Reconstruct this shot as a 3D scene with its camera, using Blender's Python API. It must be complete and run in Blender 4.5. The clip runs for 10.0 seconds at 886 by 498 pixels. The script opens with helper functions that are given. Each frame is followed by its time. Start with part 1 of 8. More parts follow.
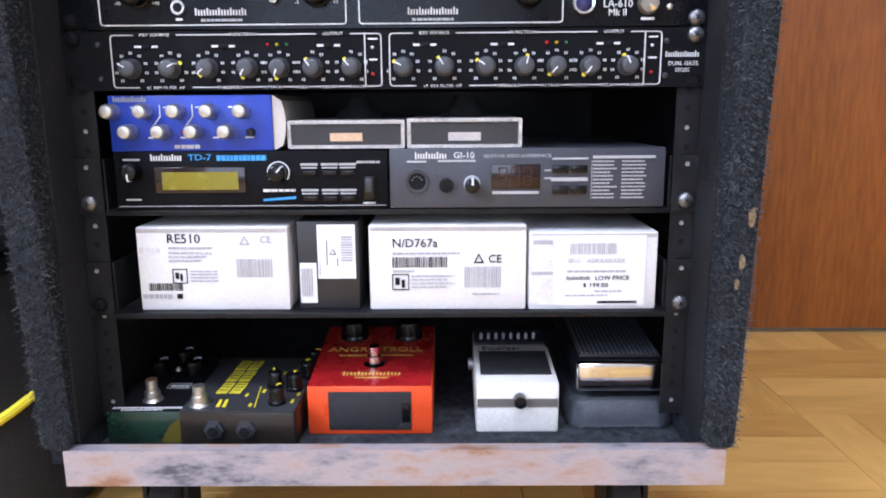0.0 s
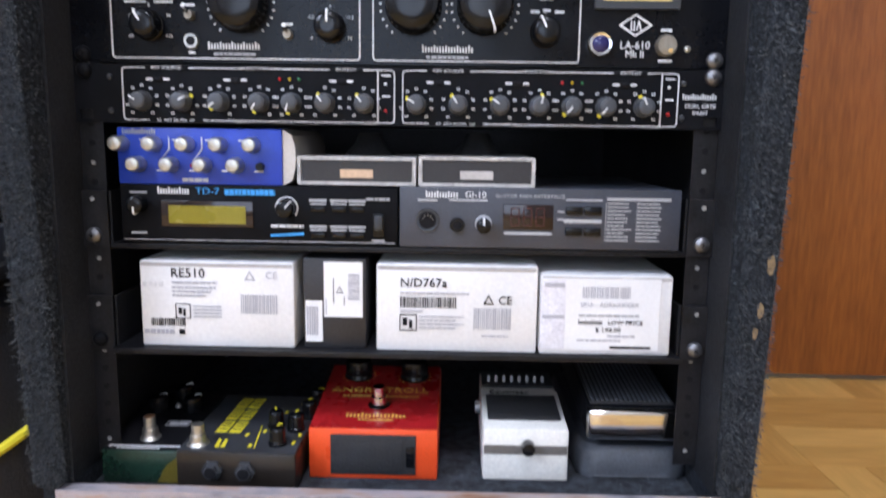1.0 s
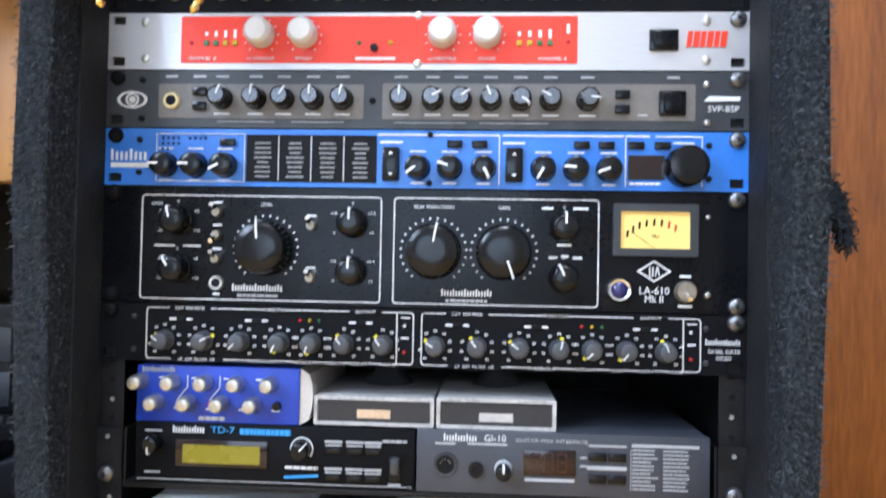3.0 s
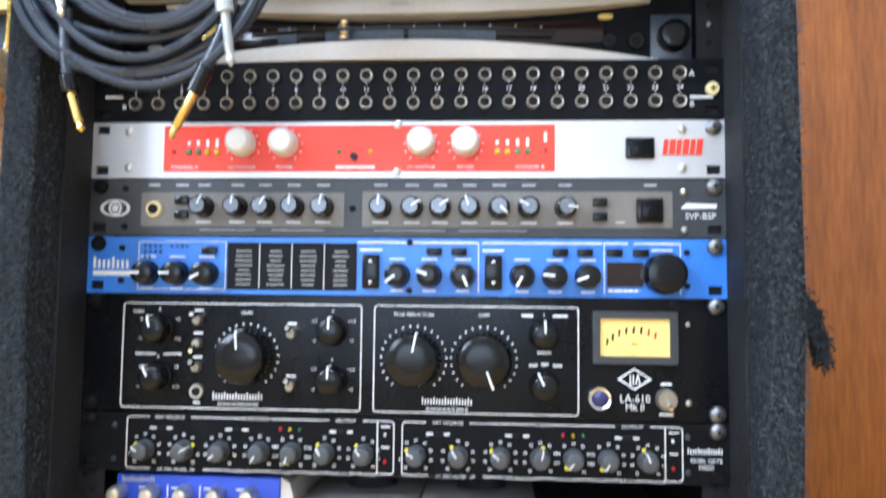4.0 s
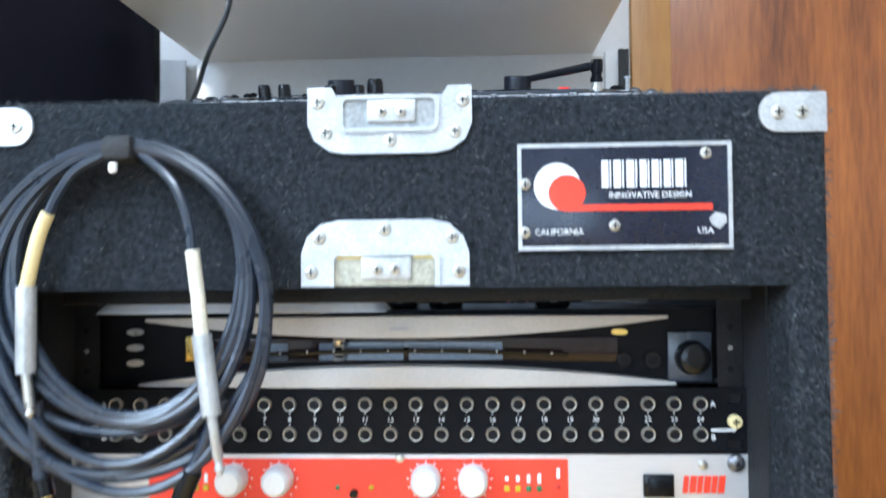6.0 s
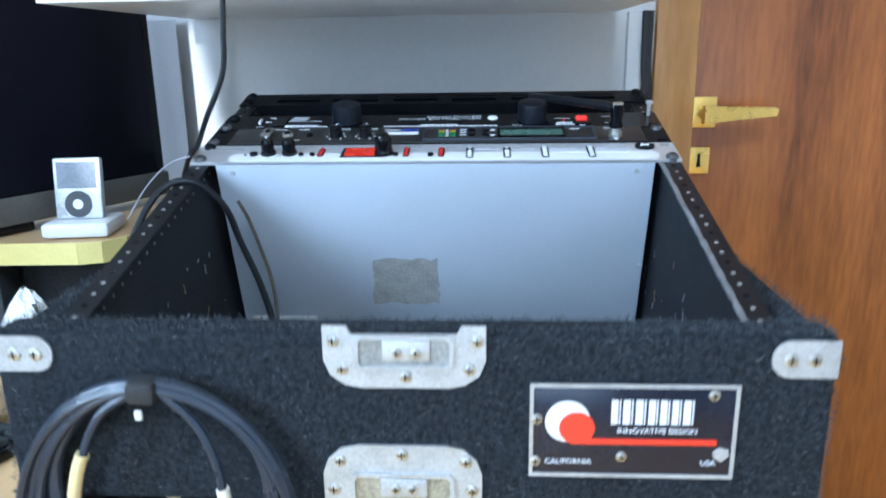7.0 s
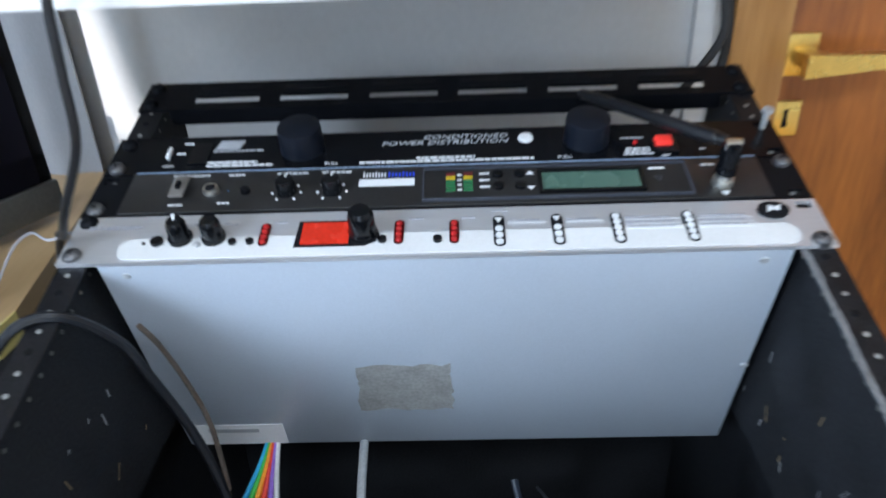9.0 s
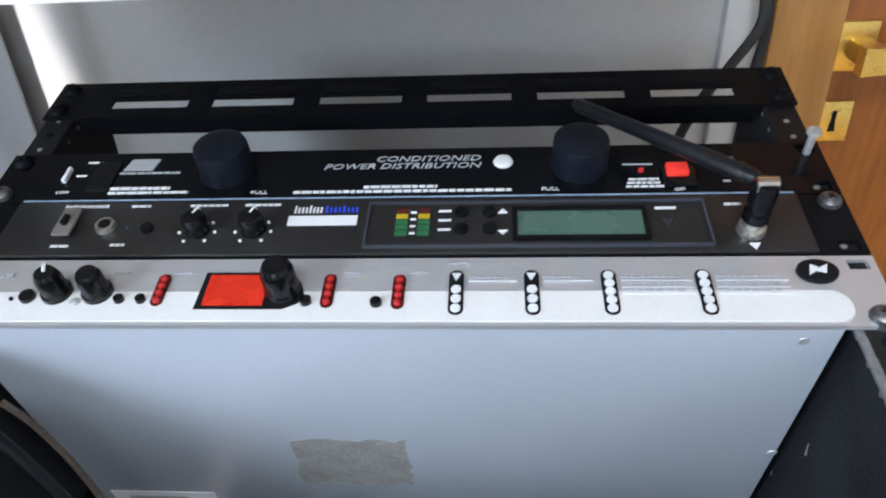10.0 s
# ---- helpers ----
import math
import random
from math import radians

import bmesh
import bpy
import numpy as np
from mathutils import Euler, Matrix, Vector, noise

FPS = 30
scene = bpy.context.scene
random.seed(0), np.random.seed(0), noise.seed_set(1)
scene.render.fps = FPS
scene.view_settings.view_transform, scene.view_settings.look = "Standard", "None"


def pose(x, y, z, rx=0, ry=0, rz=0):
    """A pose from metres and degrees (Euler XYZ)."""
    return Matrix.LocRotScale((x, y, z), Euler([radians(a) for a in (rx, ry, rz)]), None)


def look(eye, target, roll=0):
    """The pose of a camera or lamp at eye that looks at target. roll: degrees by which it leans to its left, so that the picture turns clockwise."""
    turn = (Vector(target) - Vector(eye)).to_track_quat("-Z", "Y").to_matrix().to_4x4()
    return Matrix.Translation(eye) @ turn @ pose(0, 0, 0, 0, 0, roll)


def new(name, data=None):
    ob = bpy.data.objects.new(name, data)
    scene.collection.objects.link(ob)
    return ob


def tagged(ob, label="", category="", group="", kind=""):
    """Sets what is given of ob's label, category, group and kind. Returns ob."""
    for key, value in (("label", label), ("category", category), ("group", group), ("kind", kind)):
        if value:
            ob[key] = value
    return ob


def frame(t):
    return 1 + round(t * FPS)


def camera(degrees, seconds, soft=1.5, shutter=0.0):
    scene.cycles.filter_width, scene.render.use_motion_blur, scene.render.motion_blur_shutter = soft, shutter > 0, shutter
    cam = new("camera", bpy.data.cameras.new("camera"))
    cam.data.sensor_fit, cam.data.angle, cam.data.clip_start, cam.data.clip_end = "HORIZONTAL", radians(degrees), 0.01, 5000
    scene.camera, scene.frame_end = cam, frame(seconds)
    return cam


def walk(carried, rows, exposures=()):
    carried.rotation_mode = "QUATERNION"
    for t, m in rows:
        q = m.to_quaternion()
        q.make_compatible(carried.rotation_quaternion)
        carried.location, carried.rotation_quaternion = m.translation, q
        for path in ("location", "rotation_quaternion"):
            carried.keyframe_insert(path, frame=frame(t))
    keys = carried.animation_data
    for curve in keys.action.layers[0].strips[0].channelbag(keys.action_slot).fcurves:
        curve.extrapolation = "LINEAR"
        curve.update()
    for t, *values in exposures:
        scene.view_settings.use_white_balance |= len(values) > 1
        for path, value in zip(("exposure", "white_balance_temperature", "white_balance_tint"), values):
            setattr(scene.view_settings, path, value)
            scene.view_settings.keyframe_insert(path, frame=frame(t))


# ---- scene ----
cam = camera(62.8, 10.0, soft=1.9, shutter=0.7)

PATH = [
    (0, (0.049, -0.562, 0.409), (0.031, 1.399, 0.017), -0.4),
    (0.5, (0.047, -0.553, 0.411), (0.024, 1.409, 0.025), 0.3),
    (1, (0.046, -0.549, 0.412), (0.011, 1.428, 0.11), 0.8),
    (1.5, (0.042, -0.548, 0.41), (-0.01, 1.444, 0.238), 1.0),
    (2, (0.044, -0.545, 0.444), (-0.045, 1.45, 0.332), 0.2),
    (2.5, (0.044, -0.542, 0.47), (-0.062, 1.455, 0.465), 0.5),
    (2.7, (0.046, -0.538, 0.479), (-0.07, 1.458, 0.505), 1.1),
    (4, (0.068, -0.541, 0.552), (-0.059, 1.45, 0.688), 0.6),
    (4.5, (0.069, -0.544, 0.57), (-0.036, 1.439, 0.807), 0.5),
    (5, (0.063, -0.542, 0.611), (-0.041, 1.444, 0.823), 0.1),
    (5.5, (0.055, -0.538, 0.724), (-0.049, 1.449, 0.917), -0.5),
    (6, (0.053, -0.517, 0.82), (-0.035, 1.48, 0.865), -0.6),
    (6.2, (0.04, -0.503, 0.869), (-0.035, 1.494, 0.792), -0.9),
    (7.3, (0.066, -0.484, 1.163), (-0.078, 1.38, 0.455), -1.1),
    (7.5, (0.078, -0.474, 1.197), (-0.088, 1.351, 0.396), -1.4),
    (8, (0.044, -0.387, 1.246), (-0.051, 1.436, 0.43), -2.2),
    (8.5, (0.011, -0.271, 1.247), (0.026, 1.538, 0.395), -2.0),
    (9, (0.016, -0.17, 1.212), (-0.048, 1.572, 0.231), -2.5),
    (9.5, (0.04, -0.073, 1.197), (-0.1, 1.617, 0.137), -3.4),
    (10, (0.057, -0.055, 1.201), (-0.09, 1.64, 0.15), -3.0),
]
walk(cam, [(t, look(eye, target, lean)) for t, eye, target, lean in PATH],
     exposures=[(0.0, 0.12, 6150, 25), (1.0, -0.12, 6300, 22), (1.5, -0.18, 6500, 20), (2.0, -0.24, 6200, 16), (2.5, -0.05, 6050, 16), (4.0, 0.38, 6150, 13), (4.5, 0.42, 6250, 12), (6.0, 0.26, 5850, 9), (7.5, -0.05, 5250, 6), (8.5, -0.1, 5700, 9), (10.0, -0.12, 6500, 14)])

# ---- light ----
FLOOR = 0.03
ROOM = (-1.7, 1.6, -2.5, 0.6, FLOOR, 2.55)
world = bpy.data.worlds.new("sky")
scene.world = world
world.use_nodes = True
sky = world.node_tree.nodes.new("ShaderNodeTexSky")
sky.sky_type, sky.sun_disc = "NISHITA", False
sky.sun_elevation, sky.sun_rotation = radians(5.1), radians(180)
world.node_tree.links.new(sky.outputs[0], world.node_tree.nodes["Background"].inputs[0])
world.node_tree.nodes["Background"].inputs[1].default_value = 0.1


def area_lamp(name, place, target, sx, sy, watts, color):
    data = bpy.data.lights.new(name, "AREA")
    data.shape, data.size, data.size_y, data.energy, data.color = "RECTANGLE", sx, sy, watts, color
    ob = new(name, data)
    ob.matrix_world = look(place, target)
    return ob


# daylight in the opening of the window; the ceiling lamp is unseen, added fill
area_lamp("window_daylight", (-1.66, -1.55, 1.75), (0.0, -0.55, 0.75), 1.05, 0.95, 70, (0.68, 0.84, 1.0))
area_lamp("ceiling_light_glow", (0.1, -1.3, 2.44), (0.1, -1.1, 0.0), 0.5, 0.5, 36, (0.82, 0.92, 1.0))
# daylight of the unseen south window, set in front of its added blind
area_lamp("blind_daylight", (-0.30, -2.46, 0.76), (-0.30, 0.0, 0.76), 1.1, 0.8, 11, (0.6, 0.8, 1.0))

sun_data = bpy.data.lights.new("sun", "SUN")
sun_data.energy, sun_data.angle, sun_data.color = 4.5, radians(0.5), (1.0, 0.95, 0.88)
sun = new("sun", sun_data)
sun.matrix_world = look((0, -3.0, 1.344), (0.0, 0.6, 1.02))

# ---- materials ----


def mat(name, rgb, rough=0.5, metal=0.0, var=0.18, scale=30.0, bump=0.0, bscale=400.0, coat=0.0, stretch=None, random_tone=0.0, glow=0.0, spec=0.5):
    """A surface with variation at two scales, fine relief and, if asked, a tone of its own per object."""
    m = bpy.data.materials.new(name)
    m.use_nodes = True
    nt = m.node_tree
    n, link = nt.nodes, nt.links.new
    bs = n["Principled BSDF"]
    tc, mp = n.new("ShaderNodeTexCoord"), n.new("ShaderNodeMapping")
    link(tc.outputs["Object"], mp.inputs[0])
    if stretch:
        mp.inputs["Scale"].default_value = stretch
    big, fine = n.new("ShaderNodeTexNoise"), n.new("ShaderNodeTexNoise")
    for t, s, d in ((big, scale, 4.0), (fine, bscale, 3.0)):
        link(mp.outputs[0], t.inputs["Vector"])
        t.inputs["Scale"].default_value, t.inputs["Detail"].default_value = s, d
    add = n.new("ShaderNodeMath")
    add.operation = "ADD"
    link(big.outputs["Fac"], add.inputs[0])
    link(fine.outputs["Fac"], add.inputs[1])
    last = add
    if random_tone:
        info, mul = n.new("ShaderNodeObjectInfo"), n.new("ShaderNodeMath")
        mul.operation = "MULTIPLY_ADD"
        link(info.outputs["Random"], mul.inputs[0])
        mul.inputs[1].default_value = random_tone
        link(add.outputs[0], mul.inputs[2])
        last = mul
    ramp = n.new("ShaderNodeMapRange")
    link(last.outputs[0], ramp.inputs["Value"])
    ramp.inputs["From Min"].default_value, ramp.inputs["From Max"].default_value = 0.7, 1.3 + random_tone
    ramp.inputs["To Min"].default_value, ramp.inputs["To Max"].default_value = 1 - var, 1 + var
    mix = n.new("ShaderNodeVectorMath")
    mix.operation = "SCALE"
    mix.inputs[0].default_value = rgb
    link(ramp.outputs[0], mix.inputs["Scale"])
    link(mix.outputs[0], bs.inputs["Base Color"])
    bs.inputs["Metallic"].default_value = metal
    bs.inputs["Specular IOR Level"].default_value = spec
    rr_ = n.new("ShaderNodeMapRange")
    link(big.outputs["Fac"], rr_.inputs["Value"])
    rr_.inputs["From Min"].default_value, rr_.inputs["From Max"].default_value = 0.3, 0.7
    rr_.inputs["To Min"].default_value, rr_.inputs["To Max"].default_value = max(rough - 0.07, 0.02), min(rough + 0.07, 1)
    link(rr_.outputs[0], bs.inputs["Roughness"])
    if coat:
        bs.inputs["Coat Weight"].default_value = coat
    if bump:
        b = n.new("ShaderNodeBump")
        b.inputs["Strength"].default_value, b.inputs["Distance"].default_value = bump, 0.002
        link(fine.outputs["Fac"], b.inputs["Height"])
        link(b.outputs[0], bs.inputs["Normal"])
    if glow:
        bs.inputs["Emission Color"].default_value = (*rgb, 1)
        bs.inputs["Emission Strength"].default_value = glow
    return m


def wood(name, dark, light, rough, axis, ring=9.0, random_tone=0.0, coat=0.2):
    """Wood with long streaks and fine pores along one axis."""
    m = bpy.data.materials.new(name)
    m.use_nodes = True
    n, link = m.node_tree.nodes, m.node_tree.links.new
    bs = n["Principled BSDF"]
    tc, mp = n.new("ShaderNodeTexCoord"), n.new("ShaderNodeMapping")
    link(tc.outputs["Object"], mp.inputs[0])
    mp.inputs["Scale"].default_value = [0.12 if k == axis else 1.0 for k in range(3)]
    a, b = n.new("ShaderNodeTexNoise"), n.new("ShaderNodeTexNoise")
    for t, s, d in ((a, ring, 6.0), (b, 170.0, 3.0)):
        link(mp.outputs[0], t.inputs["Vector"])
        t.inputs["Scale"].default_value, t.inputs["Detail"].default_value = s, d
    a.inputs["Distortion"].default_value = 1.2
    add = n.new("ShaderNodeMath")
    add.operation = "MULTIPLY_ADD"
    link(b.outputs["Fac"], add.inputs[0])
    add.inputs[1].default_value = 0.35
    link(a.outputs["Fac"], add.inputs[2])
    last = add
    if random_tone:
        info, mul = n.new("ShaderNodeObjectInfo"), n.new("ShaderNodeMath")
        mul.operation = "MULTIPLY_ADD"
        link(info.outputs["Random"], mul.inputs[0])
        mul.inputs[1].default_value = random_tone
        link(add.outputs[0], mul.inputs[2])
        last = mul
    ramp = n.new("ShaderNodeValToRGB")
    ramp.color_ramp.elements[0].position, ramp.color_ramp.elements[1].position = 0.45, 0.9 + random_tone
    ramp.color_ramp.elements[0].color, ramp.color_ramp.elements[1].color = (*dark, 1), (*light, 1)
    link(last.outputs[0], ramp.inputs[0])
    link(ramp.outputs[0], bs.inputs["Base Color"])
    bs.inputs["Roughness"].default_value = rough
    bs.inputs["Coat Weight"].default_value, bs.inputs["Coat Roughness"].default_value = coat, 0.25
    bp = n.new("ShaderNodeBump")
    bp.inputs["Strength"].default_value, bp.inputs["Distance"].default_value = 0.12, 0.001
    link(b.outputs["Fac"], bp.inputs["Height"])
    link(bp.outputs[0], bs.inputs["Normal"])
    return m


def glass(name, rgb=(1, 1, 1), rough=0.02):
    m = bpy.data.materials.new(name)
    m.use_nodes = True
    bs = m.node_tree.nodes["Principled BSDF"]
    bs.inputs["Base Color"].default_value = (*rgb, 1)
    bs.inputs["Transmission Weight"].default_value, bs.inputs["Roughness"].default_value = 1.0, rough
    return m


CARPET = mat("charcoal_carpet", (0.024, 0.028, 0.035), 0.95, var=0.85, scale=260, bump=1.0, bscale=1500, spec=0.15)
# lighter copy of the carpet, with the light on the base painted in
LITCARP = mat("dusty_charcoal_carpet", (0.045, 0.05, 0.06), 0.95, var=0.8, scale=120, bump=1.0, bscale=1100, spec=0.15)
LINT = mat("pale_lint", (0.13, 0.137, 0.14), 0.9, var=0.5)
FIBRE = mat("carpet_fibre", (0.055, 0.064, 0.075), 0.9, var=0.6)
RAILM = mat("black_steel_rail", (0.011, 0.011, 0.013), 0.45, 0.1, var=0.5, scale=60, spec=0.25)
INNER = mat("black_painted_ply", (0.013, 0.014, 0.017), 0.7, spec=0.3, var=0.6, scale=18, bump=0.3)


def patchy(name, colours, scale, rough):
    """Bare wood with patches of several tones, from paint, rust and scuffing."""
    m = bpy.data.materials.new(name)
    m.use_nodes = True
    n, link = m.node_tree.nodes, m.node_tree.links.new
    tc, mp, a, ramp, bp = (n.new("ShaderNode" + k) for k in ("TexCoord", "Mapping", "TexNoise", "ValToRGB", "Bump"))
    link(tc.outputs["Object"], mp.inputs[0])
    mp.inputs["Scale"].default_value = (0.45, 1, 1.2)
    link(mp.outputs[0], a.inputs["Vector"])
    a.inputs["Scale"].default_value, a.inputs["Detail"].default_value, a.inputs["Roughness"].default_value = scale, 8.0, 0.68
    for k, (pos, c) in enumerate(colours):
        e = ramp.color_ramp.elements[k] if k < 2 else ramp.color_ramp.elements.new(pos)
        e.position, e.color = pos, (*c, 1)
    link(a.outputs["Fac"], ramp.inputs[0])
    link(ramp.outputs[0], n["Principled BSDF"].inputs["Base Color"])
    n["Principled BSDF"].inputs["Roughness"].default_value = rough
    bp.inputs["Strength"].default_value, bp.inputs["Distance"].default_value = 0.4, 0.002
    link(a.outputs["Fac"], bp.inputs["Height"])
    link(bp.outputs[0], n["Principled BSDF"].inputs["Normal"])
    return m


WORN = patchy("worn_ply_edge", [(0.32, (0.08, 0.08, 0.1)), (0.66, (0.28, 0.14, 0.08)), (0.4, (0.25, 0.235, 0.26)), (0.49, (0.37, 0.32, 0.33)), (0.57, (0.37, 0.265, 0.225))], 30, 0.75)
BLACK = mat("black_powder_coat", (0.006, 0.0063, 0.008), 0.42, spec=0.07, var=0.25, scale=60, bump=0.15, bscale=1500)
GLOSSB = mat("black_enamel", (0.004, 0.0044, 0.006), 0.2, var=0.2, scale=20, spec=0.16)
DARKP = mat("dark_plastic", (0.005, 0.0053, 0.0065), 0.2, var=0.2, scale=80, spec=0.3)
RUBBER = mat("matt_rubber", (0.02, 0.02, 0.022), 0.75, var=0.3, scale=60, bump=0.4)
GREYP = mat("grey_painted_panel", (0.042, 0.047, 0.062), 0.45, var=0.12, scale=50, bump=0.1)
SLATE = mat("dark_slate_panel", (0.03, 0.034, 0.04), 0.42, var=0.15, scale=50)
TAUPE = mat("taupe_panel", (0.145, 0.132, 0.12), 0.4, var=0.12, scale=50)
SILVER = mat("brushed_aluminium", (0.6, 0.6, 0.62), 0.34, 0.55, var=0.06, scale=8, bump=0.08, bscale=900, stretch=(0.05, 1, 1))
CHROME = mat("chrome", (0.8, 0.8, 0.8), 0.1, 1.0, var=0.05)
STEEL = mat("zinc_plated_steel", (0.46, 0.475, 0.49), 0.4, 0.45, var=0.2, scale=55, bump=0.15)
NICKEL = mat("dull_nickel", (0.55, 0.54, 0.5), 0.33, 0.9, var=0.2, scale=200)
GOLD = mat("gold_plate", (0.85, 0.6, 0.2), 0.25, 1.0, var=0.1)
BRASS = mat("brass", (0.78, 0.55, 0.16), 0.3, 0.9, var=0.12, scale=40)
BLUEP = mat("royal_blue_enamel", (0.03, 0.17, 0.6), 0.35, var=0.1, scale=40)
INDIGO = mat("indigo_anodised", (0.011, 0.045, 0.38), 0.42, 0.0, var=0.1, scale=40)
RED = mat("signal_red_enamel", (0.75, 0.045, 0.02), 0.35, var=0.08, scale=40)
REDDARK = mat("wine_red_enamel", (0.4, 0.014, 0.016), 0.28, var=0.15, scale=40)
ORANGE = mat("orange_red_enamel", (0.8, 0.08, 0.018), 0.32, var=0.08, scale=30)
PRINT = mat("white_print", (0.72, 0.73, 0.75), 0.55, var=0.05)
PRINTD = mat("dim_print", (0.2, 0.205, 0.21), 0.55, var=0.2, scale=900)
PRINTG = mat("grey_print", (0.38, 0.39, 0.41), 0.55, var=0.1)
INK = mat("black_ink", (0.008, 0.008, 0.01), 0.6, var=0.1, spec=0.12)
INKG = mat("grey_ink", (0.4, 0.4, 0.44), 0.7, var=0.1)
CYAN = mat("cyan_print", (0.03, 0.3, 0.72), 0.5, var=0.05)
YELLOW = mat("yellow_print", (0.78, 0.66, 0.03), 0.5, var=0.05)
WHITEP = mat("white_plastic", (0.7, 0.7, 0.7), 0.35, var=0.04, scale=30)
CARD = mat("white_carton", (0.72, 0.71, 0.71), 0.62, var=0.07, scale=16, bump=0.12, bscale=300)
CARDG = mat("grey_carton", (0.42, 0.4, 0.39), 0.7, var=0.2, scale=22, bump=0.1)
CARDB = mat("black_carton", (0.02, 0.02, 0.023), 0.5, var=0.25, scale=22)
LABEL = mat("paper_label", (0.76, 0.76, 0.77), 0.6, var=0.04, scale=20)
CREAM = mat("cream_enamel", (0.8, 0.78, 0.73), 0.38, var=0.1, scale=24, bump=0.05)
LCD = mat("olive_lcd", (0.2, 0.17, 0.012), 0.3, var=0.06, glow=0.07)
LCDG = mat("green_lcd", (0.075, 0.14, 0.11), 0.25, var=0.05)
SMOKE = mat("smoked_window", (0.016, 0.008, 0.008), 0.12, var=0.1)
LEDRED = mat("lit_red_display", (0.55, 0.025, 0.01), 0.25, var=0.15, scale=90, glow=0.22)
LEDOFF = mat("red_led", (0.45, 0.02, 0.02), 0.25, var=0.1)
LEDDIM = mat("dim_red_led", (0.1, 0.014, 0.012), 0.3, var=0.1)
LEDGRN = mat("green_led", (0.03, 0.15, 0.06), 0.25, var=0.1)
LEDYEL = mat("amber_led", (0.5, 0.36, 0.02), 0.25, var=0.1)
VUFACE = mat("lit_meter_face", (0.8, 0.56, 0.17), 0.5, var=0.06, glow=0.22)
KNOBG = mat("grey_knob_cap", (0.05, 0.054, 0.062), 0.4, var=0.1)
JEWEL = mat("blue_jewel", (0.02, 0.02, 0.1), 0.06, var=0.05)
CABLE = mat("dark_cable_jacket", (0.02, 0.027, 0.042), 0.3, var=0.15, scale=40)
CABLEK = mat("black_cable_jacket", (0.008, 0.009, 0.012), 0.4, var=0.15, scale=40)
SLEEVE = mat("yellowed_sleeve", (0.7, 0.58, 0.3), 0.45, var=0.12)
TRIM = mat("pale_grey_trim", (0.5, 0.47, 0.44), 0.4, var=0.08, scale=20)
LID = mat("grey_steel_lid", (0.46, 0.505, 0.57), 0.42, 0.2, var=0.05, scale=9, bump=0.04, bscale=700)
RESIDUE = mat("glue_residue", (0.27, 0.265, 0.255), 0.75, var=0.25, scale=60)
GREENP = mat("dark_green_enamel", (0.011, 0.034, 0.022), 0.3, var=0.5, scale=25)
BROWNB = mat("brown_black_enamel", (0.017, 0.013, 0.0105), 0.34, var=0.3, scale=25)
PLASTER = mat("white_wall_paint", (0.58, 0.575, 0.57), 0.8, var=0.04, scale=3, bump=0.1, bscale=120)
CEILP = mat("ceiling_paint", (0.75, 0.75, 0.73), 0.85, var=0.03, scale=3)
DOORW = wood("mahogany_veneer", (0.09, 0.02, 0.0035), (0.43, 0.138, 0.025), 0.4, 2, ring=3.6, coat=0.2)
FRAMEW = wood("oak_veneer", (0.3, 0.13, 0.03), (0.5, 0.26, 0.075), 0.45, 2, ring=12.0)
PARQ = wood("oak_parquet", (0.48, 0.23, 0.05), (0.8, 0.49, 0.15), 0.32, 0, ring=16.0, random_tone=0.35)
DESKW = wood("beech_laminate", (0.5, 0.32, 0.15), (0.66, 0.46, 0.25), 0.4, 1, ring=8.0)
REDW = wood("red_stained_wood", (0.22, 0.016, 0.004), (0.46, 0.06, 0.016), 0.6, 0, ring=10.0, coat=0.0)
LACQ = mat("white_shelf_laminate", (0.8, 0.8, 0.8), 0.4, var=0.03, scale=6)
YEDGE = mat("pale_yellow_edging", (0.72, 0.6, 0.22), 0.4, var=0.06)
SCREEN = mat("dark_screen", (0.006, 0.006, 0.012), 0.5, var=0.1, spec=0.15)
WALLSHADE = mat("grey_curtain", (0.4, 0.4, 0.41), 0.9, var=0.08, scale=5, bump=0.1)
GLASS = glass("window_glass")
WIRES = [mat("wire_" + k, c, 0.4) for k, c in (("sky_blue", (0.03, 0.35, 0.6)), ("green", (0.05, 0.4, 0.06)), ("orange", (0.8, 0.3, 0.02)),
                                               ("red", (0.7, 0.05, 0.03)), ("violet", (0.25, 0.12, 0.5)), ("white", (0.7, 0.7, 0.7)))]

# ---- builders ----


def bx(bm, x0, x1, y0, y1, z0, z1, bev=0.0, seg=2):
    got = bmesh.ops.create_cube(bm, size=1.0)["verts"]
    for v in got:
        v.co = Vector(((x0 + x1) / 2 + v.co.x * (x1 - x0), (y0 + y1) / 2 + v.co.y * (y1 - y0), (z0 + z1) / 2 + v.co.z * (z1 - z0)))
    if bev:
        edges = list({e for v in got for e in v.link_edges})
        bmesh.ops.bevel(bm, geom=edges, offset=bev, segments=seg, affect="EDGES", profile=0.5)
    return bm


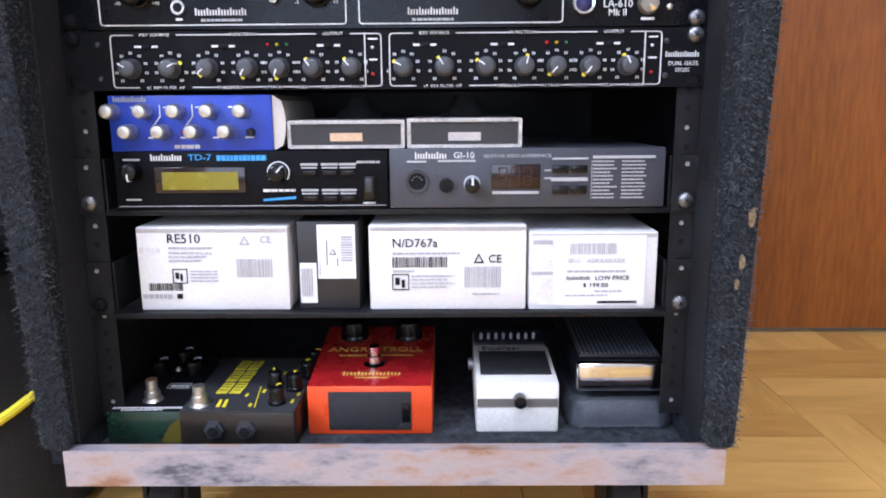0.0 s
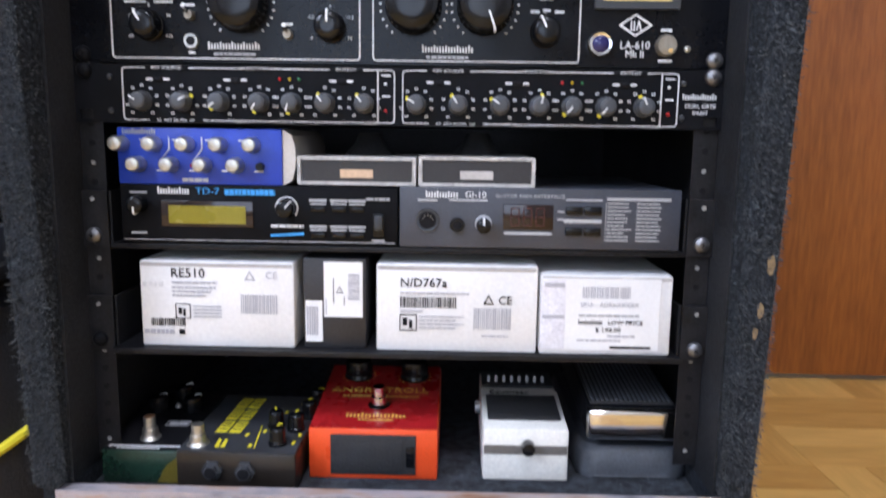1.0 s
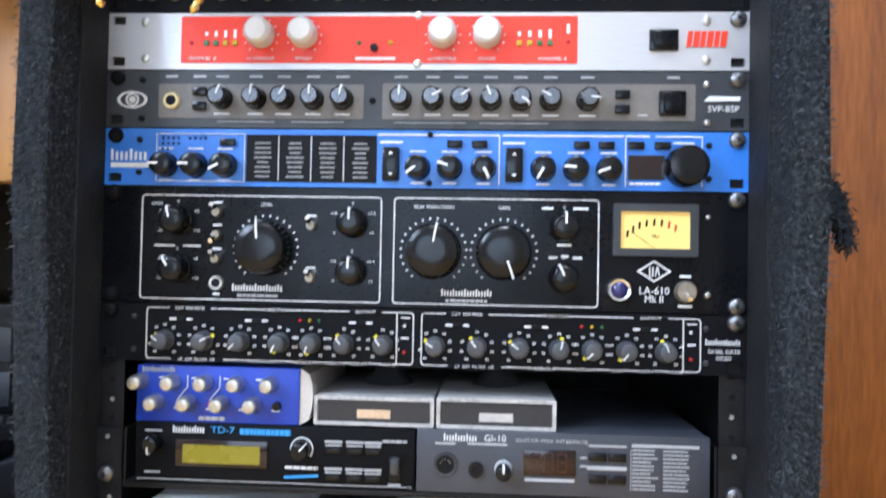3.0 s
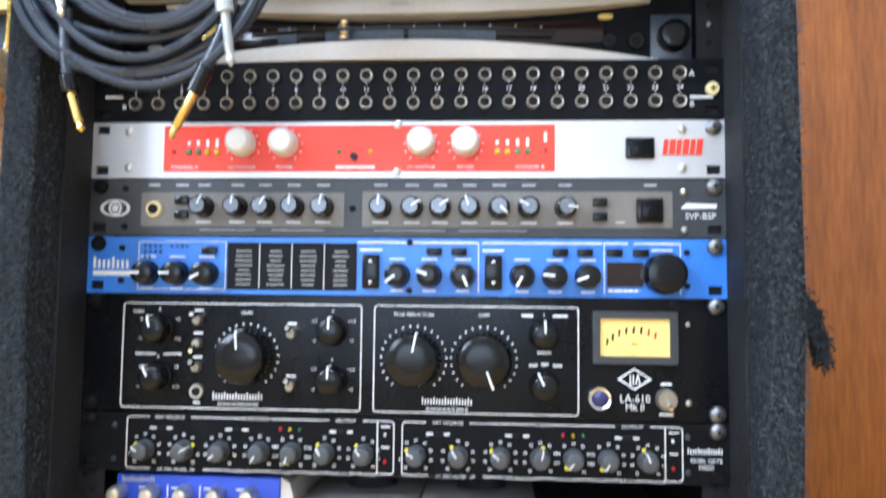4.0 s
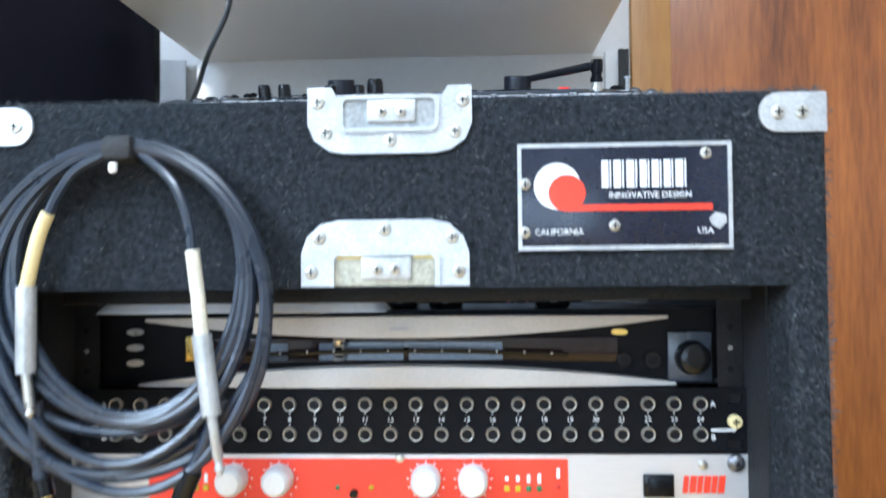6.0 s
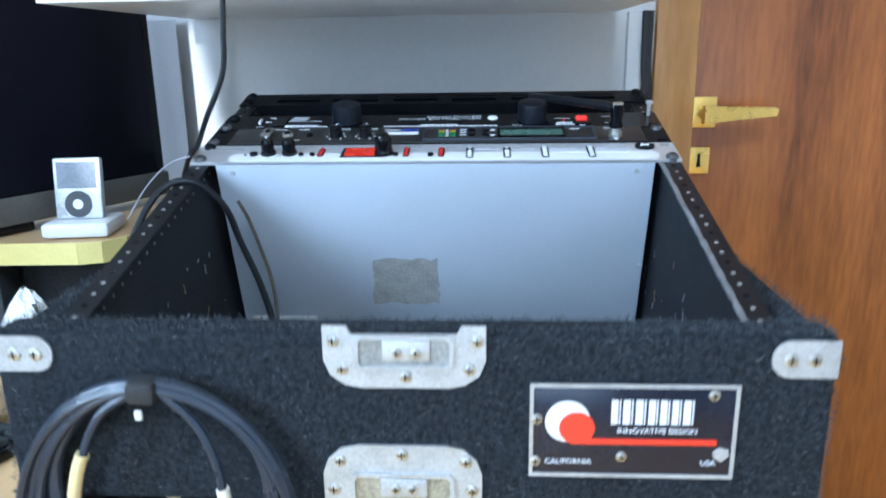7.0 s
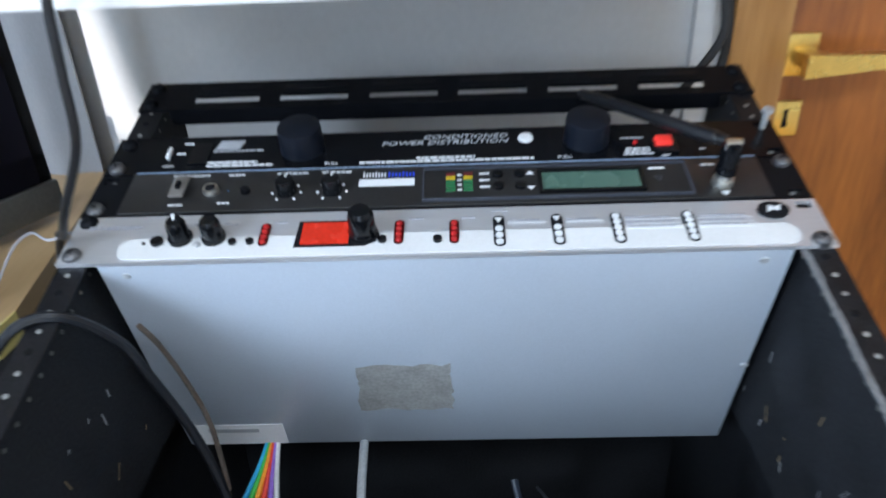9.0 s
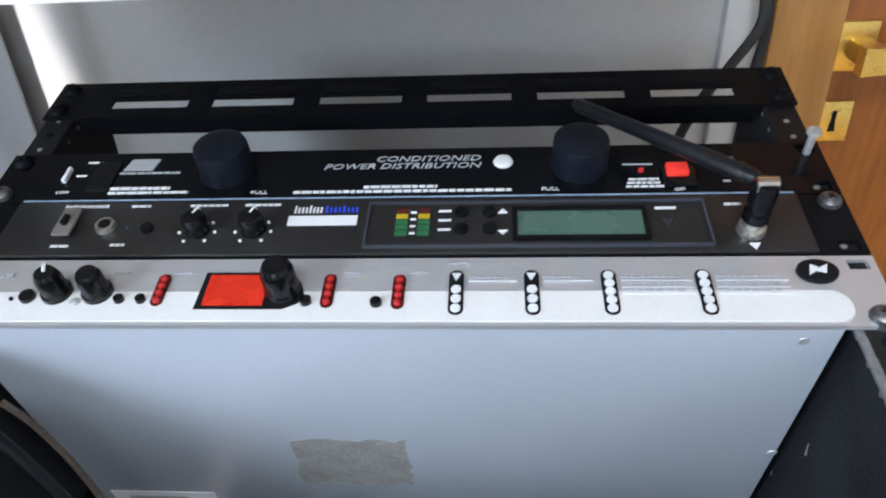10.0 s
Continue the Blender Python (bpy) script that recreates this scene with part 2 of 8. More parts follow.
def turned(bm, profile, at=(0, 0, 0), axis="y", seg=20):
    """A solid of revolution: profile of (distance along the axis, radius), from -y towards the panel, or upwards for z."""
    rings = []
    for h, r in profile:
        ring = []
        for k in range(seg):
            a = 2 * math.pi * k / seg
            c, s = r * math.cos(a), r * math.sin(a)
            p = {"y": (c, h, s), "z": (c, s, h), "x": (h, c, s)}[axis]
            ring.append(bm.verts.new((at[0] + p[0], at[1] + p[1], at[2] + p[2])))
        rings.append(ring)
    for a, b in zip(rings, rings[1:]):
        for k in range(seg):
            bm.faces.new((a[k], a[(k + 1) % seg], b[(k + 1) % seg], b[k]))
    bm.faces.new(rings[0])
    bm.faces.new(rings[-1])
    return bm


def disc(bm, x, z, r, y0, y1, seg=20):
    return turned(bm, [(y0, r), (y1, r)], (x, 0, z), "y", seg)


def slab(bm, outline, y0, y1):
    """A flat outline of (x, z) made thick along y."""
    a = [bm.verts.new((x, y0, z)) for x, z in outline]
    b = [bm.verts.new((x, y1, z)) for x, z in outline]
    bm.faces.new(a)
    bm.faces.new(list(reversed(b)))
    for k in range(len(a)):
        j = (k + 1) % len(a)
        bm.faces.new((a[j], a[k], b[k], b[j]))
    return bm


def round_rect(x0, x1, z0, z1, r, n=5):
    out = []
    for cx, cz, a0 in ((x1 - r, z1 - r, 0), (x0 + r, z1 - r, 90), (x0 + r, z0 + r, 180), (x1 - r, z0 + r, 270)):
        out += [(cx + r * math.cos(radians(a0 + 90 * k / n)), cz + r * math.sin(radians(a0 + 90 * k / n))) for k in range(n + 1)]
    return out


def outline(bm, x0, x1, z0, z1, r, w, y0=-0.0012, y1=-0.0004):
    """A printed line round a rounded rectangle."""
    o = round_rect(x0, x1, z0, z1, r)
    i = round_rect(x0 + w, x1 - w, z0 + w, z1 - w, max(r - w, 0.0002))
    vs = [[bm.verts.new((x, y, z)) for x, z in ring] for ring, y in ((o, y0), (i, y0), (o, y1), (i, y1))]
    k_ = len(o)
    for k in range(k_):
        j = (k + 1) % k_
        bm.faces.new((vs[0][k], vs[0][j], vs[1][j], vs[1][k]))
        bm.faces.new((vs[0][j], vs[0][k], vs[2][k], vs[2][j]))
        bm.faces.new((vs[1][k], vs[1][j], vs[3][j], vs[3][k]))
    return bm


def tube(bm, pts, r, seg=8, closed=False):
    """A round tube along points."""
    pts = [Vector(p) for p in pts]
    n = len(pts)
    rings, up = [], None
    for k in range(n):
        t = (pts[(k + 1) % n] - pts[k - 1]) if closed else (pts[min(k + 1, n - 1)] - pts[max(k - 1, 0)])
        t.normalize()
        if up is None:
            up = t.orthogonal().normalized()
        up = (up - t * up.dot(t)).normalized()
        side = t.cross(up)
        rad = r[k] if isinstance(r, (list, tuple)) else r
        rings.append([bm.verts.new(pts[k] + rad * (math.cos(2 * math.pi * j / seg) * up + math.sin(2 * math.pi * j / seg) * side)) for j in range(seg)])
    for k in range(n if closed else n - 1):
        a, b = rings[k], rings[(k + 1) % n]
        for j in range(seg):
            bm.faces.new((a[j], a[(j + 1) % seg], b[(j + 1) % seg], b[j]))
    if not closed:
        bm.faces.new(rings[0])
        bm.faces.new(rings[-1])
    return bm


def curve_points(ctrl, per=8):
    """Smooth points through control points."""
    c = [Vector(p) for p in ctrl]
    out = []
    for k in range(len(c) - 1):
        p0, p1, p2, p3 = c[max(k - 1, 0)], c[k], c[k + 1], c[min(k + 2, len(c) - 1)]
        for j in range(per):
            t = j / per
            out.append(0.5 * (2 * p1 + (p2 - p0) * t + (2 * p0 - 5 * p1 + 4 * p2 - p3) * t * t + (3 * p1 - p0 - 3 * p2 + p3) * t ** 3))
    return out + [c[-1]]


def to_mesh(name, bm, material, smooth=35):
    bmesh.ops.recalc_face_normals(bm, faces=bm.faces)
    me = bpy.data.meshes.new(name)
    bm.to_mesh(me)
    bm.free()
    me.materials.append(material)
    if smooth:
        me.shade_smooth()
        me.set_sharp_from_angle(angle=radians(smooth))
    return me


SMALL_PRINT = ("caption", "maker_plate", "maker_mark", "dial_number", "barcode", "table_column", "badge_print", "sticker_print", "dial_scale", "handwriting", "panel_gap", "lettering_gap")


def part(name, bm, material, parent, label="", smooth=35):
    ob = new(name, to_mesh(name, bm, material, smooth))
    ob.parent = parent
    return tagged(ob, label, kind="stuff" if name in SMALL_PRINT else "")


def put(name, me, parent, x=0.0, y=0.0, z=0.0, turn=0.0, label=""):
    """A part on shared mesh data, turned about the panel's normal."""
    ob = new(name, me)
    ob.parent = parent
    ob.matrix_basis = Matrix.Translation((x, y, z)) @ Matrix.Rotation(radians(turn), 4, "Y")
    return tagged(ob, label)


def thing(name, label, category, m=None, group="", kind=""):
    ob = new(name)
    ob.empty_display_size = 0.05
    if m is not None:
        ob.matrix_basis = m
    return tagged(ob, label, category, group, kind)


def whole(name, bm, material, label, category="", m=None, group="", kind="", smooth=35):
    ob = new(name, to_mesh(name, bm, material, smooth))
    if m is not None:
        ob.matrix_basis = m
    return tagged(ob, label, category, group, kind)


def B():
    return bmesh.new()


def letters(body, size, x, z, parent, material, y=-0.0008, align="LEFT", name="lettering", squeeze=1.0, slant=0.0, m=None):
    """Words in the built-in font, on the panel's face."""
    cu = bpy.data.curves.new("words", "FONT")
    cu.body, cu.size, cu.align_x, cu.extrude, cu.resolution_u = body, size, align, 0.0002, 2
    cu.shear = slant
    tmp = bpy.data.objects.new("words", cu)
    scene.collection.objects.link(tmp)
    bpy.context.view_layer.update()
    me = bpy.data.meshes.new_from_object(tmp.evaluated_get(bpy.context.evaluated_depsgraph_get()))
    bpy.data.objects.remove(tmp)
    bpy.data.curves.remove(cu)
    me.materials.clear()
    me.materials.append(material)
    me.transform(Matrix.Translation((x, y, z)) @ Matrix.Rotation(radians(90), 4, "X") @ Matrix.Diagonal((squeeze, 1, 1, 1)))
    if m is not None:
        me.transform(m)
    ob = new(name, me)
    ob.parent = parent
    return ob


def bars(rows, y=-0.0009, t=0.0004):
    """Plain bars (x0, x1, z, height) for small print."""
    bm = B()
    for x0, x1, z, h in rows:
        bx(bm, x0, x1, y, y + t, z - h / 2, z + h / 2)
    return bm


RND = random.Random(4)


def word_bars(x0, x1, z, h, gap=0.0007, lo=0.002, hi=0.006):
    """A line of unreadable print as short bars."""
    out, x = [], x0
    while x < x1:
        w = min(RND.uniform(lo, hi), x1 - x)
        out.append((x, x + w, z, h))
        x += w + gap
    return out


def mark_bars(x0, x1, z, h, n):
    """A maker's mark as plain upright bars, alternately tall and low on one base line."""
    p = (x1 - x0) / (2 * n)
    return [(x0 + p * k, x0 + p * (k + 0.52), z - (0.0 if k % 4 == 0 else 0.13 * h), h * (1.0 if k % 4 == 0 else 0.74)) for k in range(2 * n)]


U = 0.04445
Z0 = 0.42

# ---- the room ----
RX0, RX1, RY0, RY1, RZ0, RZ1 = ROOM
DOOR_X0, DOOR_X1, DOOR_TOP = 0.355, 1.165, FLOOR + 2.02
whole("floor", bx(B(), RX0 - 0.1, RX1 + 0.1, RY0 - 0.1, RY1 + 0.4, RZ0 - 0.12, RZ0 - 0.008), DESKW, "subfloor under the oak parquet", kind="structure")
whole("ceiling", bx(B(), RX0 - 0.1, RX1 + 0.1, RY0 - 0.1, RY1 + 0.1, RZ1, RZ1 + 0.1), CEILP, "white painted ceiling", kind="structure")
wn = B()
bx(wn, RX0 - 0.1, DOOR_X0 - 0.06, RY1, RY1 + 0.12, RZ0 - 0.01, RZ1)
bx(wn, DOOR_X1 + 0.06, RX1 + 0.1, RY1, RY1 + 0.12, RZ0 - 0.01, RZ1)
bx(wn, DOOR_X0 - 0.06, DOOR_X1 + 0.06, RY1, RY1 + 0.12, DOOR_TOP + 0.06, RZ1)
whole("wall_north", wn, PLASTER, "white painted plaster wall with a doorway", kind="structure")
whole("wall_east", bx(B(), RX1, RX1 + 0.1, RY0, RY1, RZ0 - 0.01, RZ1), PLASTER, "white painted plaster wall", kind="structure")
ws = B()
# unseen slanted slit, added to shape the sun stripe beside the monitor
SUN_SLIT = (-0.394, -0.335, 1.21, 1.42)
slab(ws, [(-0.335, 1.21), (-0.335, 1.42), (-0.371, 1.42)], RY0 - 0.09, RY0 - 0.001)
bx(ws, RX0 - 0.1, SUN_SLIT[0], RY0 - 0.1, RY0, RZ0 - 0.01, RZ1), bx(ws, SUN_SLIT[1], RX1 + 0.1, RY0 - 0.1, RY0, RZ0 - 0.01, RZ1)
bx(ws, SUN_SLIT[0], SUN_SLIT[1], RY0 - 0.1, RY0, RZ0 - 0.01, SUN_SLIT[2]), bx(ws, SUN_SLIT[0], SUN_SLIT[1], RY0 - 0.1, RY0, SUN_SLIT[3], RZ1)
whole("wall_south", ws, PLASTER, "white painted plaster wall", kind="structure")
# unseen window behind the way; an added opaque blind fills its frame
win2 = thing("window_2", "unseen white window with an added pale blind", "window", kind="structure")
wf = B()
for x0, x1, z0, z1 in ((-0.9, -0.86, 0.32, 1.2), (0.26, 0.3, 0.32, 1.2), (-0.86, 0.26, 0.32, 0.35), (-0.86, 0.26, 1.17, 1.2)):
    bx(wf, x0, x1, RY0 + 0.0005, RY0 + 0.035, z0, z1)
part("window_frame", wf, WHITEP, win2)
part("roller_blind", bx(B(), -0.86, 0.26, RY0 + 0.004, RY0 + 0.008, 0.35, 1.17), WHITEP, win2, "pale opaque blind, added and unseen")
WIN = (-2.1, -1.0, 1.25, 2.25)
ww = B()
bx(ww, RX0 - 0.1, RX0, RY0, WIN[0], RZ0 - 0.01, RZ1)
bx(ww, RX0 - 0.1, RX0, WIN[1], RY1, RZ0 - 0.01, RZ1)
bx(ww, RX0 - 0.1, RX0, WIN[0], WIN[1], RZ0 - 0.01, WIN[2])
bx(ww, RX0 - 0.1, RX0, WIN[0], WIN[1], WIN[3], RZ1)
whole("wall_west", ww, PLASTER, "white painted plaster wall with a window", kind="structure")
win = thing("window_1", "white framed window in the side wall", "window", kind="structure")
wf = B()
for y0, y1, z0, z1 in ((WIN[0], WIN[0] + 0.05, WIN[2], WIN[3]), (WIN[1] - 0.05, WIN[1], WIN[2], WIN[3]),
                       (WIN[0] + 0.05, WIN[1] - 0.05, WIN[2], WIN[2] + 0.05), (WIN[0] + 0.05, WIN[1] - 0.05, WIN[3] - 0.05, WIN[3])):
    bx(wf, RX0 - 0.075, RX0 - 0.03, y0, y1, z0, z1)
part("window_frame", wf, WHITEP, win)
pane = part("pane", bx(B(), RX0 - 0.062, RX0 - 0.056, WIN[0] + 0.05, WIN[1] - 0.05, WIN[2] + 0.05, WIN[3] - 0.05), GLASS, win)
pane.visible_shadow = False
# unseen ceiling fitting, added to carry the fill light
lampf = thing("ceiling_light", "unseen round ceiling light, added for fill", "lamp")
part("diffuser", turned(B(), [(2.47, 0.16), (2.5, 0.2), (RZ1, 0.2)], (0.1, -1.3, 0), "z", 32), WHITEP, lampf)

# door with its frame, brass lever and key plate
door = thing("door_1", "closed mahogany veneered door with brass lever handle", "door", kind="structure")
part("leaf", bx(B(), DOOR_X0, DOOR_X1, RY1 + 0.004, RY1 + 0.044, RZ0 + 0.008, DOOR_TOP, 0.002), DOORW, door)
fr = B()
bx(fr, DOOR_X0 - 0.062, DOOR_X0 - 0.002, RY1 - 0.014, RY1 + 0.12, RZ0, DOOR_TOP + 0.06, 0.003)
bx(fr, DOOR_X1 + 0.002, DOOR_X1 + 0.062, RY1 - 0.014, RY1 + 0.12, RZ0, DOOR_TOP + 0.06, 0.003)
bx(fr, DOOR_X0 - 0.002, DOOR_X1 + 0.002, RY1 - 0.014, RY1 + 0.12, DOOR_TOP + 0.003, DOOR_TOP + 0.06, 0.003)
part("door_frame", fr, FRAMEW, door, "golden oak door frame")
HX, HZ = 0.3705, 1.002
lever = B()
bx(lever, HX - 0.0175, HX + 0.0175, RY1 - 0.004, RY1 + 0.004, HZ - 0.022, HZ + 0.022, 0.0015)
bx(lever, HX - 0.008, HX + 0.012, RY1 - 0.046, RY1 - 0.004, HZ - 0.009, HZ + 0.009, 0.003)
slab(lever, [(HX - 0.012, HZ - 0.012), (HX + 0.086, HZ - 0.002), (HX + 0.088, HZ + 0.007), (HX + 0.084, HZ + 0.0095), (HX - 0.012, HZ + 0.012)], RY1 - 0.05, RY1 - 0.036)
part("lever_handle", lever, BRASS, door, "brass lever handle on a square rose")
kp = part("key_plate", bx(B(), 0.353, 0.384, RY1 - 0.001, RY1 + 0.004, 0.912, 0.951, 0.001), BRASS, door, "square brass key plate")
part("keyhole", slab(B(), [(0.3665, 0.942), (0.3705, 0.942), (0.3705, 0.934), (0.3718, 0.922), (0.3652, 0.922), (0.3665, 0.934)], RY1 - 0.0016, RY1), INK, kp)

# ---- road case ----
CX, CYF, CYB = 0.267, -0.070, 0.445
case = thing("rack_case", "black carpeted slant-top rack case with open top", "rack case")
IN = 0.243


def front_y(z):
    """The front edge of the sides runs back a little towards the foot."""
    return -0.047 + (CYF + 0.047) * min(max((z - 0.15) / 0.4, 0.0), 1.0)


def side_outline():
    return [(front_y(0.15), 0.150), (CYB, 0.150), (CYB, 0.925), (-0.040, 0.920), (-0.040, 0.806), (CYF, 0.806), (CYF, 0.55)]


for s in (-1, 1):
    bm = B()
    a = [bm.verts.new((s * IN, y, z)) for y, z in side_outline()]
    b = [bm.verts.new((s * CX, y, z)) for y, z in side_outline()]
    bm.faces.new(a), bm.faces.new(b)
    for k in range(7):
        bm.faces.new((a[k], a[k - 1], b[k - 1], b[k]))
    edges = [e for e in bm.edges if abs(e.verts[0].co.x - e.verts[1].co.x) < 1e-6 and not all(0.8 < v.co.z < 0.81 for v in e.verts)]
    bmesh.ops.bevel(bm, geom=edges, offset=0.006, segments=3, affect="EDGES", profile=0.5)
    part("side_panel", bm, CARPET, case)
bm = bx(B(), -CX, CX, CYF, -0.0405, 0.806, 0.925)
edges = [e for e in bm.edges if not all(v.co.z < 0.81 for v in e.verts)]
bmesh.ops.bevel(bm, geom=edges, offset=0.006, segments=3, affect="EDGES", profile=0.5)
part("front_panel", bm, CARPET, case)
part("front_ledge", bx(B(), -IN + 0.0005, IN - 0.0005, -0.0402, 0.001, 0.806, 0.817, 0.002), CARPET, case)
part("inner_lip", bx(B(), -IN + 0.0005, IN - 0.0005, -0.012, 0.022, 0.7945, 0.8058, 0.002), INNER, case)
BYF = front_y(0.15)
bm = bx(B(), -0.25, 0.26, BYF + 0.0005, CYB, 0.119, 0.131)
bx(bm, -0.25, 0.26, BYF + 0.0005, BYF + 0.012, 0.131, 0.1485)
part("base_board", bm, WORN, case, "bare plywood base with a worn pinkish edge")
part("base_carpet", bx(B(), -0.241, 0.241, BYF + 0.0125, CYB - 0.012, 0.1311, 0.1355, 0.0015), LITCARP, case, "carpet lining on the base, lighter for the light on it")
for s in (-1, 1):
    part("carpet_turn_up", bx(B(), min(s * 0.2412, s * 0.266), max(s * 0.2412, s * 0.259), BYF + 0.0128, CYB - 0.0125, 0.1313, 0.1498), CARPET, case)
part("back_panel", bx(B(), -IN + 0.0005, IN - 0.0005, CYB - 0.01, CYB, 0.1545, 0.80), INNER, case)
for s in (-1, 1):
    bm = B()
    bx(bm, min(s * 0.241, s * 0.2428), max(s * 0.241, s * 0.2428), -0.036, CYB - 0.012, 0.15, 0.905)
    part("inner_lining", bm, INNER, case, "black painted inner lining with scratches")
for x, y in ((-0.2, 0.03), (0.2, 0.03), (-0.2, 0.38), (0.2, 0.38)):
    w = B()
    turned(w, [(-0.013, 0.026), (-0.011, 0.03), (0.011, 0.03), (0.013, 0.026)], (x, y, FLOOR + 0.03), "x", 24)
    cst = part("caster", w, RUBBER, case)
    h = B()
    bx(h, x - 0.02, x - 0.016, y - 0.015, y + 0.015, FLOOR + 0.025, 0.114)
    bx(h, x + 0.016, x + 0.02, y - 0.015, y + 0.015, FLOOR + 0.025, 0.114)
    bx(h, x - 0.03, x + 0.03, y - 0.03, y + 0.03, 0.114, 0.118)
    part("fork", h, RAILM, cst)


def rail(n, length):
    """A rack rail along z with square-set holes, its face at y = 0."""
    bm = B()
    bx(bm, -0.009, 0.009, 0.0, 0.0016, 0, length)
    bx(bm, 0.0072, 0.009, 0.0016, 0.03, 0, length)
    return bm


RND_ = random.Random(17)
HOLE = to_mesh("hole", disc(B(), 0, 0, 0.0018, -0.0004, 0.0006, 10), mat("dull_zinc", (0.3, 0.3, 0.29), 0.5, 0.4, var=0.5, scale=300))
TACKM = mat("dull_tack", (0.16, 0.155, 0.14), 0.5, 0.4, var=0.5, scale=300)
BAREW = mat("bare_wood_patch", (0.2, 0.14, 0.075), 0.8, var=0.5, scale=300)
HOLED = to_mesh("hole", disc(B(), 0, 0, 0.0024, -0.0005, 0.0006, 12), INK)
TOP = Matrix.Translation((0, 0.216, 0.990)) @ Matrix.Rotation(radians(-75), 4, "X")
for s in (-1, 1):
    r = part("rack_rail", rail(0, 0.64), RAILM, case)
    r.matrix_basis = Matrix.Translation((s * 0.2315, 0.0035, 0.156)) @ Matrix.Diagonal((s, 1, 1, 1))
    for k in range(42):
        put("hole", HOLED if k % 5 else HOLE, r, 0, 0, 0.012 + k * 0.0148)
    r = part("top_rail", rail(0, 0.478), RAILM, case)
    r.matrix_basis = TOP @ Matrix.Translation((s * 0.2315, 0.003, -0.268)) @ Matrix.Diagonal((s, 1, 1, 1))
    for k in range(32):
        put("hole", HOLE if (k * 7 + s) % 3 else HOLED, r, 0, 0, 0.01 + k * 0.0148)

    if s > 0:
        we = B()
        for k in range(24):
            z0_ = 0.006 + 0.0112 * k
            bx(we, -0.0118 + RND_.uniform(-.0005, .0005), -0.0078 + RND_.uniform(-.0006, .0004), -0.0007, 0.0012, z0_, z0_ + 0.0113)
        part("worn_edge", we, mat("bare_edge", (0.15, 0.15, 0.155), 0.5, var=0.35, scale=70), r, "bare scuffed inner edge")
    for k in range(24 if s > 0 else 14):
        y_, z_, l_ = RND_.uniform(0.0, 0.36), RND_.uniform(0.812, 0.9), RND_.uniform(0.002, 0.011)
        lean, sc = RND_.uniform(-0.5, 0.7), B()
        x_ = s * 0.2251
        q_ = [sc.verts.new((x_ - s * d_, y_ + a_, z_ + b_)) for d_ in (0, 0.0003) for a_, b_ in ((0, 0), (0.0014, 0.0004), (l_ * lean + 0.0009, l_), (l_ * lean, l_))]
        for f_ in ((0, 1, 2, 3), (4, 5, 6, 7), (0, 1, 5, 4), (1, 2, 6, 5), (2, 3, 7, 6), (3, 0, 4, 7)):
            sc.faces.new([q_[i] for i in f_])
        part("scratch", sc, PRINTG if k % 4 == 0 else PRINTD if k % 4 < 3 else BAREW, case)
    for k in range(28):
        y_ = -0.02 + 0.0152 * k
        tack = turned(B(), [(s * 0.2254, 0.0016), (s * 0.2247, 0.0014), (s * 0.2245, 0.0007)], (0, y_, 0.9085 + (y_ + 0.0385) * 0.268), "x", 8)
        part("tack", tack, TACKM, case)

    # slanted inner board that carries the top rail, with a bare inner edge
    sb = B()
    yz = [(-0.0385, 0.807), (0.43, 0.807), (0.43, 1.0405), (-0.0385, 0.9150)]
    a_, b_ = [[sb.verts.new((s * x, y, z)) for y, z in yz] for x in (0.2252, 0.2384)]
    sb.faces.new(a_), sb.faces.new(b_)
    for k in range(4):
        sb.faces.new((a_[k], a_[k - 1], b_[k - 1], b_[k]))
    part("slanted_board", sb, INNER, case, "scuffed black slanted inner board")

# loose fibres of the carpet, along its edges and over its face
bm = B()
fr_ = random.Random(11)


def hair(p, out, ln):
    d = Vector((out[0] + fr_.uniform(-.8, .8), out[1] + fr_.uniform(-.8, .8), out[2] + fr_.uniform(-.8, .8))).normalized() * ln
    side = d.cross(Vector((fr_.uniform(-1, 1), fr_.uniform(-1, 1), fr_.uniform(-1, 1)))).normalized() * 0.00015
    p = Vector(p)
    v = [bm.verts.new(p - side), bm.verts.new(p + side), bm.verts.new(p + d * 0.6 + side * 0.5 + Vector((0, 0, fr_.uniform(-.001, .001)))), bm.verts.new(p + d)]
    bm.faces.new((v[0], v[1], v[2])), bm.faces.new((v[0], v[2], v[3]))


for k in range(15000):
    hair((fr_.uniform(-CX, CX), CYF + 0.0005, fr_.uniform(0.808, 0.923)), (0, -0.3, 0), fr_.uniform(0.0015, 0.005))
for k in range(15000):
    s = fr_.choice((-1, 1))
    z = fr_.uniform(0.152, 0.81)
    hair((s * fr_.uniform(IN, CX), front_y(z) + 0.0005, z), (s * 0.1, -0.35, -0.55), fr_.uniform(0.002, 0.0062))
for k in range(5000):
    s, z = fr_.choice((-1, 1)), fr_.uniform(0.152, 0.8)
    hair((s * IN, fr_.uniform(front_y(z), -0.038), z), (-s * 0.4, 0, 0), fr_.uniform(0.001, 0.0032))
for k in range(5000):
    s = fr_.choice((-1, 1))
    z = fr_.uniform(0.152, 0.92)
    hair((s * (CX - 0.001), front_y(z) + fr_.uniform(0.002, 0.02), z), (s, -0.3, 0), fr_.uniform(0.0015, 0.005) * (1.8 if 0.48 < z < 0.56 and s > 0 else 1))
for k in range(4000):
    hair((fr_.uniform(-CX, CX), fr_.uniform(CYF + 0.003, -0.043), 0.9245), (0, 0, 1), fr_.uniform(0.002, 0.006))
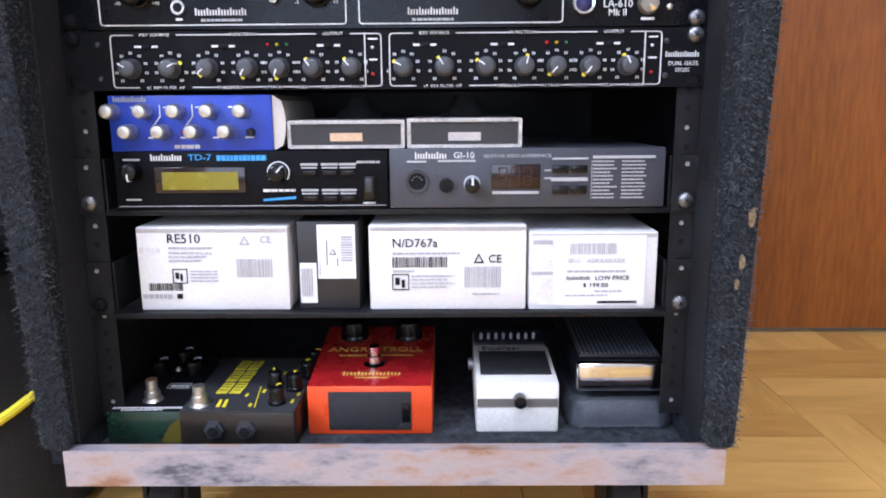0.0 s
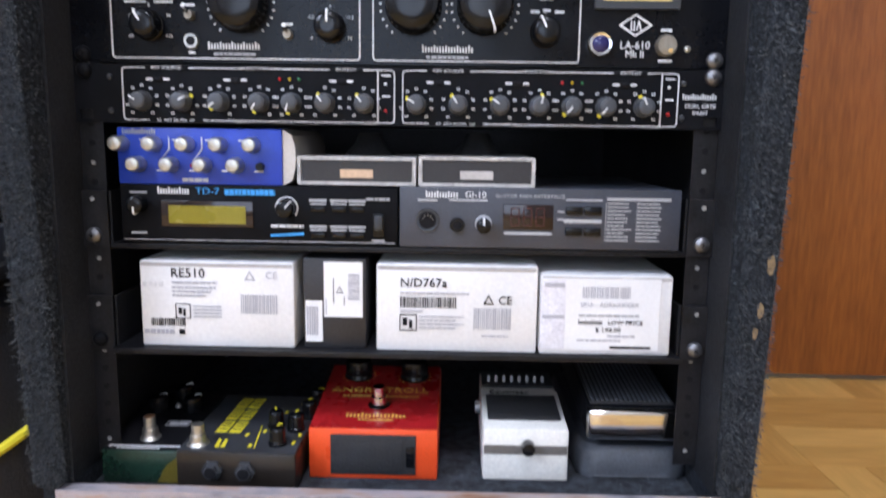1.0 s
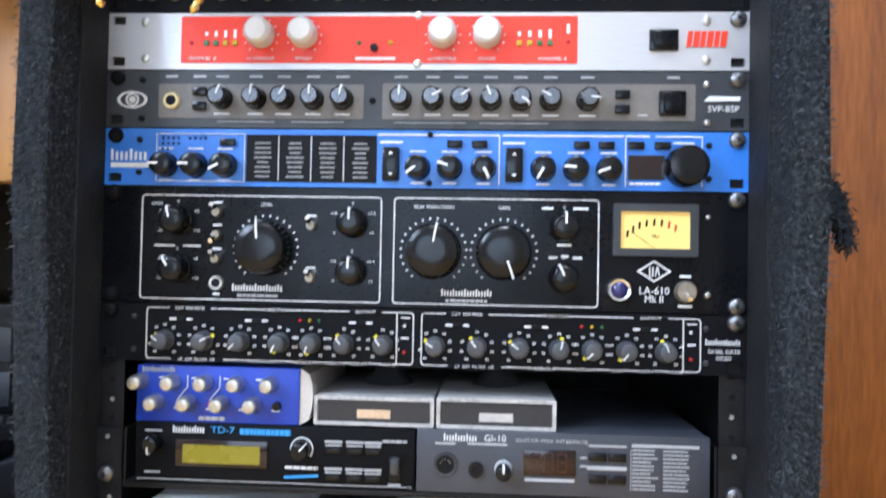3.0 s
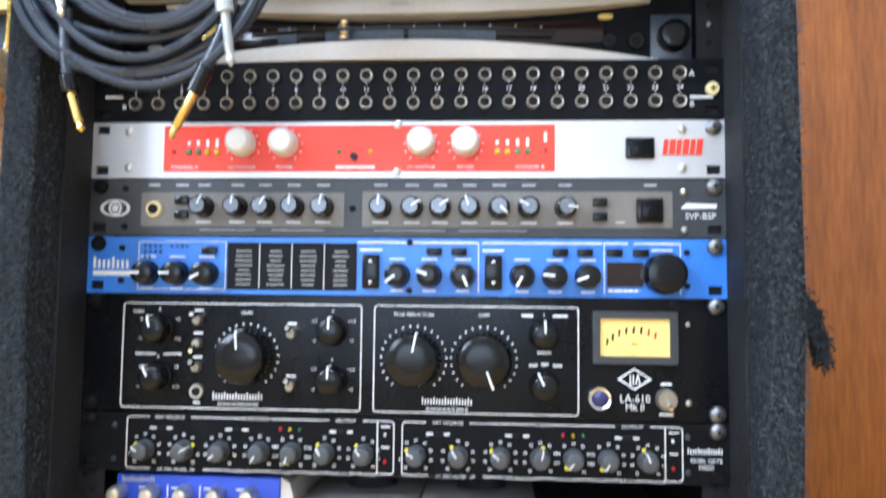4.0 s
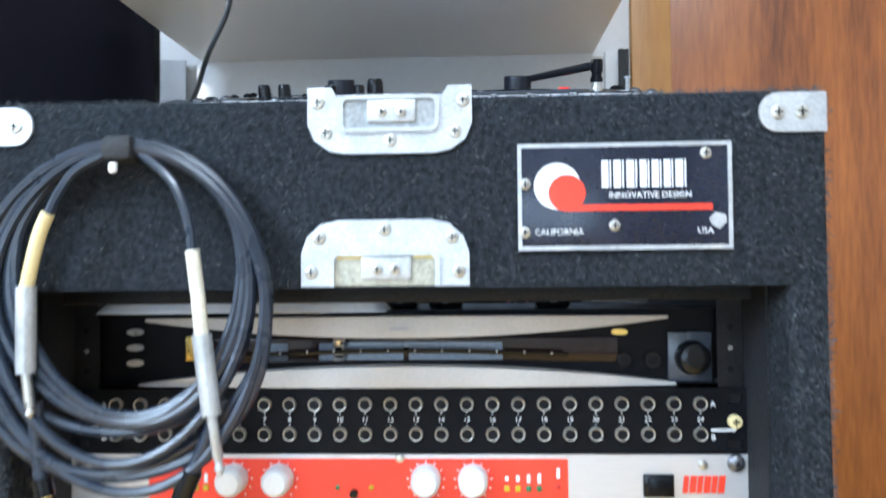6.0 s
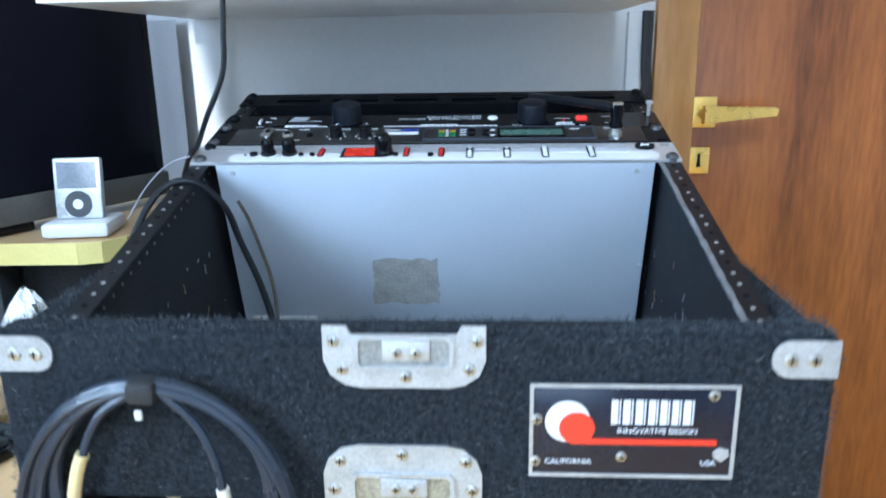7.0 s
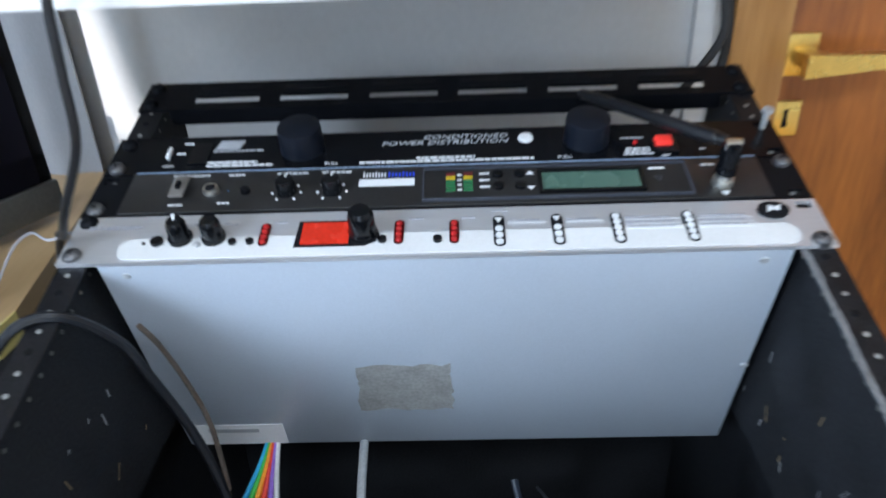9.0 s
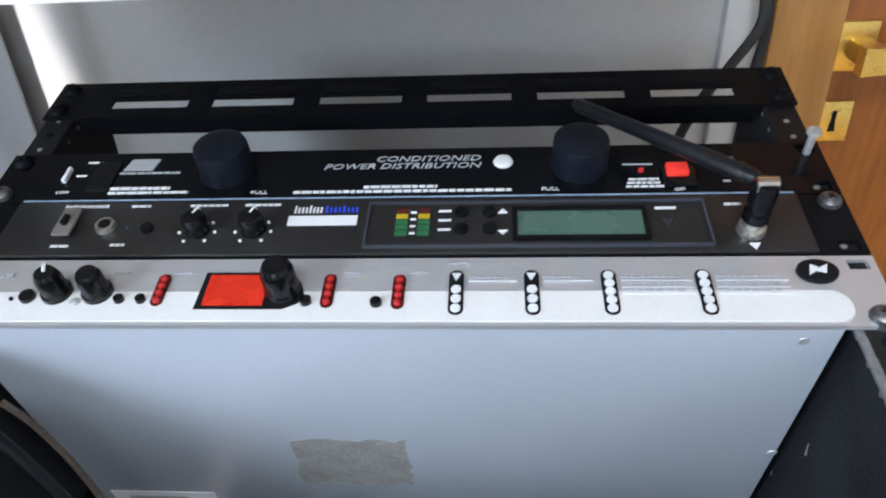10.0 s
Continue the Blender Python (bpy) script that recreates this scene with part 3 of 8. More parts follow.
for k in range(5000):
    s, f = fr_.choice((-1, 1)), fr_.random()
    hair((s * fr_.uniform(IN + 0.002, CX), -0.04 + f * 0.48, 0.920 + f * 0.005), (0, 0, 1), fr_.uniform(0.002, 0.006))
for k in range(3500):
    hair((fr_.uniform(-IN, IN), fr_.uniform(BYF + 0.013, 0.06), 0.1353), (0, -0.2, 0.6), fr_.uniform(0.001, 0.004))
pile = part("carpet_nap", bm, FIBRE, case, smooth=0)
tagged(pile, "loose grey carpet fibres", kind="stuff")

# pale lint and dust caught in the carpet
bm = B()
for k in range(1300):
    j = k % 5
    if j < 2:
        p, o = (fr_.uniform(-CX, CX), CYF - 0.0008, fr_.uniform(0.808, 0.923)), (0, -0.1, 0)
    elif j == 2:
        s, z = fr_.choice((-1, 1, 1)), fr_.uniform(0.152, 0.8)
        p, o = (s * fr_.uniform(IN, CX), front_y(z) - 0.0008, z), (0, -0.2, 0)
    elif j == 3:
        p, o = (fr_.uniform(-IN, IN), fr_.uniform(BYF + 0.013, 0.05), 0.136), (0, -0.2, 0.3)
    else:
        p, o = (fr_.uniform(-CX, CX), fr_.uniform(CYF + 0.003, -0.043), 0.9255), (0, 0, 0.4)
    hair(p, o, fr_.uniform(0.001, 0.0055) * (1.8 if k % 23 == 0 else 1))
tagged(part("lint", bm, LINT, case, smooth=0), "pale lint caught in the carpet", kind="stuff")

# ---- rack units: shared pieces ----


def ear_plate(w=0.4826, h=0.0437, t=0.0028, r=0.001):
    """A rack panel with oval slots cut through its ears."""
    bm = B()
    half = w / 2
    slab(bm, round_rect(-half + 0.0175, half - 0.0175, 0.0004, h, 0.0004, 2), 0.0, t)
    n = round(h / U)
    zs = [0.0063 + U * k for k in range(n)] + [0.0381 + U * k for k in range(n)] if n < 2 else [0.0063, h - 0.006]
    zs.sort()
    for s in (-1, 1):
        xs = sorted((s * (half - 0.0175), s * half))
        cuts = [0.0004] + [q for z in zs for q in (z - 0.0033, z + 0.0033)] + [h]
        for a, b in zip(cuts[::2], cuts[1::2]):
            bx(bm, xs[0], xs[1], 0, t, a, b)
        for z in zs:
            c = s * (half - 0.0085)
            bx(bm, xs[0], c - 0.005, 0, t, z - 0.0033, z + 0.0033)
            bx(bm, c + 0.005, xs[1], 0, t, z - 0.0033, z + 0.0033)
    bmesh.ops.remove_doubles(bm, verts=bm.verts, dist=0.00001)
    return bm


SCREW = to_mesh("rack_screw", turned(B(), [(-0.0045, 0.0016), (-0.0042, 0.0036), (-0.0025, 0.0056), (0.0, 0.0062), (0.003, 0.0062)], seg=16), mat("dark_screw", (0.18, 0.18, 0.19), 0.42, 0.9, var=0.3, scale=200))
SCREWB = to_mesh("rack_screw", turned(B(), [(-0.004, 0.0016), (-0.0035, 0.004), (-0.002, 0.0055), (0.0, 0.006), (0.003, 0.006)], seg=16), BLACK)
CROSS = B()
bx(CROSS, -0.0022, 0.0022, -0.0048, -0.003, -0.0004, 0.0004)
bx(CROSS, -0.0004, 0.0004, -0.0048, -0.003, -0.0022, 0.0022)
CROSS = to_mesh("cross_slot", CROSS, INK)


def rack_screw(unit, x, z, material=None):
    s = put("rack_screw", material or SCREW, unit, x, 0, z, RND.uniform(0, 90))
    put("cross_slot", CROSS, s)


def knob_mesh(r, h, material, skirt=0.0, flute=0, dome=0.15):
    """A turned knob, its base on y = 0 and its top towards the viewer; flute: ribs round it."""
    prof = []
    if dome:
        prof += [(-h, r * 0.45), (-h * 0.98, r * 0.75)]
    prof += [(-h * (1 - dome * 0.5), r * 0.93), (-h * 0.75, r), (-h * 0.3, r * 1.02)]
    if skirt:
        prof += [(-h * 0.22, r * 1.03), (-h * 0.18, r + skirt), (0, r + skirt)]
    else:
        prof += [(0, r * 1.04)]
    bm = turned(B(), prof, seg=36 if flute else 24)
    if flute:
        for v in bm.verts:
            a = math.atan2(v.co.z, v.co.x)
            q = math.hypot(v.co.x, v.co.z)
            if q > 0.8 * r and q <= 1.025 * r:
                f = 1 - 0.06 * (0.5 + 0.5 * math.cos(flute * a))
                v.co.x, v.co.z = v.co.x * f, v.co.z * f
    return to_mesh("knob", bm, material, 40)


def pointer_mesh(r, h, material, w=0.0011, inner=0.2, name="pointer"):
    bm = B()
    bx(bm, -w / 2, w / 2, -h - 0.0004, -h + 0.0012, r * inner, r * 0.9)
    bx(bm, -w / 2, w / 2, -h + 0.0006, -h * 0.35, r * 0.86, r * 1.05)
    return to_mesh(name, bm, material, 0)


def knob(unit, mesh, ptr, x, z, turn=0.0, y=0.0):
    k = put("knob", mesh, unit, x, y, z, turn)
    if ptr:
        put("pointer", ptr, k)
    return k


def ticks(unit, x, z, r0, r1, n, a0, a1, w, material, name="dial_scale"):
    bm = B()
    for k in range(n):
        a = radians(a0 + (a1 - a0) * k / (n - 1))
        s, c = math.sin(a), math.cos(a)
        ps = []
        for rr, ww in ((r0, -w), (r0, w), (r1, w), (r1, -w)):
            ps.append((x + rr * s + ww / 2 * c, z + rr * c - ww / 2 * s))
        slab(bm, ps, -0.0009, -0.0003)
    return part(name, bm, material, unit, smooth=0)


TOGGLE = mat("dull_brass_collar", (0.3, 0.27, 0.22), 0.4, 0.7, var=0.2)


def toggle(unit, x, z, up=True, r=0.0042):
    t = part("toggle_switch", turned(B(), [(-0.006, r * 0.7), (-0.006, r * 0.85), (-0.003, r), (0, r)], (x, 0, z), seg=12), TOGGLE, unit)
    part("bat", tube(B(), [(x, -0.004, z), (x, -0.015, z + (0.005 if up else -0.005))], [0.0011, 0.0018], 8), CHROME, t)


def jack_socket(unit, x, z, r=0.0055, material=None):
    bm = turned(B(), [(-0.003, r * 0.62), (-0.003, r * 0.9), (-0.001, r), (0, r)], (x, 0, z), seg=20)
    j = part("jack_socket", bm, material or NICKEL, unit)
    part("bore", disc(B(), x, z, r * 0.6, -0.0034, -0.002, 16), INK, j)
    return j


def chassis(unit, h, depth, x=0.216, material=None):
    part("chassis", bx(B(), -x, x, 0.0029, depth, 0.0012, h - 0.0012, 0.0008), material or BLACK, unit)


def led(unit, x, z, material, r=0.0015):
    part("led", turned(B(), [(-0.0022, r * 0.4), (-0.0016, r * 0.85), (0, r)], (x, 0, z), seg=10), material, unit)


def button(unit, x, z, w, h, material=None, out=0.003):
    part("button", bx(B(), x - w / 2, x + w / 2, -out, 0.0, z - h / 2, z + h / 2, 0.0006), material or DARKP, unit)


def unit_at(name, label, z, category="rack unit"):
    return thing(name, label, category, Matrix.Translation((0, 0, z)), "units in the rack")


# ---- dual gate, one unit high ----
gate = unit_at("noise_gate", "black dual noise gate with many small grey knobs", Z0)
part("faceplate", ear_plate(), BLACK, gate)
chassis(gate, 0.0437, 0.2)
GK = knob_mesh(0.0066, 0.012, KNOBG, skirt=0.0008, flute=12)
GP = pointer_mesh(0.0066, 0.012, PRINT, 0.0009)
SK = to_mesh("yellow_mark", slab(B(), [(-0.0016, 0.0062), (0.0016, 0.0062), (0.0012, 0.0092), (-0.0012, 0.0092)], -0.0016, -0.0003), YELLOW, 0)
for bx0 in (-0.2045, 0.0045):
    part("panel_line", outline(B(), bx0, bx0 + 0.2035, 0.0022, 0.0412, 0.003, 0.0007), PRINT, gate)
    part("panel_line", bx(B(), bx0 + 0.1905, bx0 + 0.1913, -0.0012, -0.0004, 0.0026, 0.0408), PRINT, gate)
    gaps = [(0.020, 0.06), (0.08, 0.098), (0.114, 0.128), (0.138, 0.148), (0.158, 0.17), (0.18, 0.189)]
    part("panel_gap", bars([(bx0 + a, bx0 + b, 0.0024, 0.0014) for a, b in gaps] + [(bx0 + a, bx0 + b, 0.041, 0.0014) for a, b in ((0.018, 0.05), (0.09, 0.11), (0.155, 0.18))], y=-0.0016), BLACK, gate)
    for word, (a, b) in zip(("LF  KEY FILTER  HF", "THRESHOLD", "ATTACK", "HOLD", "DECAY", "RANGE"), gaps):
        letters(word, 0.0029, bx0 + (a + b) / 2, 0.0014, gate, PRINT, y=-0.0021, align="CENTER", name="caption", squeeze=1.2)
    for word, (a, b) in zip(("KEY SOURCE", "FUNCTION", "OUTPUT"), ((0.018, 0.05), (0.09, 0.11), (0.155, 0.18))):
        letters(word, 0.0031, bx0 + (a + b) / 2, 0.0399, gate, PRINT, y=-0.0021, align="CENTER", name="caption", squeeze=1.25)
    for sx in (0.027, 0.085, 0.164):
        part("slide_switch", bx(B(), bx0 + sx - 0.003, bx0 + sx + 0.003, -0.002, 0, 0.031, 0.034, 0.0004), INK, gate)
        part("caption", bars([(bx0 + sx - 0.009, bx0 + sx - 0.004, 0.0325, 0.0016), (bx0 + sx + 0.004, bx0 + sx + 0.0085, 0.0325, 0.0016)]), PRINT, gate)
    for k, m in enumerate((LEDOFF, LEDYEL, LEDGRN)):
        led(gate, bx0 + 0.118 + 0.0072 * k, 0.0335, m, 0.0013)
    led(gate, bx0 + 0.1965, 0.0115, LEDOFF, 0.0014)
    led(gate, bx0 + 0.1965, 0.031, PRINT, 0.0012)
    part("caption", bars([(bx0 + 0.194, bx0 + 0.2, 0.022, 0.0013), (bx0 + 0.1935, bx0 + 0.2005, 0.037, 0.0011)]), PRINT, gate)
turns_g = [-60, 60, -130, -150, 200, -40, -40, -60, -35, -55, 15, -140, -145, -20]
for x, a in zip((-190, -160, -132, -102, -78, -53, -24, 15, 46, 77, 106, 130, 155, 183), turns_g):
    x = x / 1000
    k = knob(gate, GK, GP, x, 0.0165, a)
    put("yellow_mark", SK, k)
    for q in range(9):
        if abs((-140 + 35 * q - a + 180) % 360 - 180) < 14:
            continue
        s, c = math.sin(radians(-140 + 35 * q)), math.cos(radians(-140 + 35 * q))
        part("dial_number", bars([(x + 0.0116 * s + d_, x + 0.0116 * s + d_ + 0.0007, 0.0165 + 0.0114 * c, 0.002) for d_ in (-0.0011, 0.0004)]), PRINT, gate)
part("maker_plate", bars(mark_bars(0.2112, 0.2365, 0.0245, 0.0042, 7)), PRINT, gate)
letters("DUAL GATE", 0.0042, 0.2245, 0.0163, gate, PRINT, align="CENTER")
letters("DS201", 0.0042, 0.2245, 0.0115, gate, PRINT, align="CENTER")
rack_screw(gate, 0.2328, 0.0385), rack_screw(gate, -0.2328, 0.0385, SCREWB)
for x in (-0.214, 0.2115):
    for z in (0.009, 0.034):
        led(gate, x, z, SLATE, 0.0022)

# ---- channel strip, two units high ----
strip = unit_at("channel_strip", "black two-unit channel strip with large knobs and lit meter", Z0 + U)
part("faceplate", ear_plate(h=2 * U - 0.0008), GLOSSB, strip)
chassis(strip, 2 * U - 0.0008, 0.24)
for a, b in ((-0.2105, -0.0265), (-0.0175, 0.1340)):
    part("panel_line", outline(B(), a, b, 0.003, 0.0822, 0.003, 0.0008), PRINT, strip)
BIGK = knob_mesh(0.0195, 0.022, DARKP, skirt=0.0012, dome=0.2)
BIGP = pointer_mesh(0.0195, 0.022, PRINT, 0.0013, 0.35)
MIDK = knob_mesh(0.0102, 0.017, DARKP, skirt=0.001, dome=0.2)
MIDP = pointer_mesh(0.0102, 0.017, PRINT, 0.0014, 0.2)
for x, a in ((-0.114, -5), (0.0125, 10), (0.0645, 160)):
    knob(strip, BIGK, BIGP, x, 0.0425, a)
    ticks(strip, x, 0.0425, 0.0235, 0.0252, 22, -140, 140, 0.0011, PRINT)
for x, z, a in ((-0.182, 0.0625, -15), (-0.182, 0.0265, -30), (-0.0485, 0.0625, 0), (-0.0485, 0.0265, 0), (0.1085, 0.0615, 0), (0.1085, 0.0245, -25)):
    knob(strip, MIDK, MIDP, x, z, a)
    for q in range(5):
        s, c = math.sin(radians(-120 + 60 * q)), math.cos(radians(-120 + 60 * q))
        if x > 0.1 and q != 2:
            continue
        word = ("-10", "-5", "0", "+5", "+10")[q] if x < -0.1 else ("-3", "-1.5", "0", "+1.5", "+3")[q]
        letters(word, 0.0034, x + 0.0165 * s, z + 0.0148 * c - 0.0012, strip, PRINT, align="CENTER", name="dial_number")
for x, z in ((-0.1515, 0.0692), (-0.1515, 0.052), (-0.1515, 0.034), (-0.0795, 0.06), (-0.0795, 0.021)):
    toggle(strip, x, z, up=z != 0.052, r=0.0036)
    part("caption", bars([(x - 0.0035, x + 0.0035, z + 0.0075, 0.0016)]), PRINT, strip)
jack_socket(strip, -0.1512, 0.0158, 0.0056)
part("caption", bars([(-0.1537, -0.1487, 0.0075, 0.0016)]), PRINT, strip)
part("caption", bars([(-0.2, -0.184, 0.0435, 0.0014), (-0.178, -0.164, 0.0435, 0.0014)]), PRINT, strip)
for word, x in (("LEVEL", -0.114), ("PEAK REDUCTION", 0.0125), ("GAIN", 0.0645)):
    letters(word, 0.0036, x, 0.0742, strip, PRINT, align="CENTER", name="caption")
letters("GAIN", 0.0036, -0.203, 0.0742, strip, PRINT, name="caption")
for a, b, z in ((0.092, 0.1005, 0.0755), (0.115, 0.126, 0.0755), (0.1035, 0.114, 0.0485), (0.0975, 0.104, 0.0392), (0.1065, 0.112, 0.0402), (0.115, 0.122, 0.0392)):
    part("caption", bars([(a, b, z, 0.0018)]), PRINT, strip)
part("maker_plate", bars(mark_bars(-0.139, -0.1, 0.0128, 0.0052, 9)), PRINT, strip)
part("caption", bars(word_bars(-0.135, -0.104, 0.0068, 0.0018)), PRINTG, strip)
part("maker_plate", bars(mark_bars(0.019, 0.057, 0.0122, 0.0052, 9)), PRINT, strip)
part("caption", bars(word_bars(0.022, 0.053, 0.0062, 0.0018)), PRINTG, strip)
meter = part("meter_bezel", outline(B(), 0.1435, 0.2045, 0.0415, 0.0795, 0.0012, 0.0055, -0.005, 0.0), SLATE, strip)
part("meter_face", bx(B(), 0.1488, 0.1992, -0.0022, -0.0012, 0.0465, 0.0745), VUFACE, meter, "warmly lit amber meter face")
for k in range(8):
    a = radians(-48 + 11.5 * k)
    x, z = 0.174 + 0.027 * math.sin(a), 0.0405 + 0.0262 * math.cos(a)
    part("meter_mark", slab(B(), [(x - 0.0007, z - 0.003), (x + 0.0007, z - 0.003), (x + 0.0012, z + 0.002), (x - 0.0002, z + 0.002)], -0.003, -0.0024), INK if k < 6 else LEDOFF, meter)
letters("VU", 0.0042, 0.174, 0.0545, meter, INK, y=-0.0026, align="CENTER")
part("needle", slab(B(), [(0.1738, 0.0468), (0.1742, 0.0468), (0.1578, 0.0585), (0.1574, 0.0583)], -0.0042, -0.0038), INK, meter)
d = [(0.174, 0.0385), (0.1865, 0.0305), (0.174, 0.0225), (0.1615, 0.0305)]
d2 = [(0.174, 0.0371), (0.1842, 0.0305), (0.174, 0.0239), (0.1638, 0.0305)]
bm = B()
for k in range(4):
    j = (k + 1) % 4
    slab(bm, [d[k], d[j], d2[j], d2[k]], -0.0012, -0.0004)
bx(bm, 0.1705, 0.1713, -0.0012, -0.0004, 0.0275, 0.0335), bx(bm, 0.1705, 0.1735, -0.0012, -0.0004, 0.0268, 0.0276)
bx(bm, 0.1727, 0.1735, -0.0012, -0.0004, 0.0275, 0.0335), slab(bm, [(0.1745, 0.027), (0.1753, 0.027), (0.1768, 0.0338), (0.176, 0.0338)], -0.0012, -0.0004)
slab(bm, [(0.1783, 0.027), (0.1775, 0.027), (0.176, 0.0338), (0.1768, 0.0338)], -0.0012, -0.0004)
part("emblem", bm, PRINT, strip, "white diamond-shaped emblem")
letters("LA-610", 0.0078, 0.1742, 0.0138, strip, PRINT, align="CENTER", squeeze=0.95)
letters("Mk II", 0.0072, 0.1742, 0.0078, strip, PRINT, align="CENTER", squeeze=0.95)
lampj = part("lamp_bezel", turned(B(), [(-0.006, 0.0062), (-0.0065, 0.0078), (-0.004, 0.0092), (0, 0.0092)], (0.1485, 0, 0.0165), seg=24), CHROME, strip)
part("jewel", turned(B(), [(-0.0088, 0.002), (-0.0078, 0.0048), (-0.0062, 0.0062)], (0.1485, 0, 0.0165), seg=20), JEWEL, lampj)
toggle(strip, 0.1965, 0.0162, up=False, r=0.008)
part("caption", bars([(0.1925, 0.2005, 0.0272, 0.0018), (0.1915, 0.2015, 0.0055, 0.0018)]), PRINT, strip)
led(strip, 0.2125, 0.014, NICKEL, 0.0026), led(strip, 0.2125, 0.0705, NICKEL, 0.0018)
for x in (-0.2328, 0.2328):
    rack_screw(strip, x, 0.0835, SCREW if x > 0 else SCREWB), rack_screw(strip, x, 0.006, SCREW if x > 0 else SCREWB)

# ---- blue effects processor ----
fx = unit_at("effects_processor", "bright blue effects processor with black knobs", Z0 + 3 * U)
part("faceplate", ear_plate(), BLUEP, fx)
chassis(fx, 0.0437, 0.17)
FK = knob_mesh(0.0088, 0.013, DARKP, skirt=0.0008)
FP = pointer_mesh(0.0088, 0.013, PRINT, 0.0018, 0.1)
for x, a in ((-0.193, -90), (-0.17, -90), (-0.147, -115), (-0.0005, -125), (0.0235, -70), (0.0485, 155), (0.0925, -150), (0.1165, -85), (0.1405, -110)):
    knob(fx, FK, FP, x, 0.0158, a)
knob(fx, knob_mesh(0.0148, 0.016, DARKP, dome=0.12), None, 0.1955, 0.0182)
tb = part("preset_table", bx(B(), -0.1305, -0.0315, -0.0008, 0.0, 0.0038, 0.0395), INK, fx)
for c in range(4):
    x0 = -0.1285 + 0.0248 * c
    part("table_column", bars([(x0 + 0.0105 - w, x0 + 0.0105 + w, 0.033 - 0.0036 * k, 0.0014) for k in range(8) for w in (RND.uniform(0.004, 0.007),)], y=-0.0014), PRINTD, tb)
    if c:
        part("table_line", bars([(x0 - 0.0023, x0 - 0.0018, 0.0217, 0.034)], y=-0.0014), PRINT, tb)
for x in (-0.0205, 0.0712):
    rk = part("program_switch", bx(B(), x - 0.0064, x + 0.0064, -0.004, 0, 0.0055, 0.031, 0.0012), DARKP, fx)
    part("arrow", slab(B(), [(x - 0.0018, 0.0252), (x + 0.0018, 0.0252), (x, 0.0275)], -0.0046, -0.0038), PRINT, rk)
    part("arrow", slab(B(), [(x - 0.0018, 0.0113), (x, 0.009), (x + 0.0018, 0.0113)], -0.0046, -0.0038), PRINT, rk)
for x in (-0.145, 0.027, 0.0455, 0.1205, 0.1385, 0.16, 0.179):
    button(fx, x, 0.0335, 0.0115, 0.0055)
part("display", bx(B(), 0.1545, 0.1808, -0.001, 0, 0.0085, 0.0265), SMOKE, fx)
part("panel_line", outline(B(), -0.2005, -0.1318, 0.0035, 0.04, 0.0005, 0.0005), PRINT, fx)
part("panel_line", bars([(-0.031, 0.0598, 0.0402, 0.0012), (0.0598, 0.0605, 0.0218, 0.037), (0.0625, 0.151, 0.0402, 0.0012), (0.1522, 0.1529, 0.0218, 0.037),
                         (0.1529, 0.17, 0.0402, 0.0012), (0.174, 0.208, 0.0402, 0.0012), (0.2073, 0.208, 0.0218, 0.037)]), PRINT, fx)
part("maker_plate", bars(mark_bars(-0.236, -0.2065, 0.0235, 0.0085, 4)), PRINT, fx)
part("caption", bars([(-0.236, -0.2065, 0.0155, 0.0036)]), PRINT, fx)
for x in (-0.193, -0.17, -0.147, -0.0005, 0.0235, 0.0485, 0.0925, 0.1165, 0.1405):
    part("caption", bars([(x - 0.006, x + 0.006, 0.0278 if x > -0.1 else 0.0285, 0.0012), (x - 0.005, x + 0.005, 0.0042, 0.0012)]), PRINT, fx)
part("caption", bars(word_bars(0.1555, 0.178, 0.0055, 0.0018)), PRINT, fx)
part("caption", bars([(-0.029, -0.012, 0.0345, 0.0016), (0.063, 0.079, 0.0345, 0.0016), (0.187, 0.202, 0.0355, 0.0014)]), PRINT, fx)
for k in range(14):
    led(fx, -0.1955 + 0.004 * (k % 4) + (0.021 if k > 9 else 0), 0.0365 - 0.0042 * ((k % 10) // 4), INK, 0.0009)
for x, z in ((0.0085, 0.0405), (0.0085, 0.0042), (-0.214, 0.035), (-0.214, 0.01), (0.2125, 0.034), (0.2125, 0.0095)):
    led(fx, x, z, INK, 0.0024)
rack_screw(fx, 0.2328, 0.0381), rack_screw(fx, -0.2328, 0.0381, SCREWB)

# ---- bass preamplifier ----
bass = unit_at("bass_preamp", "dark slate bass preamplifier with taupe control windows", Z0 + 4 * U)
part("faceplate", ear_plate(), SLATE, bass)
chassis(bass, 0.0437, 0.2)
part("control_window", slab(B(), round_rect(-0.2, -0.042, 0.0075, 0.0335, 0.0015), -0.0006, 0), TAUPE, bass)
part("control_window", slab(B(), round_rect(-0.028, 0.2025, 0.0075, 0.0345, 0.0015), -0.0006, 0), TAUPE, bass)
SKN = knob_mesh(0.0078, 0.015, DARKP, skirt=0.0006, flute=8)
SPT = pointer_mesh(0.0078, 0.015, PRINT, 0.0011, 0.1)
CAPM = to_mesh("cap", disc(B(), 0, 0, 0.0056, -0.0152, -0.0148, 20), mat("brushed_grey_cap", (0.16, 0.17, 0.19), 0.3, 0.8, var=0.3, scale=300, stretch=(8, 1, 1)))
xs = [-0.1505, -0.1245, -0.103, -0.0805, -0.058] + [-0.014, 0.0098, 0.031, 0.053, 0.0752, 0.0972, 0.1243]
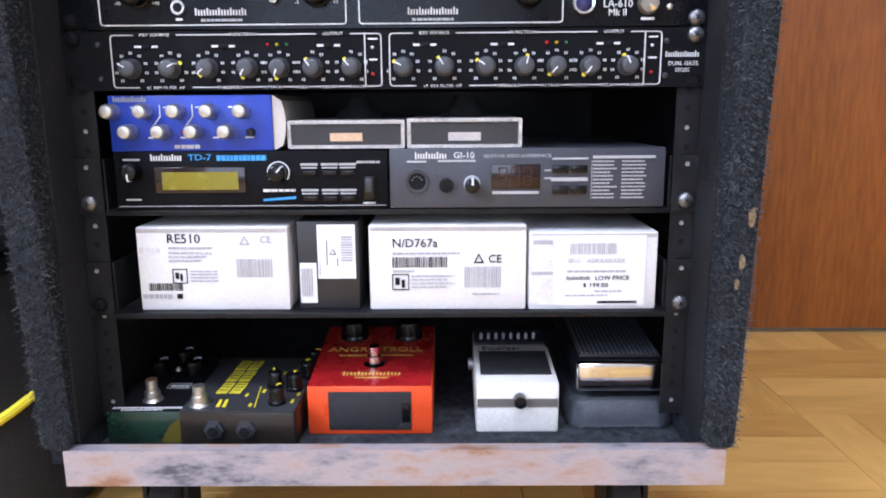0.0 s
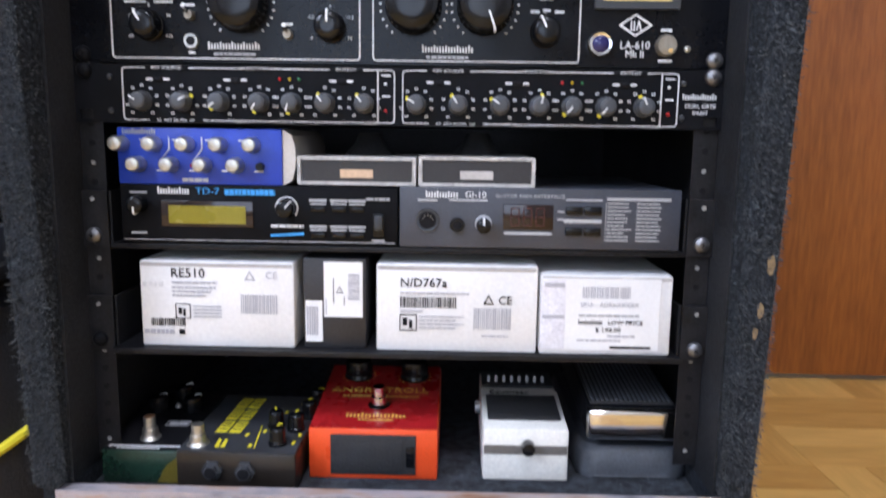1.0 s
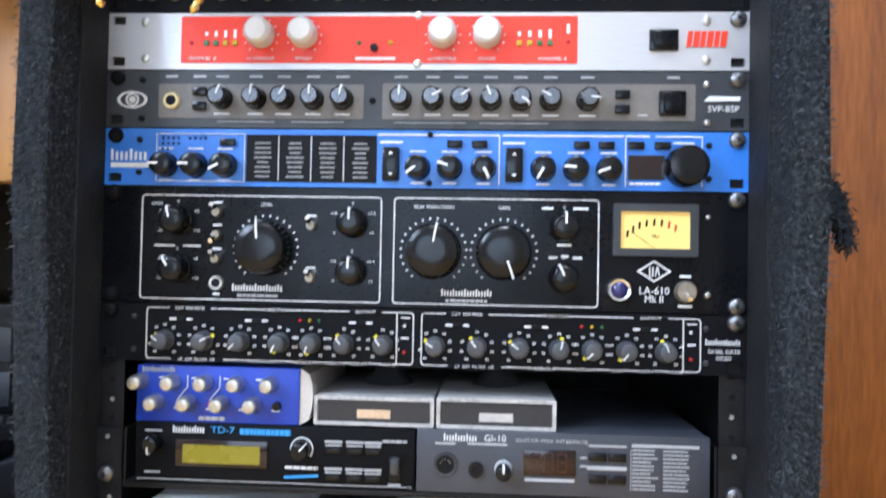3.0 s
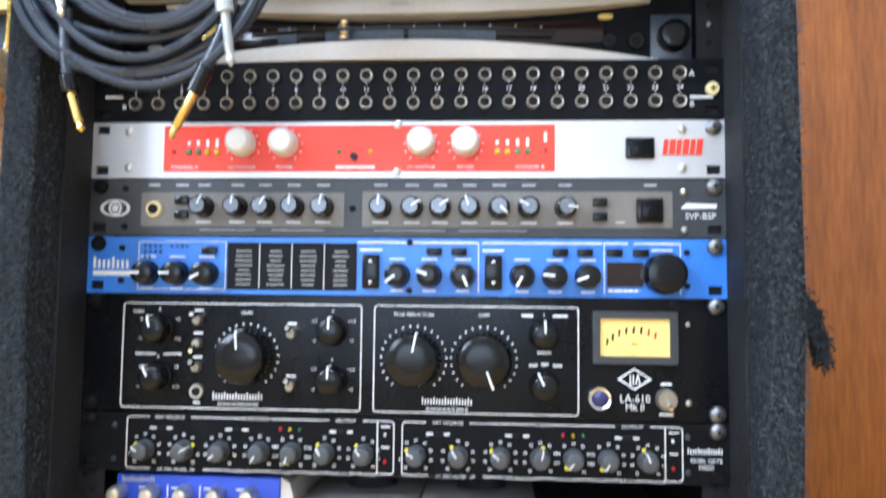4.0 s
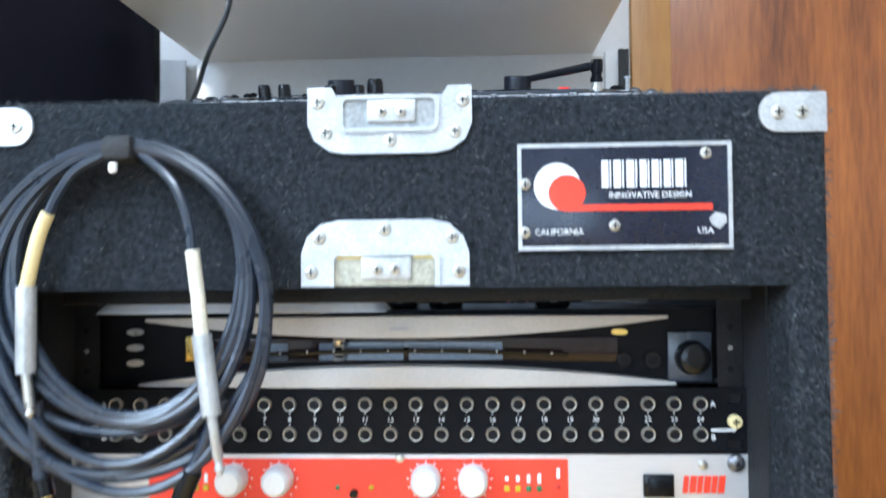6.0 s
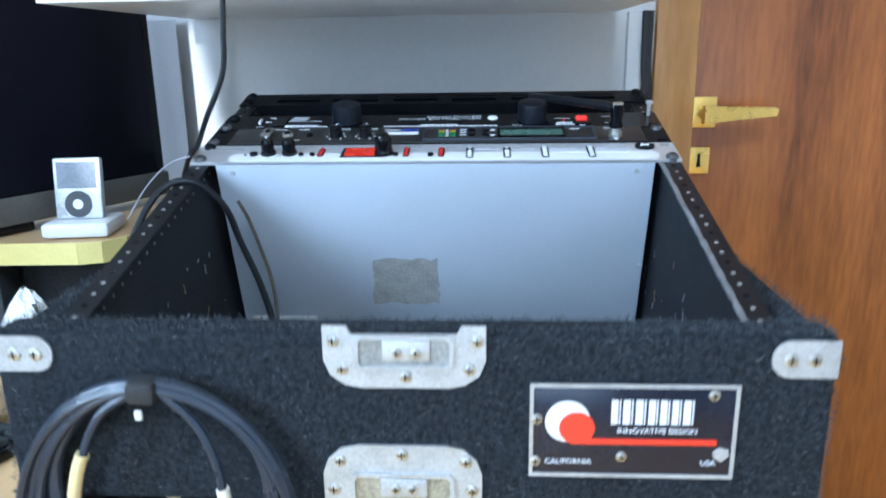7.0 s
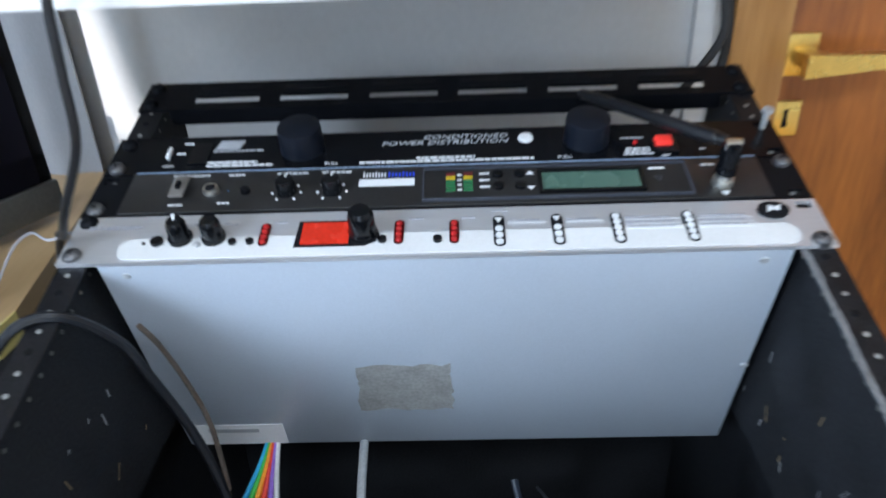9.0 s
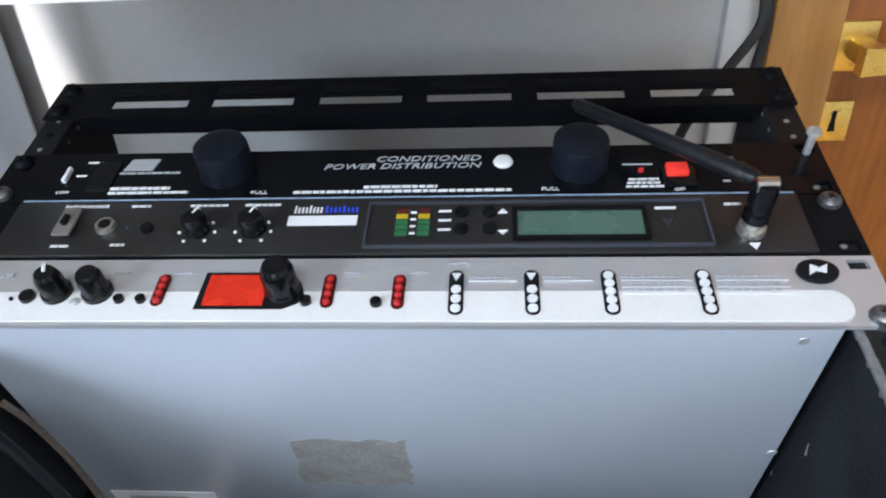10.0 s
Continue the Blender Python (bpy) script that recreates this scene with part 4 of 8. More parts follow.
for x, a in zip(xs, (20, 5, 30, 0, 10, 0, 60, 55, -20, 130, -60, 95)):
    kb_ = knob(bass, SKN, SPT, x, 0.0222, a)
    put("cap", CAPM, kb_)
    part("dial_scale", bars([(x - 0.006, x + 0.006, 0.0108, 0.0011)]), PRINT, bass)
    part("caption", bars(word_bars(x - 0.005, x + 0.005, 0.0392, 0.0017, 0.0003, 0.001, 0.002)), PRINTG, bass)
jack_socket(bass, -0.1895, 0.0205, 0.0065, SLEEVE)
for z in (0.0275, 0.0165):
    button(bass, -0.1675, z, 0.0105, 0.0062, out=0.004), button(bass, 0.1495, z - 0.001, 0.0105, 0.0062, out=0.004)
sw = part("power_switch", bx(B(), 0.176, 0.1955, -0.003, 0, 0.011, 0.0295, 0.0012), DARKP, bass)
part("rocker", bx(B(), 0.179, 0.1925, -0.006, -0.002, 0.013, 0.0275, 0.0015), GLOSSB, sw)
part("caption", bars([(0.182, 0.191, 0.0392, 0.0017), (-0.1945, -0.1855, 0.0392, 0.0017), (-0.173, -0.163, 0.0392, 0.0017), (0.161, 0.168, 0.0115, 0.0014)]), PRINTG, bass)
for a, b in ((-0.154, -0.11), (-0.097, -0.0565), (-0.019, 0.035), (0.045, 0.096)):
    part("panel_line", bars([(a, b, 0.0048, 0.0006)]), PRINTG, bass)
bm = B()
for a, b in ((0.0118, 0.0096), (0.0052, 0.0038)):
    for k in range(24):
        t0, t1 = 2 * math.pi * k / 24, 2 * math.pi * (k + 1) / 24
        f = 0.56 if a > 0.01 else 1.0
        slab(bm, [(-0.2205 + a * math.cos(t0), 0.0212 + f * a * math.sin(t0)), (-0.2205 + a * math.cos(t1), 0.0212 + f * a * math.sin(t1)),
                  (-0.2205 + b * math.cos(t1), 0.0212 + f * b * math.sin(t1)), (-0.2205 + b * math.cos(t0), 0.0212 + f * b * math.sin(t0))], -0.0012, -0.0004)
disc(bm, -0.2205, 0.0212, 0.0026, -0.0012, -0.0004, 14)
part("emblem", bm, PRINT, bass, "white oval emblem")
part("maker_plate", slab(B(), [(0.2085, 0.0218), (0.234, 0.0222), (0.2345, 0.0252), (0.212, 0.0258), (0.2105, 0.0242)], -0.0012, -0.0004), PRINT, bass)
letters("SVP-BSP", 0.0066, 0.2225, 0.0142, bass, PRINT, align="CENTER")
for x, z in ((0.2105, 0.0345), (0.211, 0.0062), (-0.213, 0.0365), (-0.213, 0.007), (-0.0355, 0.0215)):
    led(bass, x, z, NICKEL if x > 0.1 else INK, 0.0026)
rack_screw(bass, 0.2328, 0.0381), rack_screw(bass, -0.2328, 0.0381, SCREWB)

# ---- silver and red sonic processor ----
enh = unit_at("sonic_enhancer", "silver sonic enhancer with red band and white knobs", Z0 + 5 * U)
part("faceplate", ear_plate(), SILVER, enh)
chassis(enh, 0.0437, 0.15)
part("red_band", slab(B(), round_rect(-0.1835, 0.1165, 0.0052, 0.0408, 0.001), -0.0007, 0), RED, enh, "red printed control band")
WK = knob_mesh(0.0102, 0.016, WHITEP, skirt=0.0005, dome=0.3)
for x in (-0.1215, -0.0885, 0.0165, 0.0498):
    knob(enh, WK, None, x, 0.0268)
    ticks(enh, x, 0.0255, 0.0122, 0.0138, 11, -140, 140, 0.0009, PRINT)
    letters("LO CONTOUR" if round(x * 1e4) in (-1215, 165) else "PROCESS", 0.0032, x, 0.0074, enh, PRINT, y=-0.0014, align="CENTER", name="caption")
for k, x in enumerate((-0.1635, -0.1562, -0.1488, -0.1415, 0.0735, 0.0812, 0.0888, 0.0962)):
    m = LEDGRN if k in (0, 1, 6, 7) else LEDYEL
    part("led", bx(B(), x - 0.0019, x + 0.0019, -0.0022, 0, 0.0183, 0.0222, 0.0004), m, enh)
    part("caption", bars([(x - 0.0012, x + 0.0012, 0.0272, 0.003 + 0.0012 * (k % 4))], y=-0.0014), PRINT, enh)
led(enh, -0.1755, 0.0205, LEDOFF, 0.0017), led(enh, 0.1095, 0.0215, LEDOFF, 0.0017)
led(enh, -0.0465, 0.0205, LEDGRN, 0.002), led(enh, -0.0225, 0.0205, LEDYEL, 0.002)
part("button", turned(B(), [(-0.004, 0.002), (-0.004, 0.0028), (0, 0.003)], (-0.0348, 0, 0.0165), seg=14), DARKP, enh)
for word, a, b in (("CHANNEL A", -0.178, -0.155), ("CHANNEL B", 0.087, 0.109)):
    letters(word, 0.0034, (a + b) / 2, 0.0073, enh, PRINT, y=-0.0014, align="CENTER", name="caption", squeeze=1.15)
part("caption", bars(word_bars(-0.049, -0.019, 0.0085, 0.0024, 0.0004, 0.0016, 0.0024), y=-0.0014), PRINT, enh)
part("caption", bars([(0.1083, 0.1107, 0.031, 0.007)], y=-0.0014), PRINT, enh)
sw = part("power_switch", bx(B(), 0.1685, 0.1898, -0.0025, 0, 0.0145, 0.0305, 0.001), DARKP, enh)
part("rocker", bx(B(), 0.1715, 0.187, -0.006, -0.002, 0.0165, 0.0285, 0.0014), GLOSSB, sw)
bm = B()
for k in range(3):
    x = 0.1955 + 0.0098 * k
    for a, b in ((0.0, 0.0034), (0.0046, 0.0088)):
        slab(bm, [(x + a, 0.0175), (x + b, 0.0175), (x + b + 0.0014, 0.0292), (x + a + 0.0014, 0.0292)], -0.0012, -0.0003)
part("maker_plate", bm, RED, enh, "red slanted logo blocks")
for x, z in ((-0.002, 0.0412), (-0.002, 0.0048), (-0.212, 0.037), (-0.2115, 0.0085), (0.21, 0.0368), (0.21, 0.0078)):
    led(enh, x, z, NICKEL, 0.0034)
rack_screw(enh, 0.2328, 0.0381)

# ---- patch bay ----
bay = unit_at("patch_bay", "black patch bay with two rows of jack sockets", Z0 + 6 * U)
part("faceplate", ear_plate(h=0.0455), BLACK, bay)
chassis(bay, 0.0437, 0.1)
JR = to_mesh("jack_socket", turned(B(), [(-0.0025, 0.0036), (-0.003, 0.0045), (-0.0015, 0.0049), (0, 0.005)], seg=6 * 3), mat("dull_socket_nickel", (0.45, 0.42, 0.36), 0.4, 0.6, var=0.3, scale=200))
JB = to_mesh("bore", disc(B(), 0, 0, 0.0036, -0.0029, -0.0012, 14), INK)
for row, z in ((0, 0.0348), (1, 0.0137)):
    for k in range(24):
        j = put("jack_socket", JR, bay, -0.2075 + 0.0181 * k, 0, z)
        put("bore", JB, j)
for k in range(24):
    x = -0.2075 + 0.0181 * k
    letters(str(k + 1), 0.0048, x, 0.0225, bay, PRINT, align="CENTER", name="number")
    part("number_line", bars([(x - 0.0002, x + 0.0002, 0.0285, 0.0022), (x - 0.0002, x + 0.0002, 0.0205, 0.0018)]), PRINT, bay)
letters("A", 0.006, 0.2175, 0.0325, bay, PRINT, align="CENTER")
letters("B", 0.006, 0.2175, 0.0095, bay, PRINT, align="CENTER")
letters("A", 0.006, -0.2165, 0.0325, bay, PRINT, align="CENTER")
letters("B", 0.006, -0.2165, 0.0095, bay, PRINT, align="CENTER")
part("caption", bars(word_bars(0.216, 0.233, 0.0165, 0.002, 0.0003, 0.001, 0.002)), PRINT, bay)
part("caption", bars(word_bars(-0.232, -0.218, 0.0195, 0.002, 0.0003, 0.001, 0.002)), PRINT, bay)
rack_screw(bay, 0.2322, 0.0225, to_mesh("rack_screw", turned(B(), [(-0.0035, 0.002), (-0.003, 0.0048), (0, 0.005)], seg=14), SLEEVE))

# ---- headphone unit with bowed trims ----
pre = unit_at("rack_preamp", "black rack unit with bowed pale grey trims", Z0 + 7 * U + 0.002)
pre.location.y = 0.014
part("faceplate", bx(B(), -0.2413, 0.2413, 0.0, 0.0025, 0.0, 0.0545), BLACK, pre)
chassis(pre, 0.0545, 0.106)
n = 28


def bowed(z_mid0, z_mid1, z_end, half, out, mid_first):
    bm = B()
    grid = []
    for k in range(n + 1):
        f = -1 + 2 * k / n
        q = 1 - f * f
        x, y = half * f, -0.006 - out * q
        a, b = z_end + (z_mid0 - z_end) * q, z_end + (z_mid1 - z_end) * q + 0.0018
        grid.append([bm.verts.new(p) for p in ((x, y, a), (x, y - 0.0008 * q, (a + b) / 2), (x, y, b), (x, 0.0, b), (x, 0.0, a))])
    for r0, r1 in zip(grid, grid[1:]):
        for j in range(5):
            bm.faces.new((r0[j], r0[(j + 1) % 5], r1[(j + 1) % 5], r1[j]))
    bm.faces.new(grid[0]), bm.faces.new(grid[-1])
    return bm


part("lower_trim", bowed(0.0005, 0.0135, 0.0, 0.195, 0.012, 0), TRIM, pre, "pale grey bowed trim")
part("upper_trim", bowed(0.0355, 0.049, 0.0475, 0.19, 0.012, 0), TRIM, pre, "pale grey bowed trim")
part("caption", bars([(-0.008, 0.006, 0.0425, 0.0022)], y=-0.0205), INKG, pre)
part("display_strip", bx(B(), -0.15, 0.155, -0.002, 0, 0.0165, 0.034, 0.0006), SMOKE, pre)
# blue-grey bars paint the window's reflection onto the glossy strip
REFLBLUE = mat("blue_grey_window", (0.09, 0.115, 0.155), 0.2, var=0.25, scale=30)
for x0, x1 in ((-0.1, -0.085), (-0.062, 0.0), (0.004, 0.072)):
    part("display_segment", bars([(x0, x1, 0.0245, 0.0125)], y=-0.0026), REFLBLUE, pre)
part("fader_track", tube(B(), [(0.118 * f, -0.010 - 0.004 * (1 - f * f), 0.0225 + 0.0035 * (1 - f * f)) for f in [k / 10 - 1 for k in range(21)]], 0.0018, 6), DARKP, pre)
for k in range(12):
    f = -0.9 + 1.8 * k / 11
    part("fader_mark", bars([(0.118 * f - 0.0005, 0.118 * f + 0.0005, 0.0235 + 0.0035 * (1 - f * f), 0.0016)], y=-0.0168), PRINTG, pre)
bm = B()
for k in range(4):
    turned(bm, [(0.019 + 0.004 * k, 0.0042), (0.021 + 0.004 * k, 0.0052), (0.0226 + 0.004 * k, 0.0042)], (-0.046, -0.008, 0), "z", 14)
part("jack_adapter", bm, CHROME, pre)
part("end_panel", bx(B(), 0.19, 0.221, -0.004, 0, 0.002, 0.0375, 0.001), mat("gloss_slate", (0.045, 0.055, 0.075), 0.25), pre)
knob(pre, knob_mesh(0.0112, 0.012, DARKP, skirt=0.001), None, 0.2065, 0.0195, y=-0.004)
jack_socket(pre, 0.1795, 0.0175, 0.0066, DARKP), jack_socket(pre, 0.159, 0.0175, 0.0056, DARKP)
part("badge", slab(B(), [(0.1565 + 0.006 * math.cos(2 * math.pi * k / 14), 0.0375 + 0.0022 * math.sin(2 * math.pi * k / 14)) for k in range(14)], -0.0015, 0), BRASS, pre)
for z in (0.0395, 0.028, 0.0165):
    part("badge", slab(B(), [(-0.2 + 0.0065 * math.cos(2 * math.pi * k / 14), z + 0.0026 * math.sin(2 * math.pi * k / 14)) for k in range(14)], -0.0015, 0), NICKEL, pre)
part("badge", bx(B(), -0.162, -0.15, -0.0015, 0, 0.018, 0.036, 0.0006), BRASS, pre)
bm = B()
bx(bm, 0.224, 0.2413, -0.0012, 0, 0.001, 0.0035), bx(bm, 0.239, 0.2413, -0.0012, 0, 0.0035, 0.04)
part("ear_bracket", bm, NICKEL, pre)
rack_screw(pre, 0.2335, 0.0085, SCREW)

# ---- shelves in the lower half of the rack ----


def rack_shelf(z, y0, depth, label):
    sh = thing("rack_shelf", label, "rack shelf", Matrix.Translation((0, 0, z)), "shelves in the rack")
    part("tray", bx(B(), -0.2215, 0.2215, y0, depth, -0.0018, 0.0, 0.0004), RAILM, sh)
    part("front_lip", bx(B(), -0.2215, 0.2215, y0 - 0.0016, y0, -0.0045, 0.0, 0.0006), RAILM, sh)
    for s in (-1, 1):
        part("shelf_side", bx(B(), min(s * 0.2198, s * 0.2215), max(s * 0.2198, s * 0.2215), 0.004, depth, 0.0, 0.04), RAILM, sh)
        e = part("shelf_ear", bx(B(), min(s * 0.2215, s * 0.2413), max(s * 0.2215, s * 0.2413), 0.0005, 0.0022, -0.003, 0.0405), RAILM, sh)
        rack_screw(e, s * 0.2325, 0.006, SCREW if (s < 0) == (z > 0.3) or s > 0 else SCREWB)
        put("hole", HOLE, e, s * 0.2325, 0, 0.034)
    return sh


rack_shelf(0.3285, 0.004, 0.26, "black steel rack shelf under two sound modules")
rack_shelf(0.2462, -0.003, 0.26, "black steel rack shelf under a row of cartons")

# drum sound module
dm = thing("drum_module", "black half-rack drum module with olive display", "sound module", Matrix.Translation((0, 0, 0.3287)))
part("body", bx(B(), -0.2095, 0.0008, 0.004, 0.2, 0.0, 0.0452, 0.0012), BLACK, dm)
part("faceplate", bx(B(), -0.211, 0.0015, 0.0005, 0.004, 0.0008, 0.0455, 0.0012), BLACK, dm)
win_ = part("display_window", bx(B(), -0.1795, -0.109, -0.0008, 0.0005, 0.0135, 0.0335, 0.0004), SMOKE, dm)
part("display", bx(B(), -0.1735, -0.1145, -0.0016, -0.0006, 0.0162, 0.0298), LCD, win_, "dim olive backlit display")
part("maker_plate", bars(mark_bars(-0.1815, -0.1568, 0.0412, 0.0052, 6)), PRINT, dm)
letters("TD-7", 0.0068, -0.153, 0.0388, dm, CYAN, y=0.0002, squeeze=1.25)
part("caption", bars(word_bars(-0.1305, -0.092, 0.0405, 0.0042, 0.0006, 0.002, 0.0035), y=-0.0002), CYAN, dm)
DK = knob_mesh(0.0068, 0.011, DARKP, flute=14)
DP = pointer_mesh(0.0068, 0.011, PRINT, 0.001)
knob(dm, DK, DP, -0.1965, 0.0305, 180)
knob(dm, DK, DP, -0.0832, 0.029, 40)
bm = B()
for k in range(16):
    a0, a1 = radians(-130 + 260 * k / 16), radians(-130 + 260 * (k + 1) / 16)
    slab(bm, [(-0.0832 + r * math.sin(a), 0.029 + r * math.cos(a)) for r, a in ((0.0088, a0), (0.0088, a1), (0.0079, a1), (0.0079, a0))], -0.0004, 0.0002)
part("dial_ring", bm, PRINT, dm)
for row, z in enumerate((0.0352, 0.0152)):
    for x in (-0.0592, -0.0434, -0.0295):
        part("caption", bars([(x - 0.0066, x + 0.0066, z, 0.0018), (x - 0.006, x + 0.006, z - 0.0026, 0.0012)]), PRINTG, dm)
        button(dm, x, z - 0.0065, 0.011, 0.0042, out=0.0015)
part("caption", bars(word_bars(-0.0225, -0.0045, 0.0368, 0.0018)), PRINTG, dm)
sw = part("power_switch", bx(B(), -0.0175, -0.0085, -0.002, 0.0005, 0.0075, 0.0262, 0.001), DARKP, dm)
part("rocker", bx(B(), -0.016, -0.010, -0.005, -0.0018, 0.0135, 0.0245, 0.001), SLATE, sw)
part("caption", bars([(-0.018, -0.0085, 0.005, 0.0014), (-0.203, -0.19, 0.0395, 0.0014), (-0.203, -0.191, 0.0085, 0.0014)]), PRINTG, dm)
part("caption", bars(word_bars(-0.0955, -0.0705, 0.0152, 0.002)), PRINT, dm)
part("caption", slab(B(), [(-0.096, 0.0085), (-0.0705, 0.0105), (-0.0705, 0.0085), (-0.096, 0.0068)], -0.0004, 0.0002), CYAN, dm)
part("edge_line", bars([(-0.209, -0.0005, 0.0032, 0.0006)], y=-0.0002), PRINTG, dm)

# guitar converter
gc = thing("guitar_interface", "grey half-rack guitar converter with dark red display", "sound module", Matrix.Translation((0, 0, 0.3287)))
part("body", bx(B(), 0.0035, 0.2152, 0.006, 0.2, 0.0, 0.0462, 0.0012), GREYP, gc)
part("faceplate", bx(B(), 0.0028, 0.2158, 0.0002, 0.006, 0.0006, 0.0468, 0.0012), GREYP, gc)
din = part("din_socket", turned(B(), [(-0.0012, 0.0065), (-0.0016, 0.0086), (0.0002, 0.009)], (0.0242, 0, 0.0215), seg=24), SLATE, gc)
part("bore", disc(B(), 0.0242, 0.0215, 0.0066, -0.0018, -0.0006, 20), INK, din)
for k in range(5):
    a = radians(20 + 35 * k)
    led(din, 0.0242 + 0.004 * math.cos(a), 0.0215 + 0.004 * math.sin(a), NICKEL, 0.0007)
jack_socket(gc, 0.0468, 0.0182, 0.0058, DARKP)
knob(gc, knob_mesh(0.0056, 0.013, DARKP), pointer_mesh(0.0056, 0.013, PRINT, 0.0016), 0.0668, 0.0185, 0)
bm = B()
turned(bm, [(-0.0022, 0.0058), (0.0002, 0.0066)], (0.0668, 0, 0.0195), seg=20)
part("knob_collar", bm, PRINTG, gc)
dsp = part("display_window", bx(B(), 0.0815, 0.1195, -0.0009, 0.0002, 0.0155, 0.0345, 0.0004), SMOKE, gc)
for k in range(3):
    x = 0.0905 + 0.0095 * k
    bm = B()
    for dx0, dx1, z0, z1 in ((-0.003, 0.003, 0.0312, 0.032), (-0.003, 0.003, 0.0248, 0.0256), (-0.003, 0.003, 0.0182, 0.019), (-0.0034, -0.0026, 0.0186, 0.0316), (0.0026, 0.0034, 0.0186, 0.0316)):
        bx(bm, x + dx0, x + dx1, -0.0013, -0.0007, z0, z1)
    part("digit", bm, mat("unlit_digit", (0.045, 0.007, 0.006), 0.3) if k == 0 else bpy.data.materials["unlit_digit"], dsp)
part("caption", bars([(0.0825, 0.1185, 0.0125, 0.0022), (0.1225, 0.1275, 0.0295, 0.0012), (0.1225, 0.1275, 0.0235, 0.0012)]), PRINTG, gc)
part("maker_plate", bars(mark_bars(0.0228, 0.0478, 0.0415, 0.0052, 6)), PRINT, gc)
letters("GI-10", 0.0068, 0.0522, 0.0392, gc, PRINT, y=-0.0002, squeeze=1.05)
letters("GUITAR MIDI INTERFACE", 0.0036, 0.0755, 0.0395, gc, PRINTG, y=-0.0002, squeeze=1.3)
part("caption", bars([(0.0165, 0.0315, 0.0368, 0.0016), (0.0405, 0.0695, 0.0372, 0.0016), (0.1285, 0.156, 0.0385, 0.0014), (0.1275, 0.156, 0.0225, 0.0028), (0.1595, 0.2075, 0.0395, 0.0022)]), PRINTG, gc)
for z in (0.0305, 0.0145):
    for x in (0.1352, 0.1492):
        button(gc, x, z, 0.0128, 0.0062, out=0.002)
for k in range(11):
    for x0 in (0.16, 0.182):
        part("caption", bars(word_bars(x0, x0 + RND.uniform(0.012, 0.019), 0.0362 - 0.0028 * k, 0.0012, 0.0004, 0.002, 0.005)), PRINTG, gc)
part("panel_line", bars([(0.1588, 0.1592, 0.022, 0.03)]), PRINTG, gc)

# blue equaliser box
eq = thing("equaliser_box", "small indigo equaliser box with silver knobs", "equaliser", Matrix.Translation((0, 0, 0.3744)))
part("body", bx(B(), -0.212, -0.0865, 0.002, 0.13, 0.0, 0.0425, 0.001), INDIGO, eq)
part("end_cheek", slab(B(), [(-0.0865, 0.0), (-0.0795, 0.004), (-0.0772, 0.0125), (-0.0765, 0.021), (-0.0772, 0.03), (-0.0795, 0.038), (-0.0865, 0.0425)], 0.004, 0.13), TRIM, eq, "rounded silver end cheek")
EK = knob_mesh(0.0058, 0.014, NICKEL, dome=0.2, flute=16)
for k in range(5):
    knob(eq, EK, None, -0.2085 + 0.025 * k, 0.0305, y=0.002)
for k in range(4):
    knob(eq, EK, None, -0.196 + 0.025 * k, 0.0152, y=0.002)
part("button", turned(B(), [(-0.002, 0.003), (0.002, 0.0036)], (-0.1032, 0, 0.0142), seg=14), DARKP, eq)
led(eq, -0.1545, 0.0145, LEDOFF, 0.0015)
part("maker_plate", bars(mark_bars(-0.2075, -0.1815, 0.0398, 0.0045, 7), y=0.0012), PRINTG, eq)
bm = B()
for x in (-0.1725, -0.1475):
    slab(bm, [(x, 0.0355), (x + 0.0006, 0.0355), (x + 0.0006, 0.0265), (x - 0.0075, 0.0165), (x - 0.0081, 0.0165), (x, 0.0268)], 0.0012, 0.002)
part("printed_line", bm, PRINT, eq)
part("caption", bars(word_bars(-0.163, -0.143, 0.0035, 0.0028), y=0.0012), PRINTG, eq)
for k in range(4):
    part("caption", bars([(-0.1945 + 0.025 * k, -0.1875 + 0.025 * k, 0.0335, 0.001), (-0.1825 + 0.025 * k, -0.176 + 0.025 * k, 0.0105, 0.001)], y=0.0012), PRINT, eq)

# two slim white boxes with black fronts on the modules
for x0, x1, zt in ((-0.0755, 0.0148, 0.0215), (0.0168, 0.1052, 0.0225)):
    bxo = thing("slim_box", "slim worn white metal box with black front", "box", Matrix.Translation((0, 0.004, 0.3757)), "slim boxes on the sound modules")
    part("body", bx(B(), x0, x1, 0.002, 0.13, 0, zt, 0.0012), CARDG, bxo)
    part("front_rim", outline(B(), x0, x1, 0.0, zt, 0.0012, 0.0026, -0.001, 0.002), mat("dull_white_rim", (0.42, 0.41, 0.4), 0.6, var=0.35, scale=60), bxo)
    part("front", bx(B(), x0 + 0.0032, x1 - 0.0032, 0.0005, 0.0025, 0.0005, zt - 0.0032), CARDB, bxo)
    c = (x0 + x1) / 2
    part("sticker", bx(B(), c - 0.0125, c + 0.0125, -0.0002, 0.0005, 0.0055, 0.0118), mat("tan_sticker", (0.6, 0.42, 0.28), 0.6) if x0 < 0 else CARDG, bxo)
    clip = thing("mic_clip", "black rubber microphone clip lying on a box", "mic clip", Matrix.Translation((c + 0.002, 0.075, 0.3757 + zt)), "mic clips on the slim boxes")
    part("cone", turned(B(), [(0.0, 0.021), (0.002, 0.0205), (0.009, 0.013), (0.018, 0.0095), (0.0185, 0.006)], (0, 0, 0), "z", 20), RUBBER, clip)

# cartons on the shelf


